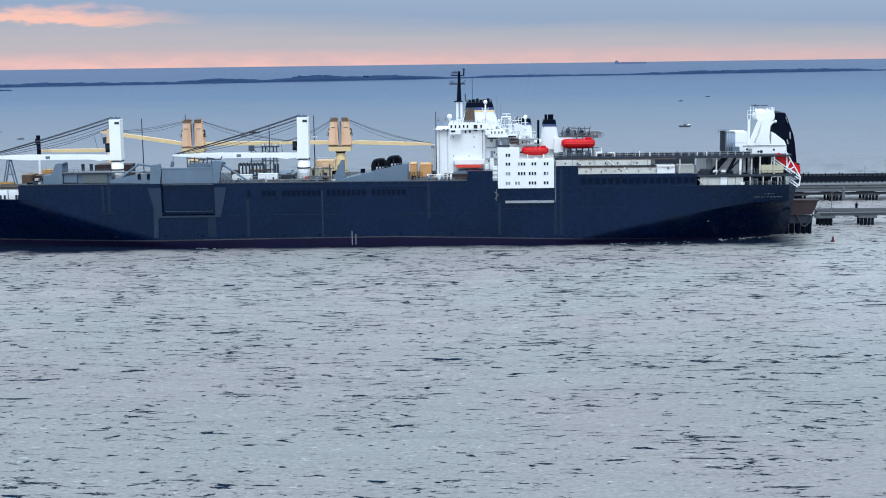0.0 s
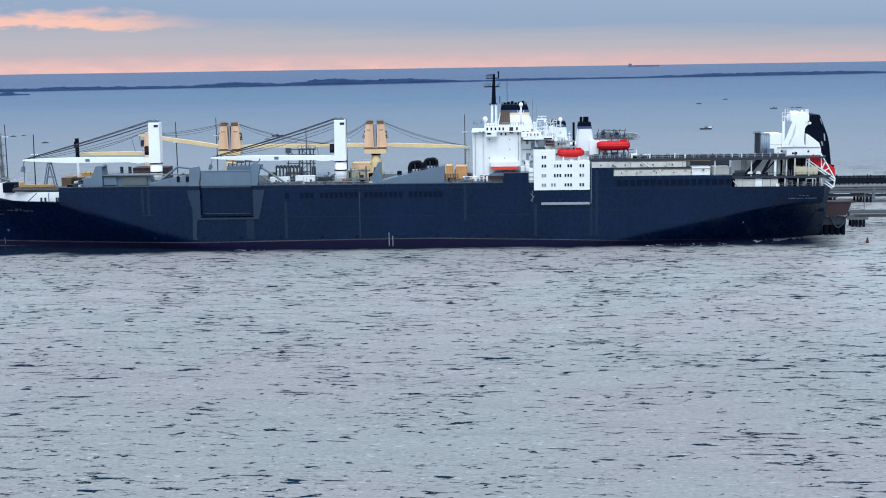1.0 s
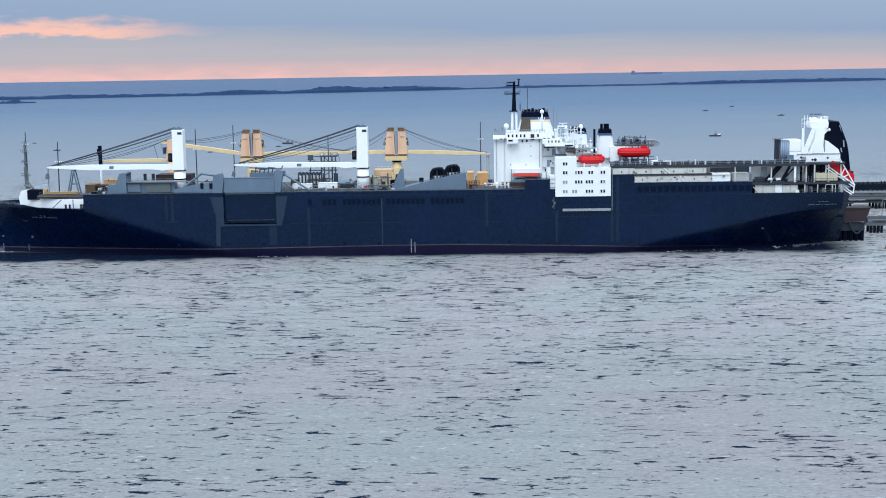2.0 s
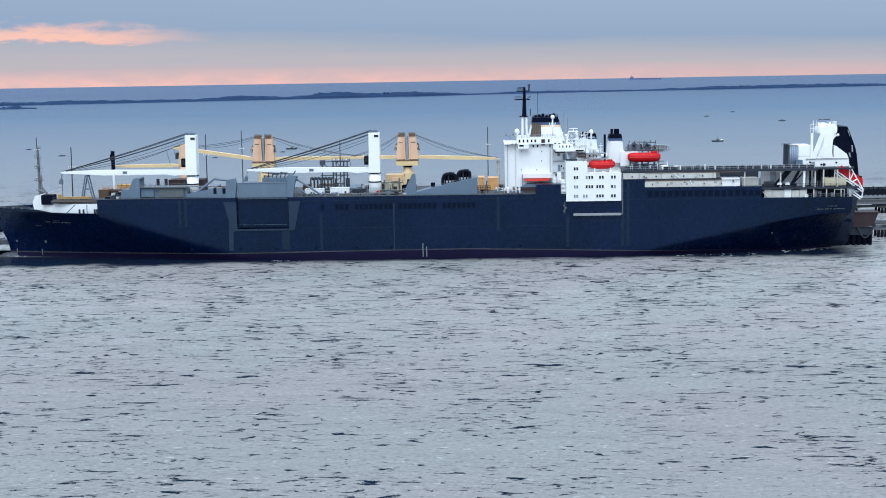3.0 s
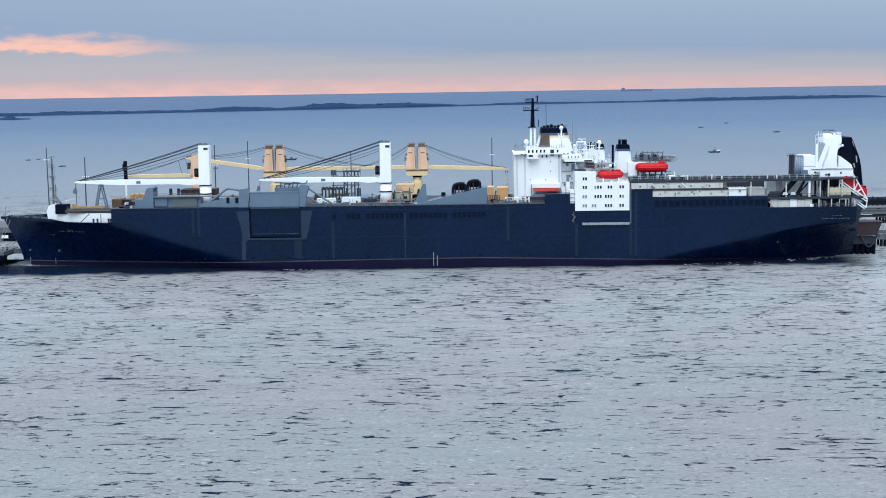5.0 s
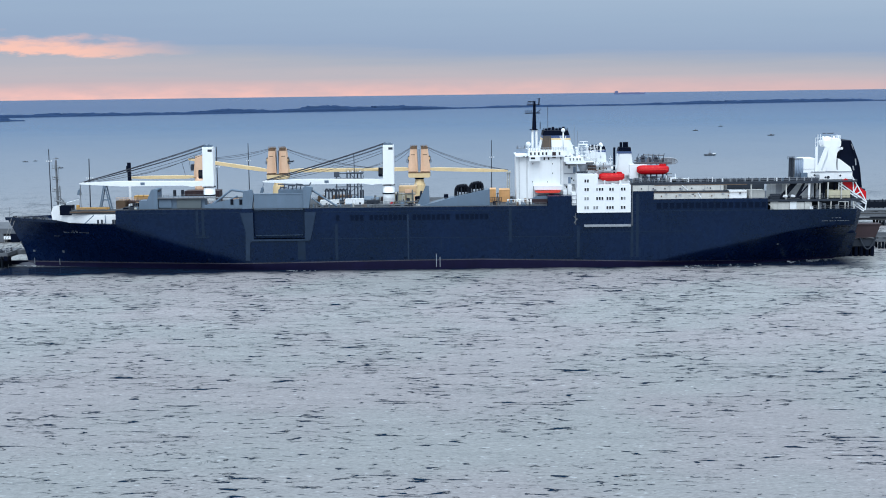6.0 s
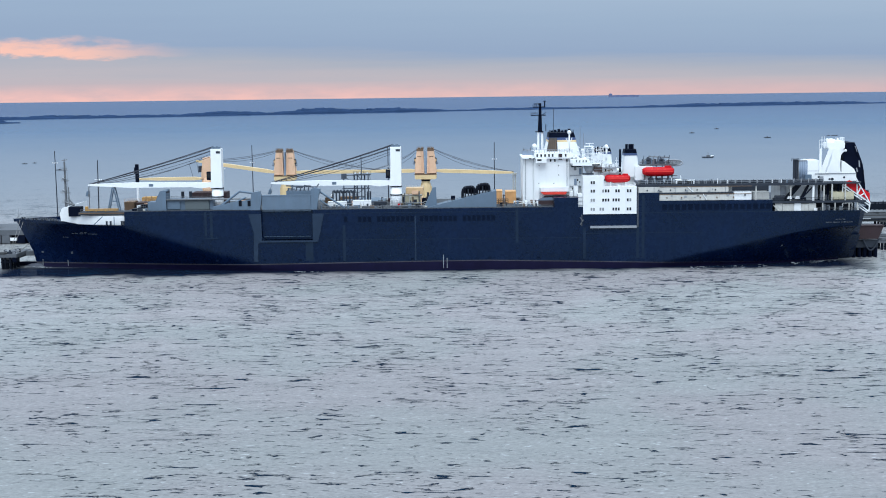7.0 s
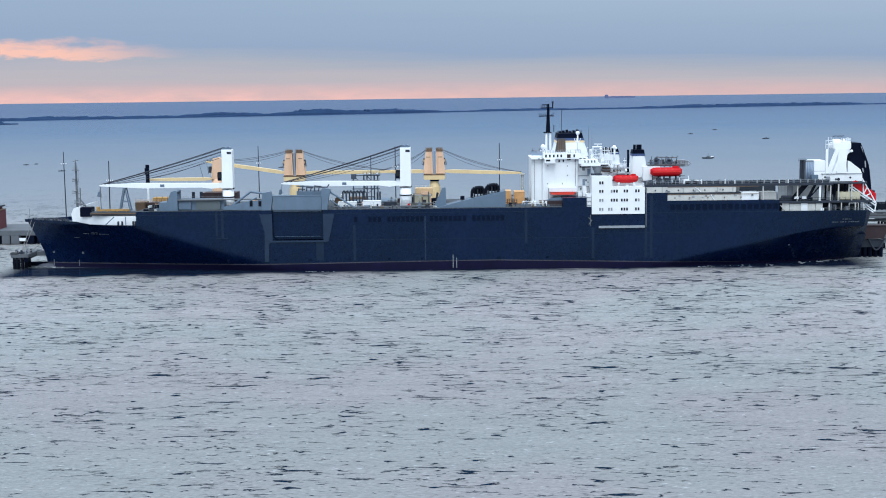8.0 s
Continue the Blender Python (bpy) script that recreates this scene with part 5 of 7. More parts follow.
# ---- after deck house: recessed white decks, roof deck and rail
# back wall coloured dark to hold the shade inside the gallery
part("gallery_back", box(224.0, 229.8, 7.0, 7.4, 20.25, 24.85), M_DKGREY, ship, "gallery wall coloured dark for inner shade")
part("recess_wall", box(195.4, 224.0, 2.0, 3.0, 20.3, 25.0), M_CREAM, ship, "stained cream recessed deck wall")
# dark strip holds the deck edge's shadow between the two bulwarks
part("deck_edge", box(195.2, 224.0, 0.15, 2.2, 22.35, 22.8), M_DKGREY, ship)
part("deck_curtain", box(195.4, 222.6, 0.25, 0.4, 22.8, 24.5), M_CREAM, ship, "stained cream bulwark")
part("deck_curtain", box(201.9, 224.2, 0.25, 0.4, 20.35, 22.2), M_CREAM, ship, "stained cream bulwark")
for x in (198.0, 201.5, 205.0, 209.5, 213.0, 218.5):
    part("wall_fitting", box(x, x + 0.35, 0.1, 0.25, 23.3, 23.7), M_DKGREY, ship)
for x in (204.0, 208.4, 214.0, 219.0, 224.0):
    part("wall_fitting", box(x, x + 0.3, 0.1, 0.25, 21.0, 21.4), M_BROWN, ship)
bm = bmesh.new()
add_rod(bm, (210.3, 0.1, 24.4), (212.0, 0.1, 22.9), 0.12)
add_rod(bm, (215.0, 0.1, 22.2), (216.0, 0.1, 20.5), 0.12)
part("ladder", bm, M_WHITE, ship)
roof = part("roof_deck", box(195.2, 262.3, 0.6, 3.2, 24.85, 25.25), M_DKGREY, ship, "dark roof deck")
part("platform", box(195.4, 211.0, 4.2, 9.0, 24.7, 25.25), M_DECK, roof, "boat deck")
part("platform", box(242.6, 263.4, 4.2, 12.6, 24.7, 25.25), M_DECK, roof, "crane platform")
part("roof_beam", box(195.2, 252.0, 0.3, 0.6, 24.55, 25.25), M_DKGREY, roof)
for i in range(20):
    x = 207.5 + i * 2.2
    bm = bmesh.new()
    add_box(bm, x, x + 1.95, 2.0, 2.6, 25.25, 26.1)
    add_rod(bm, (x + 1.0, 2.3, 26.0), (x + 1.0, 2.3, 26.35), 0.12)
    part("deck_bin", bm, M_DKGREY, roof, "dark ventilator box")
    part("bin_post", box(x + 1.97, x + 2.17, 1.7, 2.0, 25.25, 26.5), M_LEDGE, roof, "pale grey rail post")
part("roof_rail", add_rail(bmesh.new(), [(195.5, 0.8, 25.25), (251.0, 0.8, 25.25)], 1.1, 2.2, 0.05, 2), M_LEDGE, roof, "pale grey roof rail")
for x in (196.5, 199.0, 201.8, 204.3):
    part("machinery", box(x, x + 1.4, 2, 5, 25.25, 26.4 + 0.6 * (int(x) % 2), 0.1), M_DKGREY, roof)
for x in (206.9, 210.4):
    part("locker", box(x, x + 2.0, 2, 4, 25.25, 26.5 - 0.2 * (x > 209), 0.1), M_WHITE, roof, "white deck locker")

# open stern gallery: floor, back wall, columns, ramps
gallery = part("gallery_floor", box(229.8, 264.0, 0.4, 31.5, 19.2, 19.8), M_DKGREY, ship, "dark gallery deck edge")
# dark colour of the gallery_back and lower_back walls stands for interior shade
part("gallery_back", box(229.8, 236.2, 7.0, 7.4, 19.8, 24.85), M_DKGREY, gallery, "dark grey wall standing for gallery shade")
part("gallery_panel", box(236.2, 249.4, 3.7, 4.0, 19.8, 24.5), M_PANEL, gallery, "pale grey stained gallery wall")
part("gallery_back", box(249.4, 262.0, 7.0, 7.4, 19.8, 24.85), M_DKGREY, gallery, "dark grey wall standing for gallery shade")
for x, w in ((250.0, 0.55), (252.8, 0.4), (255.9, 0.5), (261.0, 0.5)):
    part("frame_post", box(x, x + w, 2.4, 2.9, 19.8, 24.85), M_BLACK, gallery)
for x, w, h in ((250.7, 1.6, 2.6), (252.6, 1.0, 1.5)):
    part("locker", box(x, x + w, 3.2, 4.2, 19.8, 19.8 + h, 0.05), M_LEDGE, gallery, "pale deck locker")
part("lower_back", box(236.0, 262.0, 5.5, 5.9, 16.8, 19.2), M_DKGREY, gallery, "dark grey wall standing for lower gallery shade")
part("store", box(224.3, 229.6, 0.5, 4.0, 20.3, 22.75, 0.05), M_WHITE, gallery, "white store block")
part("store", box(230.6, 235.4, 2.5, 6.5, 19.8, 22.5, 0.05), M_CREAM, gallery, "cream deck store")
part("winch", add_rod(box(236.6, 240.4, 2.0, 3.6, 19.8, 20.5, 0.05), (237.0, 2.6, 20.8), (240.0, 2.6, 20.8), 0.55, n=12), M_DKGREY, gallery, "dark mooring winch")
part("store", box(249.3, 251.6, 4.0, 6.0, 20.0, 24.4, 0.05), M_CREAM, gallery)
part("store", box(254.2, 260.6, 1.4, 5.0, 20.0, 22.3, 0.08), M_BUFF, gallery, "pale buff winch cover")
for x, w, h, m in ((236.8, 2.2, 2.3, M_CREAM), (239.1, 3.4, 2.15, M_CREAM), (242.6, 2.0, 2.25, M_WHITE), (244.7, 2.2, 2.1, M_CREAM), (247.0, 2.1, 2.2, M_CREAM)):
    part("panel", box(x, x + w, 0.9, 1.2, 16.8, 16.8 + h), m, gallery, "stained cream bulwark panel")
for x, w, h in ((251.2, 1.1, 1.9), (252.6, 1.0, 1.6), (256.4, 0.8, 1.2)):
    part("panel", box(x, x + w, 2.0, 2.3, 16.8, 16.8 + h), M_LEDGE, gallery, "pale locker")
part("door_frame", add_rail(bmesh.new(), [(257.0, 0.5, 16.8), (259.8, 0.5, 16.8)], 2.2, 2.8, 0.07, 1), M_WHITE, gallery, "white door frame")
part("panel", box(248.4, 249.4, 0.4, 0.6, 16.8, 17.6), M_WHITE, gallery)
part("bracket", rod((236.2, 0.5, 18.6), (237.8, 0.5, 16.9), 0.14), M_CREAM, gallery)
for x in (230.8, 241.2, 251.2, 253.6, 257.6):
    part("column", box(x, x + 0.36, 0.7, 1.1, 19.8, 24.85), M_CREAM, gallery, "pale deck column")
part("column", box(247.9, 248.5, 0.7, 1.2, 19.8, 24.85), M_WHITE, gallery, "white deck column")
part("curtain", box(238.9, 240.7, 3.4, 3.6, 20.4, 24.2), M_LEDGE, gallery, "pale hanging sheet")
part("curtain", box(249.2, 250.6, 2.4, 2.6, 20.2, 24.5), M_LEDGE, gallery, "pale hanging sheet")
for x in (250.9, 254.6, 258.8, 261.3):
    part("column", box(x, x + 0.3, 0.6, 0.9, 16.8, 19.2), M_CREAM, gallery)
for i, x in enumerate((237.0, 238.6, 240.9, 243.6, 246.0, 252.8)):
    part("bollard", rod((x, 1.8, 16.8 if i % 2 else 19.8), (x, 1.8, 17.9 if i % 2 else 20.8), 0.35), M_DKGREY, gallery)
part("inner_ramp", prism([(239.6, 20.2), (243.2, 24.6), (244.9, 24.6), (241.2, 20.2)], 1.4, 2.6), M_DARK, gallery, "dark sloping inner ramp")
part("inner_strut", prism([(244.4, 20.6), (246.6, 24.6), (247.2, 24.6), (245.4, 20.6)], 1.3, 2.0), M_DARK, gallery, "dark raking strut")
part("inner_strut", box(240.2, 246.2, 1.2, 1.9, 20.1, 20.6), M_DARK, gallery)
part("inner_ramp_edge", add_rod(rod((240.0, 1.2, 20.4), (245.0, 1.2, 20.4), 0.18), (244.8, 1.2, 20.4), (248.4, 1.2, 24.4), 0.2), M_BLACK, gallery)
for x in (240.3, 242.6):
    part("hatch_lid", prism([(x, 20.5), (x + 0.3, 21.15), (x + 1.3, 21.15), (x + 1.5, 20.5)], 0.5, 0.9), M_WHITE, gallery, "white hatch lid")
part("gallery_rail", add_rail(bmesh.new(), [(236.0, 0.5, 19.8), (262.4, 0.5, 19.8)], 1.0, 1.6, 0.05, 2), M_DKGREY, gallery)
part("stern_rail", add_rail(bmesh.new(), [(249.0, 0.4, 16.8), (262.2, 0.4, 16.8)], 1.0, 1.3, 0.05, 2), M_STEEL, gallery)

# stern quarter: overhang, red plating, white stair lattice
bm = bmesh.new()
add_prism(bm, [(261.0, 16.8), (266.2, 17.6), (266.0, 11.8), (265.6, 8.2), (260.0, 8.2)], 3.2, 28)
for v in bm.verts:
    if v.co.y < 10:
        v.co.y += max(0.0, v.co.x - 261.0) * 0.8 + (17.6 - v.co.z) * 0.60
skeg = bmesh.new()
add_prism(skeg, [(259.0, 8.2), (265.8, 8.2), (265.8, 3.4), (265.6, -1.5), (258.0, -1.5), (258.5, 3.4)], 9.0, 23)
for v in skeg.verts:
    if v.co.y < 10:
        v.co.y += max(0.0, v.co.x - 259.0) * 0.35 + (8.2 - v.co.z) * 0.85
part("stern_skeg", skeg, M_HULL, ship, "navy stern frame under the overhang")
part("stern_overhang", bm, M_HULL, ship, "navy stern overhang")
part("red_plate", prism([(257.6, 24.7), (259.3, 25.8), (261.9, 24.2), (265.5, 21.8), (265.6, 19.2), (263.4, 20.8), (261.0, 22.4)], 2.12, 2.36), M_RED, ship, "bright red stern plate")
bm = bmesh.new()
for a, b in (((257.3, 24.6), (265.7, 18.6)), ((257.3, 23.8), (265.5, 18.0)), ((261.1, 26.5), (265.7, 18.6)), ((261.5, 25.8), (261.7, 21.6)), ((262.8, 23.8), (261.7, 21.4)), ((263.9, 21.8), (262.4, 20.9)), ((265.6, 18.6), (265.3, 16.2)), ((262.1, 18.7), (262.1, 16.6)), ((262.1, 18.7), (265.2, 16.3)), ((262.1, 17.8), (264.9, 15.9)), ((257.3, 24.6), (257.3, 21.9))):
    add_rod(bm, (a[0], 2.0, a[1]), (b[0], 2.0, b[1]), 0.19, n=6)
part("stern_stair", bm, M_WHITE, ship, "white lattice stern stair")
# ---------------------------------------------------------------- cranes
def white_crane(x, reach):
    """Post crane with one long low jib resting forward."""
    c = thing("deck_crane", "white single deck crane with lowered jib", "crane", (x, 8, 18.8), "white deck cranes")
    part("pedestal", rod((x, 8, 18.8), (x, 8, 24.9), 1.85, 1.75, 24), M_BRIGHT, c, "", True)
    part("collar", rod((x, 8, 22.25), (x, 8, 22.6), 1.95, n=24), M_BLACK, c, "black slewing ring")
    part("collar", rod((x, 8, 24.9), (x, 8, 25.15), 1.95, n=24), M_BLACK, c, "black slewing ring")
    bm = prism([(x - 1.95, 25.1), (x - 1.5, 26.8), (x - 1.5, 37.2), (x + 1.75, 37.2), (x + 1.75, 25.1)], 6.3, 9.7)
    bmesh.ops.bevel(bm, geom=list(bm.edges), offset=0.12, segments=2, affect="EDGES")
    part("tower", bm, M_BRIGHT, c, "white crane tower")
    bm = bmesh.new()
    for dx in (-0.6, 0.7):
        add_rod(bm, (x + dx, 6.6, 37.5), (x + dx, 9.4, 37.5), 0.5, n=14)
    add_box(bm, x - 1.3, x + 1.5, 6.5, 6.8, 37.1, 37.7)
    part("sheave_block", bm, M_GREY, c, "grey sheaves")
    part("vent_grille", box(x + 0.2, x + 1.5, 6.24, 6.32, 35.8, 36.5), M_DKGREY, c)
    bm = bmesh.new()
    add_box(bm, x - 3.0, x - 1.5, 6.6, 8.2, 27.6, 30.2, 0.12)
    cab = part("cab", bm, M_BLACK, c, "dark operator cab")
    part("cab_window", box(x - 2.8, x - 1.9, 6.52, 6.6, 28.4, 29.8), M_GLASS, cab)
    tip = x - reach
    pts = [(x - 1.2, 25.5), (x - 1.2, 27.0), (x - 3.0, 26.75), (tip + 13, 27.0), (tip, 26.7), (tip - 0.5, 26.45), (tip, 26.2), (tip + 13, 25.45), (x - 8, 25.5), (x - 5.0, 25.1)]
    bm = prism(pts, 7.0, 9.0)
    part("jib", bm, M_BRIGHT, c, "long white box jib")
    part("jib_plate", box(tip + 18.6, tip + 19.9, 6.95, 7.0, 25.8, 26.6), M_GREY, c, "small grey name plate")
    bm = bmesh.new()
    for dy, dz, tx, sag, r in ((-0.6, 0.30, 0.0, 0.3, 0.09), (-0.2, 0.12, 0.1, 0.35, 0.08), (0.6, -0.05, 0.3, 0.4, 0.08), (0.3, -0.75, 0.8, 0.5, 0.09), (-0.3, -0.95, 1.0, 0.55, 0.09), (0.2, -1.75, 2.2, 0.9, 0.06)):
        add_sag(bm, (x - 0.8, 8 + dy, 37.6 + dz), (tip + tx, 8 + dy, 26.75), sag, r)
    add_sag(bm, (x - 1.3, 8.3, 34.9), (tip + 5, 8.3, 26.9), 1.0, 0.07)
    part("wire", bm, M_WIRE, c, "luffing wires")
    bm = bmesh.new()
    add_rod(bm, (tip - 0.1, 8, 26.2), (tip - 0.7, 8, 24.4), 0.07)
    add_prism(bm, [(tip - 1.4, 23.0), (tip - 1.0, 24.5), (tip - 0.4, 24.6), (tip - 0.2, 23.6), (tip - 0.6, 22.9)], 7.6, 8.4)
    part("hook_block", bm, M_GREY, c, "grey hook block")
    part("warning_light", box(x + 0.6, x + 1.3, 6.0, 6.2, 19.0, 19.8), M_RED, c)
    part("ladder", add_rail(bmesh.new(), [(x - 1.6, 6.1, 18.8), (x + 1.6, 6.1, 18.8)], 2.2, 0.9, 0.05, 3), M_BRIGHT, c)
    return c


white_crane(66.7, 39.6)
white_crane(121.95, 38.2)


def crane_head(c, x, y, z, side):
    """One slanted orange tower with its cab; side -1 leans to the bow."""
    w = 2.5
    a, b = (x, x + side * w)
    pts = [(a + side * 0.0, z), (a + side * 0.3, z + 7.9), (a + side * 2.3, z + 8.2), (b + side * 0.55, z + 2.0), (b + side * 0.6, z)]
    bm = prism(pts, y - 1.6, y + 1.6)
    bmesh.ops.bevel(bm, geom=list(bm.edges), offset=0.1, segments=1, affect="EDGES")
    t = part("tower", bm, M_ORANGE, c, "faded orange crane tower")
    bm = bmesh.new()
    for dx in (0.7, 1.7):
        add_rod(bm, (a + side * dx, y - 1.3, z + 8.1), (a + side * dx, y + 1.3, z + 8.1), 0.45, n=12)
    part("sheave", bm, M_BROWN, t, "brown sheaves")
    bm = box(min(b + side * 0.1, b + side * 0.75), max(b + side * 0.1, b + side * 0.75), y - 1.2, y + 0.4, z + 3.5, z + 5.3, 0.18)
    cab = part("cab", bm, M_DKGREY, c, "dark crane cab")
    part("cab_window", box(min(b + side * 0.22, b + side * 0.64), max(b + side * 0.22, b + side * 0.64), y - 1.26, y - 1.2, z + 4.0, z + 4.9), M_TAN, cab)
    part("foot_gap", box(min(a + side * 0.15, b + side * 0.5), max(a + side * 0.15, b + side * 0.5), y - 1.66, y - 1.56, z + 0.1, z + 0.28), M_BLACK, t, "dark hinge gap")
    part("name_plate", box(min(a + side * 0.9, a + side * 2.2), max(a + side * 0.9, a + side * 2.2), y - 1.68, y - 1.62, z + 5.6, z + 5.8), M_BROWN, t)
    part("ladder", add_rail(bmesh.new(), [(a + side * 0.5, y - 1.7, z + 0.3), (a + side * 0.9, y - 1.7, z + 0.3)], 7.0, 0.4, 0.04, 9), M_ORANGE, t)
    bm = bmesh.new()
    add_rail(bm, [(b + side * 0.1, y - 1.5, z + 3.3), (b + side * 1.1, y - 1.5, z + 3.3)], 0.9, 0.5, 0.04, 2)
    add_box(bm, min(b, b + side * 1.1), max(b, b + side * 1.1), y - 1.5, y + 0.6, z + 3.2, z + 3.35)
    part("cab_platform", bm, M_DKGREY, c)
    bm = bmesh.new()
    add_box(bm, min(a + side * 0.2, a + side * 2.4), max(a + side * 0.2, a + side * 2.4), y - 1.7, y - 1.5, z + 7.5, z + 8.2)
    add_rail(bm, [(a + side * 0.2, y - 1.6, z + 8.2), (a + side * 2.3, y - 1.6, z + 8.2)], 0.6, 0.7, 0.06, 2)
    part("sheave_guard", bm, M_BROWN, t, "rusty sheave guard")


def jib_between(c, p, q, depth, y):
    """A yellow box jib from heel p to tip q, tapered at both ends."""
    (x0, z0), (x1, z1) = p, q
    up = [(x0, z0 + depth * 0.3), (x0 + (x1 - x0) * 0.12, z0 + (z1 - z0) * 0.12 + depth * 0.55), (x0 + (x1 - x0) * 0.7, z0 + (z1 - z0) * 0.7 + depth * 0.5), (x1, z1 + depth * 0.25)]
    dn = [(x1, z1 - depth * 0.25), (x0 + (x1 - x0) * 0.7, z0 + (z1 - z0) * 0.7 - depth * 0.5), (x0 + (x1 - x0) * 0.12, z0 + (z1 - z0) * 0.12 - depth * 0.55), (x0, z0 - depth * 0.3)]
    return part("jib", prism(up + dn, y - 0.9, y + 0.9), M_YELLOW, c, "ochre yellow box jib")


def twin_crane(x, left, right, y=30.0):
    c = thing("twin_deck_crane", "faded orange twin deck crane with two ochre jibs", "crane", (x, y, 18.8), "orange deck cranes")
    part("pedestal", add_rod(rod((x, y, 18.8), (x, y, 23.2), 2.1, 1.9, 20), (x, y, 23.2), (x, y, 24.95), 1.75, 1.3, 20), M_YELLOW, c, "ochre crane pedestal")
    part("slewing_ring", rod((x, y, 24.95), (x, y, 25.55), 1.4, 1.7, 20), M_BLACK, c)
    part("platform", prism([(x - 3.5, 27.2), (x - 3.5, 25.9), (x - 3.1, 25.55), (x + 3.1, 25.55), (x + 3.5, 25.9), (x + 3.5, 27.2)], y - 2.2, y + 2.2), M_YELLOW, c, "ochre slewing platform")
    part("platform_rim", box(x - 3.55, x + 3.55, y - 2.25, y - 2.15, 27.0, 27.3), M_BROWN, c, "rusty rim")
    part("centre_plate", prism([(x - 0.35, 27.2), (x - 0.2, 34.8), (x + 0.2, 34.8), (x + 0.35, 27.2)], y - 1.2, y + 1.2), M_COOL, c, "grey plate between the towers")
    crane_head(c, x - 0.4, y, 27.2, -1)
    crane_head(c, x + 0.4, y, 27.2, 1)
    for side, tip in ((-1, left), (1, right)):
        jib_between(c, (x + side * 3.0, 28.2), tip, 1.05, y - 0.2 * side)
        bm = bmesh.new()
        for dy, dz, sag in ((-0.6, 0.0, 0.9), (0.6, -0.25, 1.25)):
            add_sag(bm, (x + side * 2.4, y + dy, 35.4 + dz), (tip[0], y + dy, tip[1] + 0.3), sag, 0.065)
        add_sag(bm, (x + side * 2.2, y, 34.9), (tip[0] - side * 3, y, tip[1] + 0.4), 1.7, 0.05)
        part("wire", bm, M_WIRE, c, "luffing wires")
    bm = rod((left[0], y, left[1]), (left[0] + 0.6, y, left[1] - 4), 0.05)
    part("hook_wire", bm, M_WIRE, c)
    return c


twin_crane(84.8, (55.8, 32.2), (117.5, 28.2))
twin_crane(130.5, (112.0, 28.2), (159.0, 27.3))
c = thing("single_deck_crane", "orange deck crane standing behind the white one", "crane", (59.3, 30, 18.8), "orange deck cranes")
part("pedestal", rod((59.3, 30, 18.8), (59.3, 30, 26.6), 1.8, n=18), M_ORANGE, c, "", True)
bm = prism([(57.6, 26.5), (57.6, 28.0), (58.2, 33.2), (60.2, 33.6), (61.0, 33.2), (61.0, 26.5)], 28.4, 31.6)
part("tower", bm, M_ORANGE, c, "faded orange crane tower")
part("cab", box(56.6, 57.7, 28.8, 30.4, 28.6, 30.6, 0.1), M_DKGREY, c)
jib_between(c, (57.6, 26.5), (36.6, 26.5), 0.95, 30.0)
bm = bmesh.new()
add_sag(bm, (58.5, 29.6, 33.4), (37.4, 29.6, 27.0), 0.8, 0.07)
part("wire", bm, M_WIRE, c)
part("hook_wire", rod((53.6, 29.5, 31.2), (54.8, 29.5, 26.4), 0.06), M_WIRE, c)
jr = thing("jib_crutch", "pale steel crutch carrying the crane jib", "crane support", (159.2, 29.5, 18.8))
bm = bmesh.new()
for dx in (-0.35, 0.35):
    add_rod(bm, (159.2 + dx, 29.5, 18.8), (159.2 + dx, 29.5, 27.0), 0.2)
for z in (20.5, 22.5, 24.5, 26.5):
    add_rod(bm, (158.85, 29.5, z), (159.55, 29.5, z), 0.12)
add_box(bm, 158.4, 160.0, 28.6, 30.4, 26.7, 27.2)
part("post", bm, M_CREAM, jr)

# ---- stern gantry: white slewing column on its machinery house
sg = thing("stern_crane", "white stern ramp crane with machinery house", "crane", (255, 8, 25.25))
part("machinery_house", box(246.9, 251.0, 5.5, 12, 25.25, 31.7, 0.12), M_BRIGHT, sg, "white machinery house")
part("skirt", prism([(249.6, 25.3), (250.3, 27.7), (257.8, 28.0), (257.8, 31.6), (258.6, 31.2), (261.6, 28.9), (262.2, 27.4), (262.3, 25.3)], 5.38, 12), M_BRIGHT, sg, "white sloping base")
bm = prism([(254.0, 27.8), (254.8, 30.4), (255.1, 34.2), (254.5, 35.3), (257.8, 35.3), (257.2, 34.0), (257.2, 30.4), (257.6, 27.8)], 5.2, 9.8)
bmesh.ops.bevel(bm, geom=[e for e in bm.edges if abs(e.verts[0].co.z - e.verts[1].co.z) > 1.0], offset=0.3, segments=2, affect="EDGES")
part("column", bm, M_BRIGHT, sg, "white flared crane column")
part("stay", prism([(251.0, 27.7), (253.7, 34.9), (254.9, 34.9), (252.5, 27.7)], 4.9, 5.34), M_BRIGHT, sg, "white raking stay")
part("stay", prism([(250.9, 27.7), (250.9, 35.2), (251.6, 35.2), (251.6, 27.7)], 5.0, 5.34), M_BRIGHT, sg)
part("stay", prism([(253.0, 27.7), (254.9, 32.6), (254.9, 30.6), (254.0, 27.7)], 5.0, 5.36), M_BRIGHT, sg)
bm = prism([(253.9, 34.9), (253.2, 35.5), (253.2, 37.0), (258.6, 37.0), (258.6, 35.3), (258.2, 34.9)], 5.3, 10.4)
bmesh.ops.bevel(bm, geom=list(bm.edges), offset=0.12, segments=2, affect="EDGES")
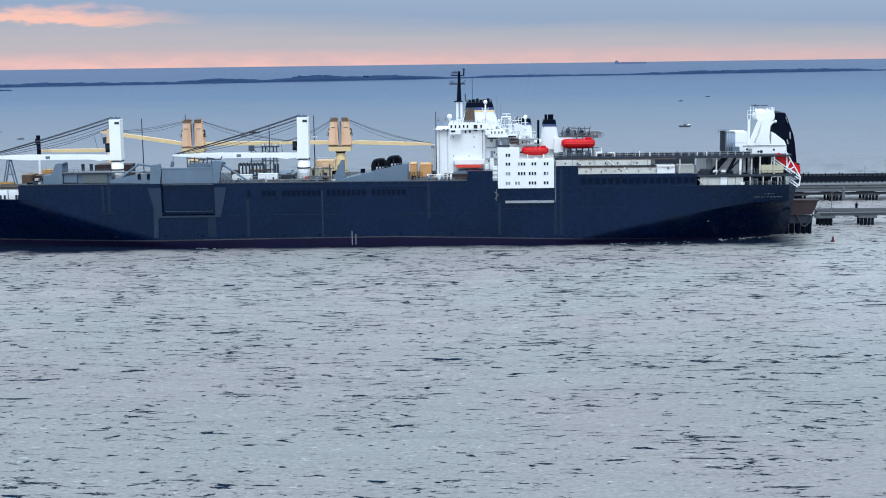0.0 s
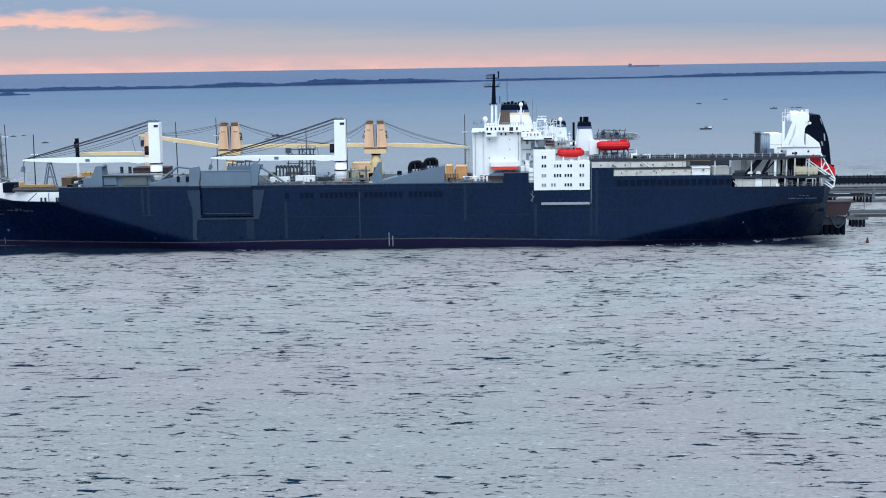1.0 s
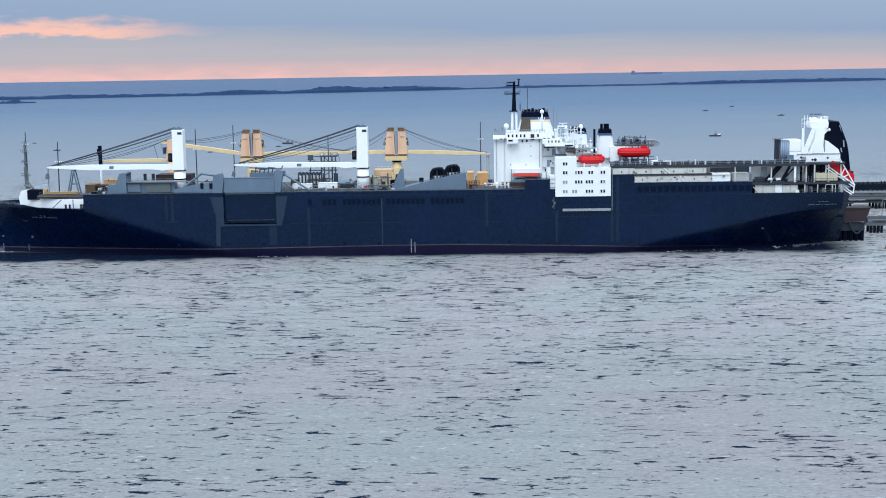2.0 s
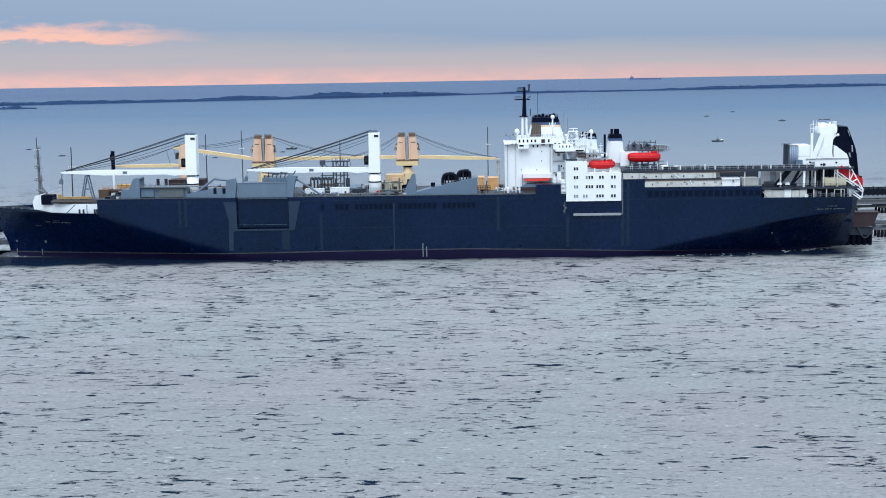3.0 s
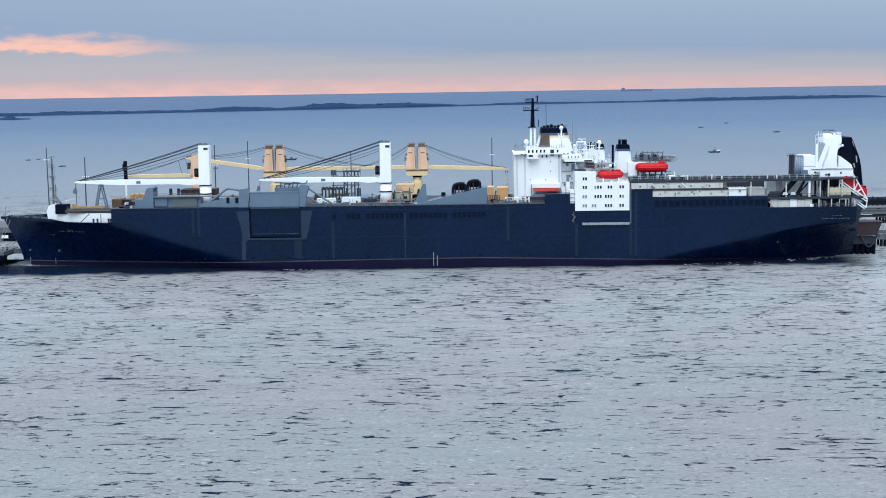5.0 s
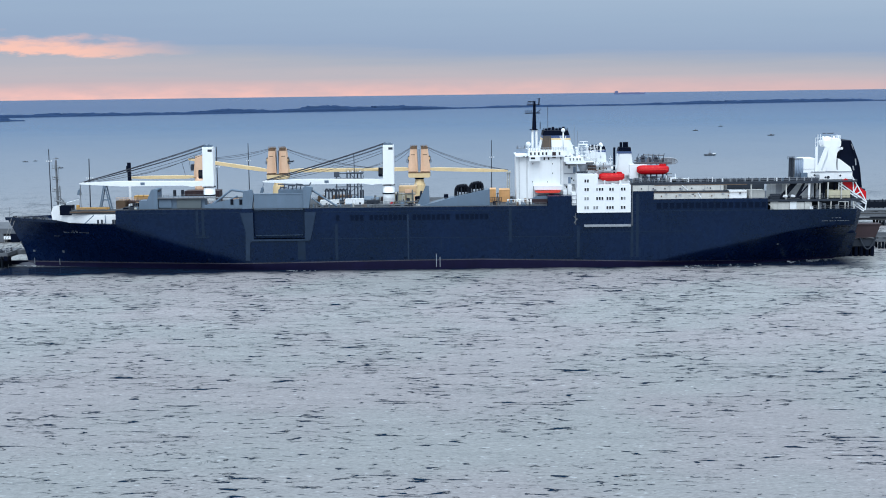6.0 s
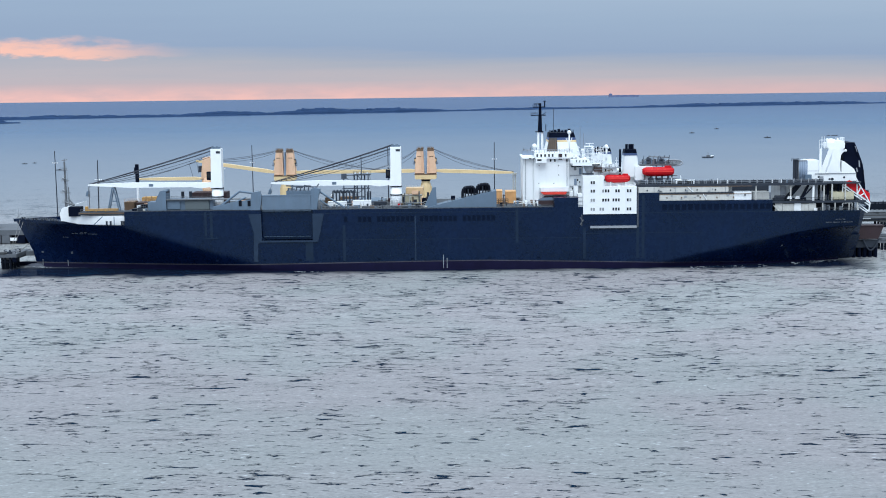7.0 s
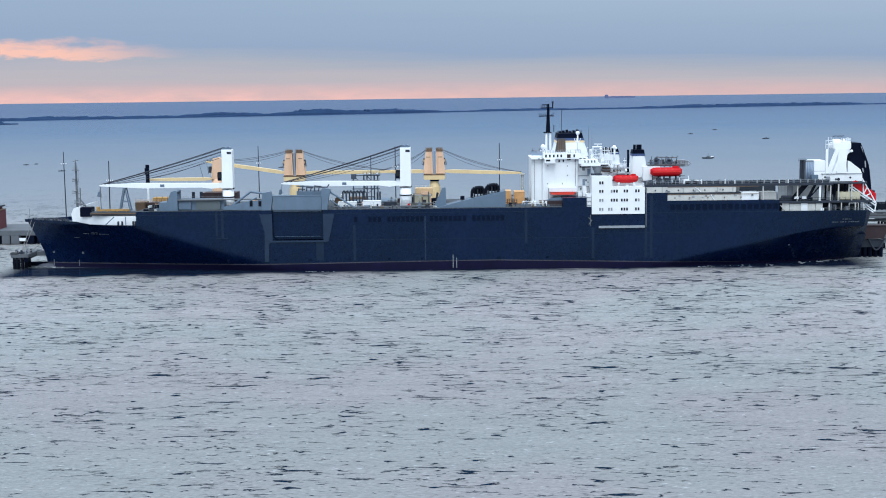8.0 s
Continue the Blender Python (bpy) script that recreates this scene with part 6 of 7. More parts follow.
part("head_rail", add_rail(bmesh.new(), [(250.9, 5.4, 35.3), (253.2, 5.4, 35.3)], 2.5, 0.8, 0.07, 2), M_BRIGHT, sg, "white side gallery rail")
part("crosshead", bm, M_BRIGHT, sg, "white crosshead")
part("head_block", box(255.6, 258.5, 5.45, 10.2, 37.0, 37.5, 0.08), M_BRIGHT, sg, "white winch housing")
part("sheave_bracket", prism([(257.2, 33.2), (257.4, 34.9), (258.4, 34.9), (258.0, 33.9), (257.6, 33.2)], 5.6, 7.0), M_BRIGHT, sg, "white bracket under the head")
part("plate_seam", box(246.9, 251.0, 5.46, 5.5, 28.4, 28.5), M_LEDGE, sg)
part("base_ledge", box(249.7, 262.2, 5.2, 5.38, 27.5, 27.7), M_LEDGE, sg, "grey base ledge")
part("service_box", box(251.2, 252.3, 5.1, 5.38, 25.6, 26.8, 0.04), M_LEDGE, sg, "grey service box")
bm = rod((254.9, 7.4, 36.9), (254.9, 7.4, 37.5), 1.5, 1.4, 20)
add_ball(bm, (254.9, 7.4, 37.45), 1.4, 1, 1, 0.5, 20, 10)
part("cover_dome", bm, M_BRIGHT, sg, "white domed slewing cover", True)
for x in (253.6, 256.8):
    part("cover_cap", add_ball(rod((x, 7.0, 37.0), (x, 7.0, 37.9), 0.32, n=10), (x, 7.0, 37.9), 0.34, u=10, v=6), M_BRIGHT, sg, "", True)
part("top_rail", add_rail(bmesh.new(), [(255.6, 5.5, 37.5), (258.5, 5.5, 37.5), (258.5, 10.0, 37.5)], 0.9, 0.8, 0.05, 2), M_BRIGHT, sg)
bm = bmesh.new()
for x in (253.8, 255.2, 256.2):
    add_rod(bm, (x, 8.4, 38.9), (x + 1.0, 8.4, 39.1), 0.12)
part("beacon", bm, M_DKGREY, sg)
part("mast_pole", add_rod(rod((251.6, 6.0, 27), (251.8, 6.0, 38.8), 0.09), (252.6, 6.0, 36), (252.6, 6.0, 38.8), 0.07), M_BRIGHT, sg)
bm = rod((257.2, 6.2, 33.4), (258.9, 6.2, 34.6), 0.32, 0.24)
add_ball(bm, (259.0, 6.2, 34.5), 0.45, u=10, v=8)
part("sheave_arm", bm, M_BRIGHT, sg)
for x, z in ((250.9, 26.6), (254.2, 25.9), (258.6, 26.4)):
    part("porthole", rod((x, 5.32, z), (x, 5.40, z), 0.32, n=12), M_DKGREY, sg)
part("hatch", rod((255.0, 5.3, 25.9), (255.0, 5.40, 25.9), 0.45, n=14), M_DKGREY, sg)
for x in (243.6, 244.3):
    part("riser", rod((x, 6, 25.25), (x, 6, 32.0), 0.42), M_DKGREY, sg, "dark exhaust riser")
for i in range(5):
    part("tank_tube", rod((245.2 + i * 0.52, 5.6, 25.25), (245.2 + i * 0.52, 5.6, 31.4), 0.27, n=10), M_COOL, sg, "grey cooler tube", True)
part("tank_cap", box(244.8, 247.4, 5.3, 7.5, 31.4, 31.8, 0.1), M_LEDGE, sg)
part("cooler_frame", box(244.8, 247.3, 6.0, 7.4, 25.25, 31.4), M_LEDGE, sg, "pale cooler casing")
part("riser_rail", add_rail(bmesh.new(), [(242.6, 5.4, 31.4), (244.8, 5.4, 31.4)], 0.9, 0.7, 0.05, 2), M_DKGREY, sg)
part("locker", box(246.6, 248.6, 4.6, 5.5, 25.25, 27.4, 0.06), M_GREY, sg)

# ---- folded black stern ramp
fr = thing("stern_ramp", "black folded stern ramp standing upright", "ship ramp", (262, 8, 18))
bm = prism([(257.9, 36.9), (261.8, 36.9), (262.5, 35.4), (264.2, 31.0), (264.8, 28.4), (265.5, 22.6), (260.8, 22.4), (259.4, 26.2)], 6.4, 18.0)
part("leaf", bm, M_BLACK, fr, "black steel ramp leaf")
for a, b in (((261.4, 36.4), (262.9, 32.6)), ((264.2, 30.4), (265.0, 24.6))):
    part("girder", rod((a[0], 6.3, a[1]), (b[0], 6.3, b[1]), 0.2), M_BLACK, fr)
for a, b in (((261.8, 35.8), (262.3, 34.0)), ((263.1, 31.4), (263.3, 29.4)), ((262.4, 29.2), (262.7, 27.9))):
    part("slot", prism([(a[0], a[1]), (a[0] + 0.35, a[1]), (b[0] + 0.35, b[1]), (b[0], b[1])], 6.26, 6.39), M_LEDGE, fr, "pale opening in the leaf")
part("foot", box(260.6, 265.9, 4.4, 16.0, 21.9, 22.4), M_BLACK, fr)

# ---------------------------------------------------------------- boats on deck
def lifeboat(x0, x1, y, z0, z1, label):
    b = thing("lifeboat", label, "lifeboat", ((x0 + x1) / 2, y, z0), "enclosed lifeboats")
    n, m = 22, 14
    bm = bmesh.new()
    L, H = x1 - x0, z1 - z0
    rings = []
    for i in range(n + 1):
        t = i / n
        w = (1 - abs(2 * t - 1) ** 5.0) ** 0.5
        ring = []
        for j in range(m):
            a = 2 * math.pi * j / m
            yy = y + 1.45 * max(w, 0.05) * math.cos(a)
            s = math.sin(a)
            zz = z0 + H * 0.45 + (H * 0.42 if s > 0 else H * 0.45) * max(w, 0.35) ** 0.7 * s + (0.15 * (2 * t - 1) ** 2)
            ring.append(bm.verts.new((x0 + L * t, yy, zz)))
        rings.append(ring)
    for i in range(n):
        for j in range(m):
            bm.faces.new((rings[i][j], rings[i + 1][j], rings[i + 1][(j + 1) % m], rings[i][(j + 1) % m]))
    bm.faces.new(rings[0])
    bm.faces.new(rings[-1][::-1])
    part("shell", bm, M_RED, b, "bright red boat shell", True)
    part("cockpit", box(x1 - L * 0.30, x1 - L * 0.10, y - 0.7, y + 0.7, z1 - H * 0.35, z1 - H * 0.02, 0.12), M_RED, b)
    part("fender_strip", rod((x0 + L * 0.06, y - 1.46, z0 + H * 0.46), (x1 - L * 0.06, y - 1.46, z0 + H * 0.46), 0.07), M_REDORANGE, b)
    for k in range(3):
        part("hatch", box(x0 + L * (0.25 + 0.2 * k), x0 + L * (0.25 + 0.2 * k) + 0.6, y - 1.22, y - 1.1, z0 + H * 0.62, z0 + H * 0.76), M_REDORANGE, b)
    return b


lifeboat(185.9, 193.6, 4.6, 25.6, 28.4, "small bright red enclosed lifeboat on the block roof")
lifeboat(197.4, 207.1, 5.6, 27.3, 30.6, "bright red enclosed lifeboat in its davits")
dv = thing("davit_frame", "white cradle under the lifeboat", "davit", (190, 4.6, 24.7), "lifeboat davits")
bm = bmesh.new()
for x in (187.4, 192.0):
    add_box(bm, x, x + 0.3, 3.4, 5.8, 24.7, 25.9)
add_box(bm, 187.4, 192.3, 5.6, 5.9, 24.7, 26.2)
part("cradle", bm, M_WHITE, dv)
dv = thing("davit_frame", "grey lattice lifeboat davits with sheaves", "davit", (202, 6, 25.25), "lifeboat davits")
bm = bmesh.new()
for x in (198.2, 200.0, 201.8, 203.6, 205.4, 206.6):
    add_rod(bm, (x, 6.4, 25.25), (x, 6.4, 28.2), 0.2)
    add_rod(bm, (x, 7.8, 25.25), (x + 0.2, 7.6, 31.4), 0.16)
for z in (26.4, 27.4, 30.6, 31.6):
    add_rod(bm, (196.8, 7.7, z), (208.4, 7.7, z), 0.14)
add_rod(bm, (197.0, 7.7, 31.4), (200.2, 7.7, 33.4), 0.16)
add_rod(bm, (200.2, 7.7, 33.2), (205.8, 7.7, 33.0), 0.16)
add_rod(bm, (202.2, 7.7, 31.6), (202.6, 7.7, 33.4), 0.2)
add_box(bm, 196.6, 208.2, 7.2, 8.4, 30.7, 31.0)
part("frame", bm, M_STEEL, dv, "grey davit lattice")
for x in (199.4, 203.4):
    bm = rod((x, 7.0, 32.3), (x, 7.8, 32.3), 0.5, n=14)
    add_box(bm, x - 0.5, x + 0.6, 7.0, 7.8, 31.2, 32.3)
    add_rod(bm, (x - 0.8, 7.4, 31.4), (x - 0.2, 7.4, 33.2), 0.14)
    part("winch_drum", bm, M_SLATE, dv)
bm = bmesh.new()
pts = [(205.0, 32.1), (207.6, 32.2), (209.4, 31.9), (210.0, 31.2), (209.4, 30.6), (207.8, 30.4), (205.4, 30.6)]
for a, b in zip(pts, pts[1:]):
    add_rod(bm, (a[0], 7.6, a[1]), (b[0], 7.6, b[1]), 0.2)
for x in (206.0, 207.2, 208.4):
    add_rod(bm, (x, 7.6, 30.5), (x, 7.6, 32.1), 0.11)
for k in range(9):
    x = 205.6 + k * 0.45
    add_rod(bm, (x, 7.6, 30.55), (x, 7.6, 32.05), 0.12, n=5)
add_box(bm, 205.2, 209.2, 7.7, 7.75, 30.7, 31.95)
part("stretcher", bm, M_LEDGE, dv, "pale grey cage end")
rng = random.Random(14)
for k in range(16):
    x = 197.6 + 0.52 * k
    bm = box(x, x + rng.uniform(0.3, 0.8), 7.0 + rng.uniform(0, 1), 8.6, 31.0, 31.0 + rng.uniform(0.5, 2.0), 0.05)
    if k % 3 == 0:
        add_rod(bm, (x, 7.2, 31.0), (x + 0.5, 7.2, 33.6), 0.1)
    part("davit_gear", bm, (M_SLATE, M_GREY, M_STEEL, M_DKGREY)[k % 4], dv)
rb = thing("workboat", "maroon workboat on deck below the bridge", "boat", (168, 6, 18.8))
bm = prism([(164.4, 20.4), (165.4, 19.2), (167.0, 18.8), (171.0, 18.9), (172.2, 20.4)], 4.6, 6.8)
bmesh.ops.bevel(bm, geom=list(bm.edges), offset=0.18, segments=2, affect="EDGES")
part("hull", bm, M_MAROON, rb)
part("cover", prism([(165.6, 20.4), (167.0, 21.2), (169.8, 21.3), (171.8, 20.4)], 4.8, 6.6), M_GREY, rb, "grey canvas cover")


def container(x0, x1, y0, y1, z0, z1, label):
    c = thing("container", label, "container", ((x0 + x1) / 2, y0, z0), "orange deck containers")
    bm = bmesh.new()
    n = max(4, int((x1 - x0) / 0.28))
    add_box(bm, x0, x1, y0 + 0.08, y1, z0, z1)
    part("body", bm, M_BOXRED, c)
    for i in range(n):
        x = x0 + (x1 - x0) * (i + 0.3) / n
        part("rib", box(x, x + 0.10, y0, y0 + 0.08, z0 + 0.2, z1 - 0.2), M_BOXRED, c)
    for z in (z0, z1 - 0.2):
        part("rail", box(x0, x1, y0 - 0.02, y0 + 0.08, z, z + 0.2), M_BOXRED, c)
    return c


container(153.0, 154.9, 13, 19, 18.8, 22.8, "tall faded orange container on deck")
container(155.9, 159.2, 14, 20, 18.8, 22.5, "faded orange container beside the bridge")
rk = thing("pipe_rack", "rusty brown rack between the containers", "rack", (154.8, 12, 18.8))
part("frame", add_rail(bmesh.new(), [(152.9, 11.5, 18.8), (156.6, 11.5, 18.8)], 1.6, 0.7, 0.12, 3), M_BROWN, rk)

# ---------------------------------------------------------------- piers and harbour
def pile_group(parent, x, y, z1, nx, ny, dx, dy, r, mat):
    for i in range(nx):
        for j in range(ny):
            part("pile", rod((x + i * dx, y + j * dy, -2.0), (x + i * dx, y + j * dy, z1), r, n=10), mat, parent)


# near trestle walkway astern
tr = thing("trestle", "grey concrete trestle walkway on pile bents", "pier", (330, 38, 0))
part("deck", box(279.5, 420, 35.5, 39.5, 4.4, 5.0, 0.05), M_CONC, tr)
part("girder", box(279.5, 420, 35.8, 36.5, 3.0, 4.4), M_CONC, tr)
part("girder", box(279.5, 420, 38.5, 39.2, 3.0, 4.4), M_CONC, tr)
part("pipe", rod((279.5, 35.2, 4.1), (420, 35.2, 4.1), 0.24), M_STEEL, tr, "grey service pipe")
for x in (280.5, 293.4, 308, 322, 336, 350, 364):
    part("cap", box(x - 1.2, x + 4.6, 35.0, 40.0, 2.3, 3.0, 0.05), M_CONC, tr)
    pile_group(tr, x, 35.8, 2.3, 4, 2, 1.15, 3.2, 0.42, M_TIMBER)
part("kerb", box(279.5, 420, 35.5, 35.7, 5.0, 5.4), M_CONC, tr)
bl = thing("bollard", "black iron mooring bollard on the trestle", "bollard", (291.8, 36.2, 5.0))
bm = rod((291.8, 36.2, 5.0), (291.8, 36.2, 6.2), 0.42, 0.34, 10)
add_ball(bm, (291.8, 36.2, 6.4), 0.5, u=10, v=8)
add_rod(bm, (291.8, 36.2, 6.6), (291.8, 36.2, 7.3), 0.1)
part("post", bm, M_BLACK, bl)
lp = thing("lamp_post", "thin grey lamp post on the trestle", "lamp post", (283.8, 35.8, 3.0))
part("pole", rod((283.8, 35.4, 2.4), (283.8, 35.4, 10.6), 0.11), M_STEEL, lp)
part("arm", rod((283.8, 35.4, 10.5), (284.8, 35.4, 10.7), 0.08), M_STEEL, lp)

# second pier with pipe rack and dark bents, passing behind the ship
pb = thing("pier", "long concrete pier behind the ship with pipelines", "pier", (180, 105, 0))
part("deck", box(-14, 460, 100, 112, 3.6, 4.9, 0.05), M_DULL, pb)
part("kerb", box(-14, 460, 100.0, 100.3, 4.9, 5.2), M_CONC, pb, "pale concrete kerb")
for y, r in ((102.2, 0.30), (103.4, 0.22), (104.6, 0.34), (107.0, 0.28)):
    part("pipeline", rod((-14, y, 5.35 + r), (460, y, 5.35 + r), r, n=10), M_STEEL, pb, "grey pipeline on the pier deck", True)
for k in range(40):
    part("pipe_support", box(-12 + 12.0 * k, -11.6 + 12.0 * k, 101.6, 107.6, 4.9, 5.35), M_DULL, pb)
part("apron", box(-5.5, 235, 86, 100, 3.6, 4.9, 0.05), M_CONC, pb)
part("fascia", box(-14, 460, 99.7, 100.0, 3.5, 4.4), M_CONC, pb)
part("lower_beam", box(-14, 460, 100.6, 101.4, 2.2, 2.7), M_DULL, pb)
part("pipe", rod((-14, 100.5, 2.95), (460, 100.5, 2.95), 0.25), M_DKGREY, pb, "dark pipeline", True)
part("box_joint", box(305.0, 306.0, 99.4, 100.4, 1.2, 5.3), M_CONC, pb)
for k in range(-24, 13):
    x = 301.2 + 13.0 * k
    part("cap", box(x - 0.9, x + 4.5, 100.4, 111.6, 1.9, 2.7, 0.05), M_DULL, pb)
    pile_group(pb, x, 101, 1.9, 4, 2, 1.2, 8, 0.42, M_TIMBER)
# far dark timber pier
pc = thing("pier", "low dark timber pier with bollards along its edge", "pier", (180, 163, 0))
part("deck", box(15, 520, 158, 168, 2.6, 3.3), M_TIMBER, pc)
part("fender_wall", box(15, 520, 157.6, 158.0, 1.0, 2.8), M_TIMBER, pc)
bm = bmesh.new()
for i in range(140):
    add_rod(bm, (250.0 + i * 1.9, 158.6, -1.0), (250.0 + i * 1.9, 158.6, 2.6), 0.3, n=6)
part("pile_row", bm, M_TIMBER, pc, "dark timber piles")
rng = random.Random(8)
bm = bmesh.new()
for i in range(150):
    x = 255 + i * 1.75 + rng.uniform(-0.4, 0.4)
    add_rod(bm, (x, 158.3, 3.2), (x, 158.3, 3.8 + rng.uniform(0.1, 0.9)), 0.2 + 0.14 * (i % 5 == 0), n=6)
part("post_row", bm, M_TIMBER, pc, "dark stub posts")
part("hand_rail", rod((250, 158.3, 3.75), (520, 158.3, 3.75), 0.07), M_TIMBER, pc)
part("pole", rod((330.3, 158.6, 3.0), (330.3, 158.6, 7.0), 0.09), M_STEEL, pc)


def light_pole(x, y, z0, z1, lampz):
    p = thing("light_pole", "tall dark floodlight pole on the pier", "light pole", (x, y, z0), "pier light poles")
    part("pole", rod((x, y, z0), (x, y, z1), 0.24, 0.15, 8), M_DKGREY, p)
    part("crossarm", rod((x - 1.0, y - 0.2, lampz), (x + 1.2, y - 0.2, lampz), 0.08), M_STEEL, p)
    for dx in (-0.8, 0.0, 0.9):
        bm = bmesh.new()
        add_box(bm, x + dx - 0.22, x + dx + 0.22, y - 0.45, y - 0.2, lampz - 0.2, lampz + 0.22, 0.05)
        part("floodlight", bm, M_LAMP, p)
    return p


light_pole(52.8, 90, 4.9, 33.2, 25.8)
light_pole(-9.8, 90, 5.1, 33.0, 28.6)
light_pole(114.6, 90, 4.9, 33.6, 26.0)
light_pole(51.8, 163, 3.3, 31.0, 23.6)
light_pole(155.6, 163, 3.3, 31.0, 23.8)

# bow dock: quay, fenders, brick building
qd = thing("quay", "concrete quay block with dark fender openings", "quay", (-60, 80, 0))
part("deck", box(-140, -6, 76, 99, 3.2, 5.1, 0.06), M_CONC, qd)
part("wall", box(-140, -6, 78, 98, -1.0, 3.2), M_TIMBER, qd)
for x in (-31.5, -28.0, -24.6, -19.0, -15.0):
    part("fender", box(x - 1.6, x + 1.4, 75.6, 78.2, 0.2, 3.2, 0.1), M_BLACK if int(x) % 2 else M_CONC, qd)
part("panel", box(-23.2, -19.2, 75.8, 76.2, 1.2, 2.3), M_WHITE, qd, "white fender panel")
bk = thing("harbour_building", "small red brick harbour building with flat roof", "building", (-34, 82, 5.1))
part("wall", box(-42, -31.9, 79, 88, 5.1, 12.0), M_BRICK, bk)
part("roof", box(-42.5, -32.2, 78.5, 88.5, 13.1, 13.6), M_DKGREY, bk)
part("clerestory", box(-41.5, -33.0, 79.6, 87.5, 12.0, 13.1), M_BRICK, bk)
part("coping", box(-42.1, -31.7, 78.9, 88.1, 11.95, 12.2), M_BROWN, bk)

# bow dolphin with its timber fenders, catwalk and lines
dp = thing("mooring_dolphin", "weathered concrete mooring dolphin on timber piles", "dolphin", (0, 12, 0))
part("platform", box(-2.9, 2.6, 9, 22, 3.7, 4.9, 0.12), M_CONC, dp, "weathered concrete slab")
part("cap_beam", box(-2.5, 2.2, 9.5, 21.5, 3.1, 3.7, 0.08), M_DULL, dp, "algae-dark cap beam")
part("kerb", box(-3.0, -0.8, 8.9, 11.0, 4.8, 5.5, 0.1), M_DULL, dp)
part("catwalk", box(2.6, 12.5, 17.5, 21.5, 3.3, 4.7, 0.05), M_CONC, dp, "concrete catwalk")
pile_group(dp, -1.8, 9.8, 3.2, 3, 3, 1.1, 3.4, 0.45, M_TIMBER)
for x in (-2.2, -1.2, 0.4):
    part("fender", box(x, x + 0.5, 8.6, 9.0, 0.2, 3.9, 0.08), M_TIMBER, dp, "dark upright timber fender")
part("waling", box(-2.4, 1.2, 8.75, 9.0, 2.2, 2.6, 0.05), M_TIMBER, dp)
for x in (-1.2, 0.2, 1.5):
    bm = add_rod(rod((x, 9.8, 4.9), (x, 9.8, 6.0), 0.09, n=8), (x + 0.9, 9.8, 4.9), (x + 0.9, 9.8, 6.0), 0.09, n=8)
    add_rod(bm, (x, 9.8, 5.95), (x + 0.9, 9.8, 5.95), 0.09, n=8)
    add_rod(bm, (x, 9.8, 5.0), (x + 0.9, 9.8, 5.9), 0.07, n=8)
    part("hook_frame", bm, M_LEDGE, dp, "pale steel hook frame")
bm = bmesh.new()
add_rod(bm, (0.3, 10, 4.9), (0.3, 10, 6.2), 0.35)
add_box(bm, -0.4, 1.1, 9.6, 10.6, 5.0, 5.6)
part("capstan", bm, M_DKGREY, dp, "dark quick-release hook")
part("low_beam", box(-2.0, 6.0, 18.5, 19.5, -0.2, 1.2, 0.1), M_BLACK, dp, "dark low timber beam")
for x, y, r in ((-1.9, 12, 0.5), (1.2, 12.5, 0.4), (2.0, 14, 0.35)):
    part("bollard", add_ball(rod((x, y, 4.9), (x, y, 5.7), r, r * 0.8, 10), (x, y, 5.8), r, 1, 1, 0.6, 10, 6), M_DKGREY, dp)
part("rubber_block", box(1.3, 2.5, 8.7, 11.5, 2.4, 3.9, 0.1), M_BLACK, dp, "black rubber fender block")
part("hand_rail", add_rail(bmesh.new(), [(2.7, 17.6, 4.7), (12.4, 17.6, 4.7)], 1.0, 1.4, 0.04, 2), M_STEEL, dp)
ml = thing("mooring_line", "slack mooring lines from the bow to the dolphin", "rope", (0, 12, 5))
part("rope", add_sag(bmesh.new(), (2.6, 14.0, 15.2), (0.3, 10, 5.8), 0.4, 0.10), M_ROPE, ml)
part("rope", add_sag(bmesh.new(), (3.4, 15.0, 15.0), (0.6, 10, 5.8), 0.6, 0.09), M_ROPE, ml)
part("rope", add_sag(bmesh.new(), (4.6, 15.8, 7.6), (2.0, 11, 5.4), 0.3, 0.12), M_ROPE, ml)

# maroon barge lying under the stern
bg = thing("barge", "rusty maroon work barge moored astern", "barge", (270, 20, 0))
bm = prism([(262.5, 9.9), (274.8, 10.1), (274.2, 8.3), (273.2, 6.0), (262.5, 5.8)], 17, 20.5)
part("box_hull", bm, M_MAROON, bg)
part("gunwale", box(262.5, 275.0, 16.8, 20.7, 9.95, 10.3), M_MAROON, bg)
part("lower_frame", box(262.5, 273.4, 17.6, 20.5, 3.2, 5.5), M_DKGREY, bg)
pile_group(bg, 266, 18.2, 3.4, 5, 2, 1.7, 1.8, 0.6, M_BLACK)
bm = bmesh.new()
for k in range(10):
    t0, t1 = k / 10, (k + 1) / 10
    f = lambda t: (268.4 + 5.0 * t, 16.9, 6.0 - 3.6 * math.sin(math.pi * t))
    add_rod(bm, f(t0), f(t1), 0.26, n=7)
part("fender_chain", bm, M_DKGREY, bg, "hanging dark fender chain")
part("ladder", box(274.0, 275.4, 16.4, 17.0, 5.6, 6.4), M_CONC, bg)

by = thing("buoy", "small red channel buoy", "buoy", (275.3, 1.4, 0))
M_BUOY = material("faded_buoy_red", (0.075, 0.005, 0.014), 0.6, vary=0.2, scale=1.0)
bm = rod((275.3, 1.4, -0.3), (275.3, 1.4, 0.5), 0.5, 0.45, 14)
add_rod(bm, (275.3, 1.4, 0.5), (275.3, 1.4, 1.15), 0.36, 0.30, 12)
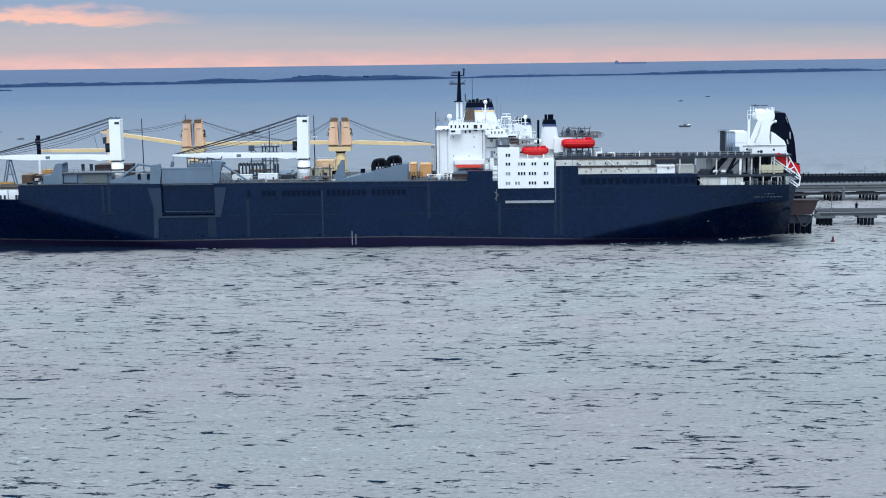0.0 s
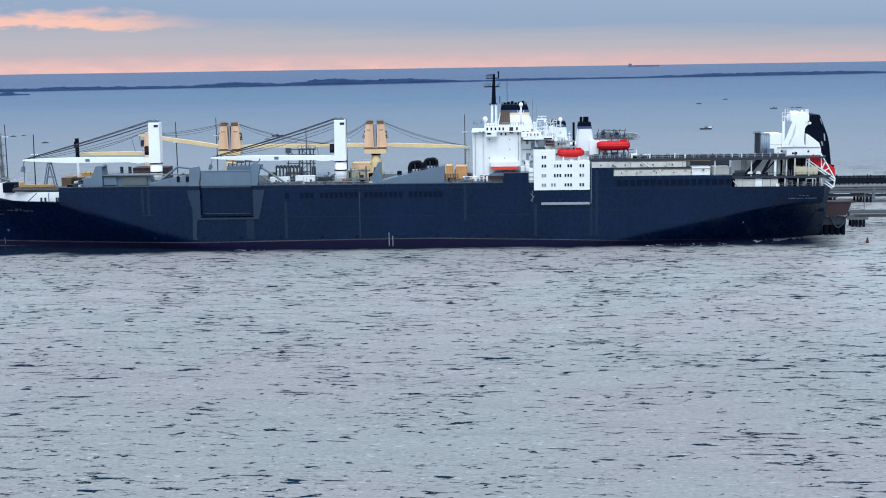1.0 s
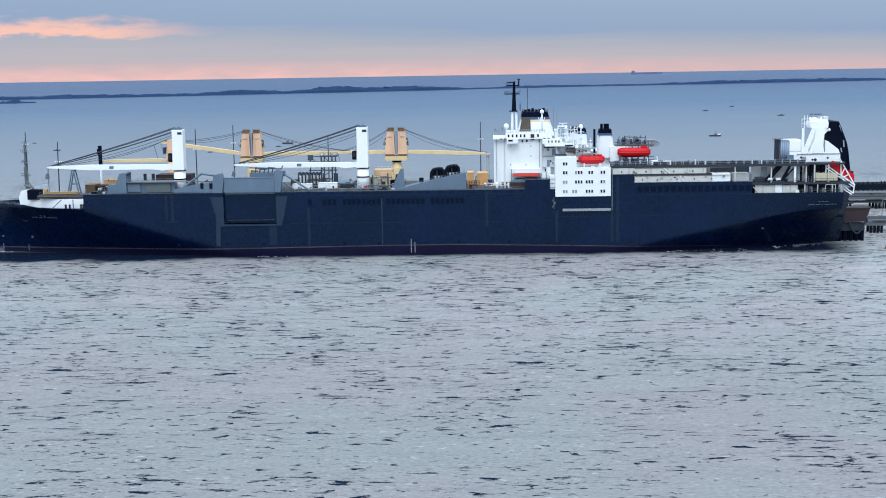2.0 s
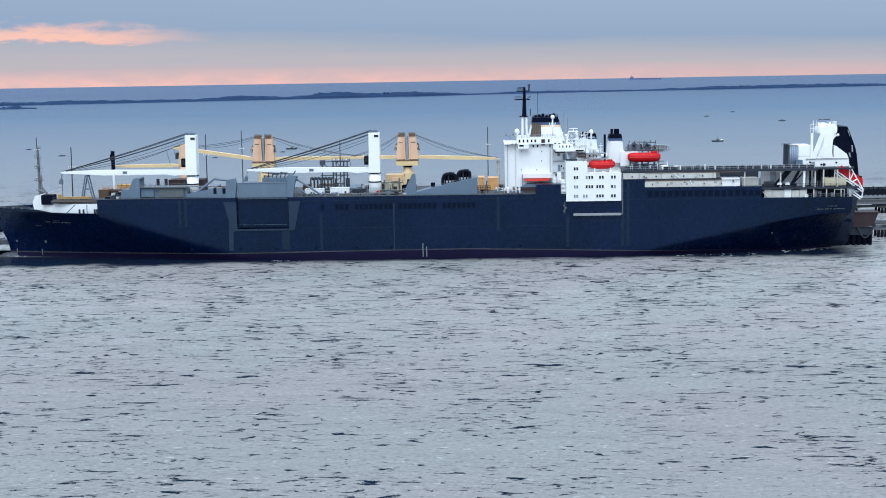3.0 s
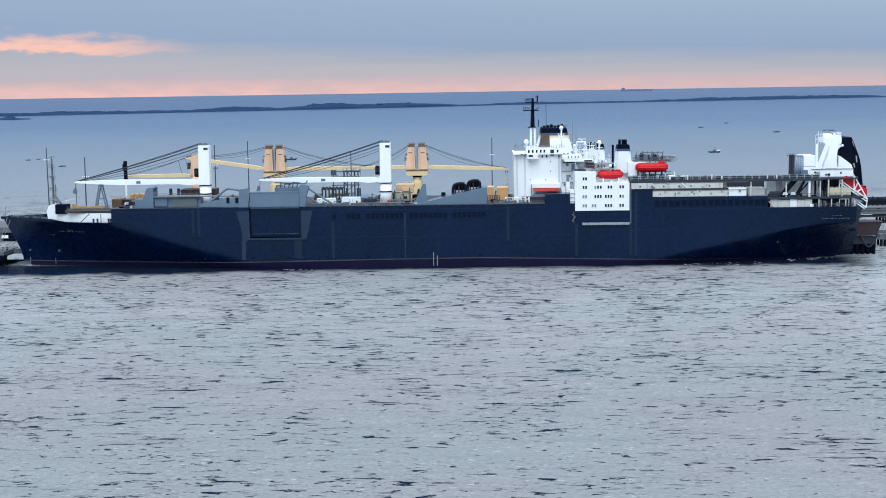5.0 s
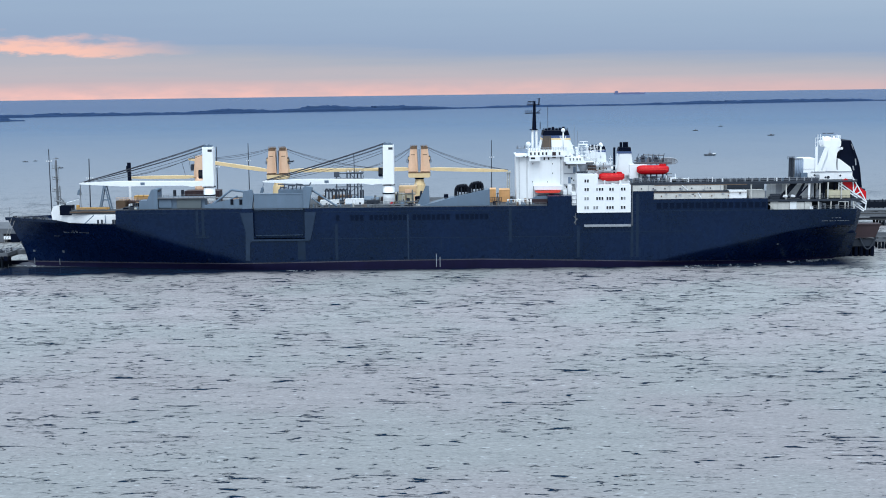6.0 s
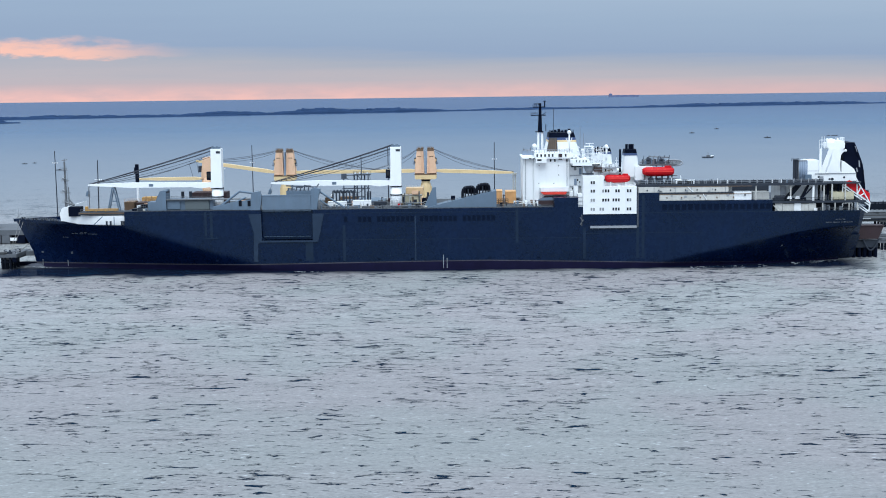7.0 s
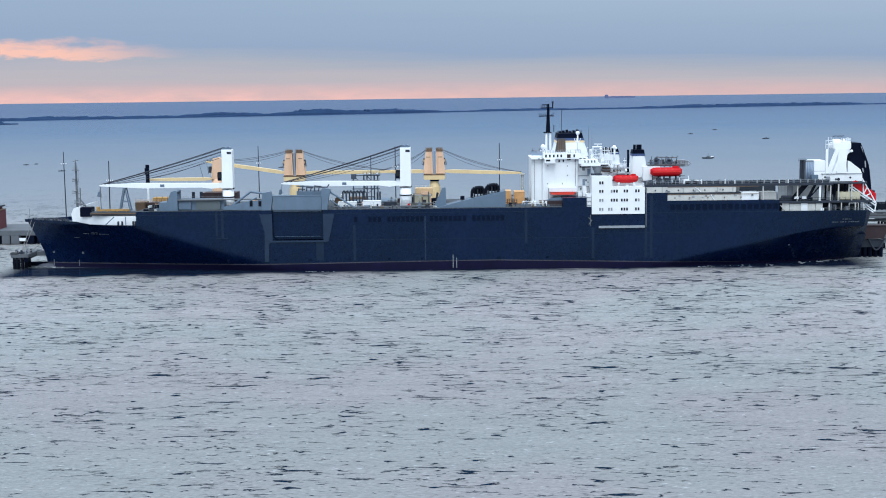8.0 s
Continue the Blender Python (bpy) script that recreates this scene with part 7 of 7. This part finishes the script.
add_ball(bm, (275.3, 1.4, 1.15), 0.30, 1, 1, 0.8, 12, 8)
part("body", bm, M_BUOY, by)
part("topmark", rod((275.3, 1.4, 1.35), (275.3, 1.4, 1.7), 0.08), M_DKGREY, by)


# ---------------------------------------------------------------- distance
def small_boat(x, y, length, pale, label):
    b = thing("small_boat", label, "boat", (x, y, 0), "far small boats")
    h = length * 0.10
    bm = prism([(x - length / 2, h * 1.1), (x - length * 0.42, -0.2), (x + length * 0.36, -0.2), (x + length / 2, h * 1.6), (x + length * 0.2, h)], y - length * 0.1, y + length * 0.1)
    part("hull", bm, M_DKGREY, b)
    part("cabin", box(x - length * 0.12, x + length * 0.12, y - length * 0.07, y + length * 0.07, h * 0.9, h * 2.3, 0.05), M_STEEL, b)
    if pale:
        part("bow_house", box(x + length * 0.22, x + length * 0.46, y - length * 0.09, y + length * 0.09, h * 0.7, h * 2.0, 0.05), M_WHITE, b, "white bow cuddy")
        part("mast", rod((x, y, h * 2), (x, y, h * 4.5), 0.12), M_STEEL, b)
    return b


small_boat(318.5, 549, 9.0, True, "dark small boat with a white bow far out")
small_boat(382.5, 986, 6.0, False, "dark small boat far out")
small_boat(429.5, 1094, 5.5, False, "dark small boat far out")
small_boat(-136.3, 492, 5.0, False, "dark small boat far out")
small_boat(-187.0, 569, 4.2, False, "dark small boat far out")
small_boat(-182.5, 578, 3.2, False, "dark small boat far out")
small_boat(-22.5, 453, 3.6, False, "dark small boat far out")
small_boat(15.8, 531, 8.5, False, "dark small boat far out")
small_boat(14.0, 501, 4.0, False, "dark small boat far out")
small_boat(432.0, 855, 7.0, False, "dark small boat far out")


def island(name, pts, seed, label):
    """Low shore along a line of (x, y, width, height), with an uneven belt of scrub standing on it."""
    rng = random.Random(seed)
    isl = thing(name, label, "island", (pts[0][0], pts[0][1], 0))
    shore, belt = bmesh.new(), bmesh.new()
    prev = None
    last = [None, None]
    for (xa, ya, wa, ha), (xb, yb, wb, hb) in zip(pts, pts[1:]):
        n = max(2, int(math.hypot(xb - xa, yb - ya) / 3))
        for i in range(n):
            t = i / n
            x, y, w, h = xa + (xb - xa) * t, ya + (yb - ya) * t, wa + (wb - wa) * t, ha + (hb - ha) * t
            cur = [shore.verts.new((x, y - w / 2 + rng.uniform(-1, 1), -0.3)), shore.verts.new((x, y - w / 2 + 3, 0.9)), shore.verts.new((x, y + w / 2, 1.0)), shore.verts.new((x, y + w / 2 + 4, -0.3))]
            if prev:
                for a in range(3):
                    shore.faces.new((prev[a], cur[a], cur[a + 1], prev[a + 1]))
            prev = cur
            for row in (0, 1):
                v = 0.80 + 0.55 * noise.noise((x * 0.011, seed, row * 7.0)) + 0.22 * noise.noise((x * 0.05, seed, 3 + row)) + 0.24 * noise.noise((x * 0.21, seed, 9 + row))
                hh = max(0.5, 1.18 * h * v * (0.72 if row == 0 else 1.0))
                yy = y + (-w * 0.28 if row == 0 else w * 0.12) + rng.uniform(-0.8, 0.8)
                col = [belt.verts.new((x, yy - 2.5, 0.4)), belt.verts.new((x, yy - 1.6, hh * 0.55)), belt.verts.new((x + rng.uniform(-0.8, 0.8), yy, hh)), belt.verts.new((x, yy + 2.5, 0.4))]
                if last[row]:
                    for a in range(3):
                        belt.faces.new((last[row][a], col[a], col[a + 1], last[row][a + 1]))
                last[row] = col
            if rng.random() < 0.06 and h > 3:
                s = h * rng.uniform(0.18, 0.32)
                bmesh.ops.create_icosphere(belt, subdivisions=1, radius=s, matrix=Matrix.Translation((x, y, h * rng.uniform(0.55, 0.9))) @ Matrix.Diagonal((rng.uniform(1.0, 2.2), 1, 0.8, 1)))
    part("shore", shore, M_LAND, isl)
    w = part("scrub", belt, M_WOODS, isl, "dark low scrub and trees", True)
    tagged(w, kind="stuff")
    return isl


island("island", [(-1300, 1720, 30, 6), (-900, 1830, 30, 6), (-690, 1905, 30, 6.5), (-560, 1950, 26, 6), (-420, 1985, 26, 5), (-300, 2030, 34, 7), (-160, 2080, 40, 9), (-60, 2115, 40, 9), (20, 2140, 40, 9.5), (75, 2165, 26, 6), (110, 2185, 14, 2.5)], 5, "long low wooded island with uneven treeline")
island("island", [(88, 2175, 20, 3.5), (200, 2230, 18, 4), (280, 2255, 18, 4.5), (330, 2270, 14, 3)], 9, "thin low wooded spit")
island("island", [(270, 2268, 12, 3.5), (360, 2284, 12, 3), (470, 2300, 14, 3), (560, 2320, 22, 5), (640, 2340, 26, 7.5), (760, 2370, 26, 7), (900, 2410, 26, 7), (985, 2440, 22, 6), (1020, 2450, 10, 2.2), (1300, 2520, 14, 4)], 12, "low wooded island with darker clumps")
island("island", [(-660, 1668, 6, 2.0), (-620, 1676, 10, 4.0), (-604, 1680, 10, 6.0), (-596, 1682, 6, 2.4), (-575, 1690, 4, 1.2)], 15, "small dark rocky islet")

fs = thing("freighter", "distant blue-grey freighter near the horizon", "ship", (690, 4150, 0))
part("hull", prism([(640, 5.6), (642, 0), (742, 0), (749, 6.2), (735, 4.8), (652, 4.8)], 4140, 4160), M_FARSHIP, fs)
part("bridge", box(642, 652, 4142, 4158, 4.8, 11.0, 0.5), M_FARSHIP, fs)
part("mast", rod((646, 4150, 11), (646, 4150, 15), 0.6), M_FARSHIP, fs)
for x in (672, 696, 720):
    part("hatch", box(x - 9, x + 9, 4143, 4157, 4.8, 6.2), M_FARSHIP, fs)

# ---------------------------------------------------------------- loose deck gear
def deck_gear():
    """Winches, valve chests, pipe runs and lashing gear standing about the weather deck."""
    rng = random.Random(31)
    mats = [M_GREY, M_DKGREY, M_BROWN, M_CREAM, M_STEEL, M_YELLOW, M_ORANGE, M_BLACK, M_WHITE, M_MAROON]
    zones = [(40.5, 47.0, 10), (52.5, 66.0, 9), (98.8, 100.6, 3), (114.8, 120.0, 8), (124.0, 131.5, 9), (153.0, 160.0, 6), (106.8, 108.6, 3)]
    for x0, x1, n in zones:
        for i in range(n):
            x = rng.uniform(x0, x1)
            y = rng.uniform(9, 28)
            w, d, h = rng.uniform(0.5, 1.7), rng.uniform(0.6, 2.0), rng.uniform(0.6, 2.0)
            kind = rng.randrange(4)
            mat = rng.choice(mats)
            z = 18.8
            if kind == 0:
                part("valve_chest", box(x, x + w, y, y + d, z, z + h, 0.06), mat, ship)
            elif kind == 1:
                bm = rod((x, y, z + 0.7), (x + w, y, z + 0.7), 0.55, n=12)
                add_box(bm, x - 0.15, x + 0.05, y - 0.6, y + 0.6, z, z + 1.3)
                add_box(bm, x + w - 0.05, x + w + 0.15, y - 0.6, y + 0.6, z, z + 1.3)
                part("winch", bm, mat, ship)
            elif kind == 2:
                bm = rod((x, y, z), (x, y, z + h + 0.6), 0.16, n=8)
                add_rod(bm, (x, y, z + h + 0.6), (x + 0.5, y, z + h + 0.3), 0.2)
                part("vent_pipe", bm, mat, ship)
            else:
                bm = bmesh.new()
                add_rail(bm, [(x, y, z), (x + 2.2, y, z)], 1.2, 0.7, 0.06, 2)
                part("rail", bm, mat, ship)


deck_gear()

# long pipe runs and hatch coamings across the deck
for y, z in ((3.2, 19.3), (9.6, 19.6), (20.5, 19.5)):
    part("pipe_run", rod((99.5, y, z), (130.5, y, z), 0.18), M_STEEL, ship, "grey deck pipe")
for x0, x1 in ((40.5, 52.0), (104.0, 118.0)):
    part("hatch_coaming", box(x0, x1, 14.0, 27.0, 18.8, 19.9, 0.08), M_GREY, ship, "low grey hatch coaming")

# small fittings close along the ship's side
rng = random.Random(77)
for x0, x1, n in ((40.5, 45.8, 5), (66.5, 77.5, 8), (98.8, 131.0, 26), (153.2, 165.0, 10)):
    for i in range(n):
        x = x0 + (x1 - x0) * (i + rng.uniform(0.1, 0.9)) / n
        y = rng.uniform(0.9, 5.0)
        m = rng.choice([M_DKGREY, M_GREY, M_STEEL, M_BLACK, M_BROWN, M_CREAM, M_GREY, M_DKGREY])
        if rng.random() < 0.5:
            part("deck_fitting", box(x, x + rng.uniform(0.4, 1.6), y, y + 0.8, 18.8, 18.8 + rng.uniform(0.3, 1.1), 0.04), m, ship)
        else:
            bm = rod((x, y, 18.8), (x, y, 18.8 + rng.uniform(0.6, 1.3)), rng.uniform(0.12, 0.3), n=9)
            add_ball(bm, (x, y, 19.7), 0.3, 1, 1, 0.6, 8, 6)
            part("bollard", bm, m, ship)

# wash breaking along the waterline
def wash(x0, x1, n, reach, size, seed):
    """Broken white flecks strung along the hull, gathered into a few crests."""
    rng = random.Random(seed)
    bm = bmesh.new()
    crests = [rng.uniform(x0, x1) for _ in range(max(2, int((x1 - x0) / 9)))]
    for i in range(n):
        cx = min(x1, max(x0, rng.choice(crests) + rng.gauss(0, 2.4)))
        side = MID - half_breadth(cx, 0.0)
        cy = side - 1.2 - abs(rng.gauss(0, reach))
        r = size * rng.uniform(0.35, 1.0) ** 2
        bmesh.ops.create_icosphere(bm, subdivisions=1, radius=r, matrix=Matrix.Translation((cx, cy, 0.06 + 0.5 * r)) @ Matrix.Rotation(rng.uniform(-0.25, 0.25), 4, "Z") @ Matrix.Diagonal((rng.uniform(2.5, 6.0), rng.uniform(0.8, 2.2), rng.uniform(0.25, 0.6), 1)))
    return solid("wash", bm, M_FOAM, "white wash breaking along the hull", "foam", kind="stuff")


wash(88, 100, 26, 1.4, 0.11, 40)
wash(205, 258, 70, 2.6, 0.11, 41)
wash(244, 256, 40, 2.6, 0.16, 42)
wash(3.5, 12, 60, 0.6, 0.20, 43)

# stains, vents and pipes along the recessed decks
rng = random.Random(52)
for i in range(15):
    x = rng.uniform(196.5, 228.0)
    z = rng.choice((23.0, 23.5, 24.0)) if x < 222 else 21.0
    if x > 203 and rng.random() < 0.5:
        z = rng.choice((20.7, 21.2, 21.6))
    part("wall_fitting", box(x, x + rng.uniform(0.2, 0.9), 0.12, 0.25, z, z + rng.uniform(0.15, 0.6)), rng.choice([M_DKGREY, M_LEDGE, M_STEEL, M_LEDGE]), ship)
for x in (200.2, 206.6, 211.4, 217.0, 221.6):
    part("stanchion", box(x, x + 0.12, 0.14, 0.25, 22.8, 24.55), M_LEDGE, ship)
for z in (24.5, 22.2):
    part("gutter_pipe", rod((202.0, 0.2, z), (229.6, 0.2, z), 0.09), M_BROWN, ship, "rusty gutter pipe")

# white clutter of posts, boxes and rails between the bridge and the small funnels
rng = random.Random(63)
for i in range(34):
    x = rng.uniform(176.0, 190.5)
    y = rng.uniform(4.5, 12.0)
    z = 31.5 if x < 184.5 else 30.3
    kind = rng.randrange(4)
    h = rng.uniform(0.8, 3.0)
    if kind == 0:
        part("locker", box(x, x + rng.uniform(0.4, 1.2), y, y + 0.8, z, z + h * 0.5, 0.05), rng.choice([M_WHITE, M_WHITE, M_LEDGE]), wing)
    elif kind == 1:
        bm = rod((x, y, z), (x, y, z + h + 0.8), 0.08, 0.05, 6)
        add_rod(bm, (x - 0.5, y, z + h), (x + 0.5, y, z + h), 0.06, n=6)
        part("antenna", bm, M_WHITE, wing, "white antenna")
    elif kind == 2:
        bm = rod((x, y, z), (x, y, z + h * 0.6), 0.14, n=8)
        add_ball(bm, (x, y, z + h * 0.6), rng.uniform(0.22, 0.42), u=10, v=8)
        part("satellite_dome", bm, M_WHITE, wing, "white satellite dome", True)
    else:
        part("rail", add_rail(bmesh.new(), [(x, y, z), (x + rng.uniform(1.0, 2.4), y, z)], 1.0, 0.6, 0.04, 3), rng.choice([M_WHITE, M_STEEL]), wing)
# dark grey strips across the wing, stair and casing fronts
for x0, x1, y, z in ((179.0, 182.4, 3.3, 28.2), (184.2, 189.4, 4.5, 26.2), (176.0, 179.2, 8.4, 30.2)):
    part("dark_strip", box(x0, x1, y, y + 0.4, z, z + 0.5), M_DKGREY, wing, "dark grey horizontal strip")
for x, z in ((185.2, 27.2), (187.0, 27.3), (188.6, 27.2), (184.9, 29.2), (188.2, 29.3)):
    window(x, 5.4, z, stairs, False, 0.6)
for k in range(6):
    part("ladder_rung", box(183.9, 184.5, 3.1, 3.2, 25.0 + k * 0.6, 25.12 + k * 0.6), M_STEEL, ship)
for x, z0, z1 in ((176.3, 22.0, 31.0), (179.3, 24.5, 30.8), (161.9, 19.0, 33.0), (174.6, 24.5, 33.0)):
    part("down_pipe", rod((x, 7.8 if x < 176 else 9.2, z0), (x, 7.8 if x < 176 else 9.2, z1), 0.09, n=6), M_LEDGE, ship)

# doors and small windows on the stair casing
for x, z in ((176.4, 23.6), (178.0, 26.2)):
    window(x, 9.0, z, casing, False, 0.7)
for x, z in ((176.9, 24.7), (178.4, 27.9)):
    part("door", box(x, x + 0.8, 8.9, 9.0, z, z + 1.9), M_COOL, casing, "pale blue steel door")
for x in (163.0, 164.1, 175.8, 177.0):
    part("bridge_window", box(x, x + 0.7, 6.94, 7.0, 33.05, 33.25), M_GLASS, ship)
rng = random.Random(88)
for i in range(30):
    x = rng.uniform(194.6, 209.5)
    y = rng.uniform(2.0, 5.2)
    h = rng.uniform(0.5, 2.3)
    m = rng.choice([M_GREY, M_DKGREY, M_COOL, M_STEEL, M_WHITE, M_GREY])
    if i % 3 == 0:
        part("deck_post", rod((x, y, 25.2), (x + rng.uniform(-0.4, 0.4), y, 25.4 + h), 0.12, n=6), m, roof)
    elif i % 3 == 1:
        part("deck_locker", box(x, x + rng.uniform(0.5, 1.4), y, y + 0.8, 25.2, 25.3 + h * 0.6, 0.05), m, roof)
    else:
        part("rail", add_rail(bmesh.new(), [(x, y, 25.2), (x + 1.8, y, 25.2)], 1.1, 0.6, 0.05, 2), m, roof)
for i in range(12):
    x = 211.5 + i * 2.6 + rng.uniform(0, 1.2)
    part("deck_vent", rod((x, 1.6, 25.25), (x, 1.6, 25.9 + rng.uniform(0.2, 0.8)), rng.uniform(0.1, 0.25), n=8), rng.choice([M_STEEL, M_WHITE, M_DKGREY, M_GREY]), roof)

# jackstaff at the stem head
bm = rod((1.3, MID, 15.2), (1.5, MID, 18.6), 0.06, 0.04, 6)
add_rod(bm, (1.4, MID, 16.2), (2.9, MID, 17.0), 0.05, n=6)
add_rod(bm, (0.9, MID, 15.3), (1.4, MID, 16.4), 0.05, n=6)
part("jackstaff", bm, M_STEEL, ship, "thin grey jackstaff")
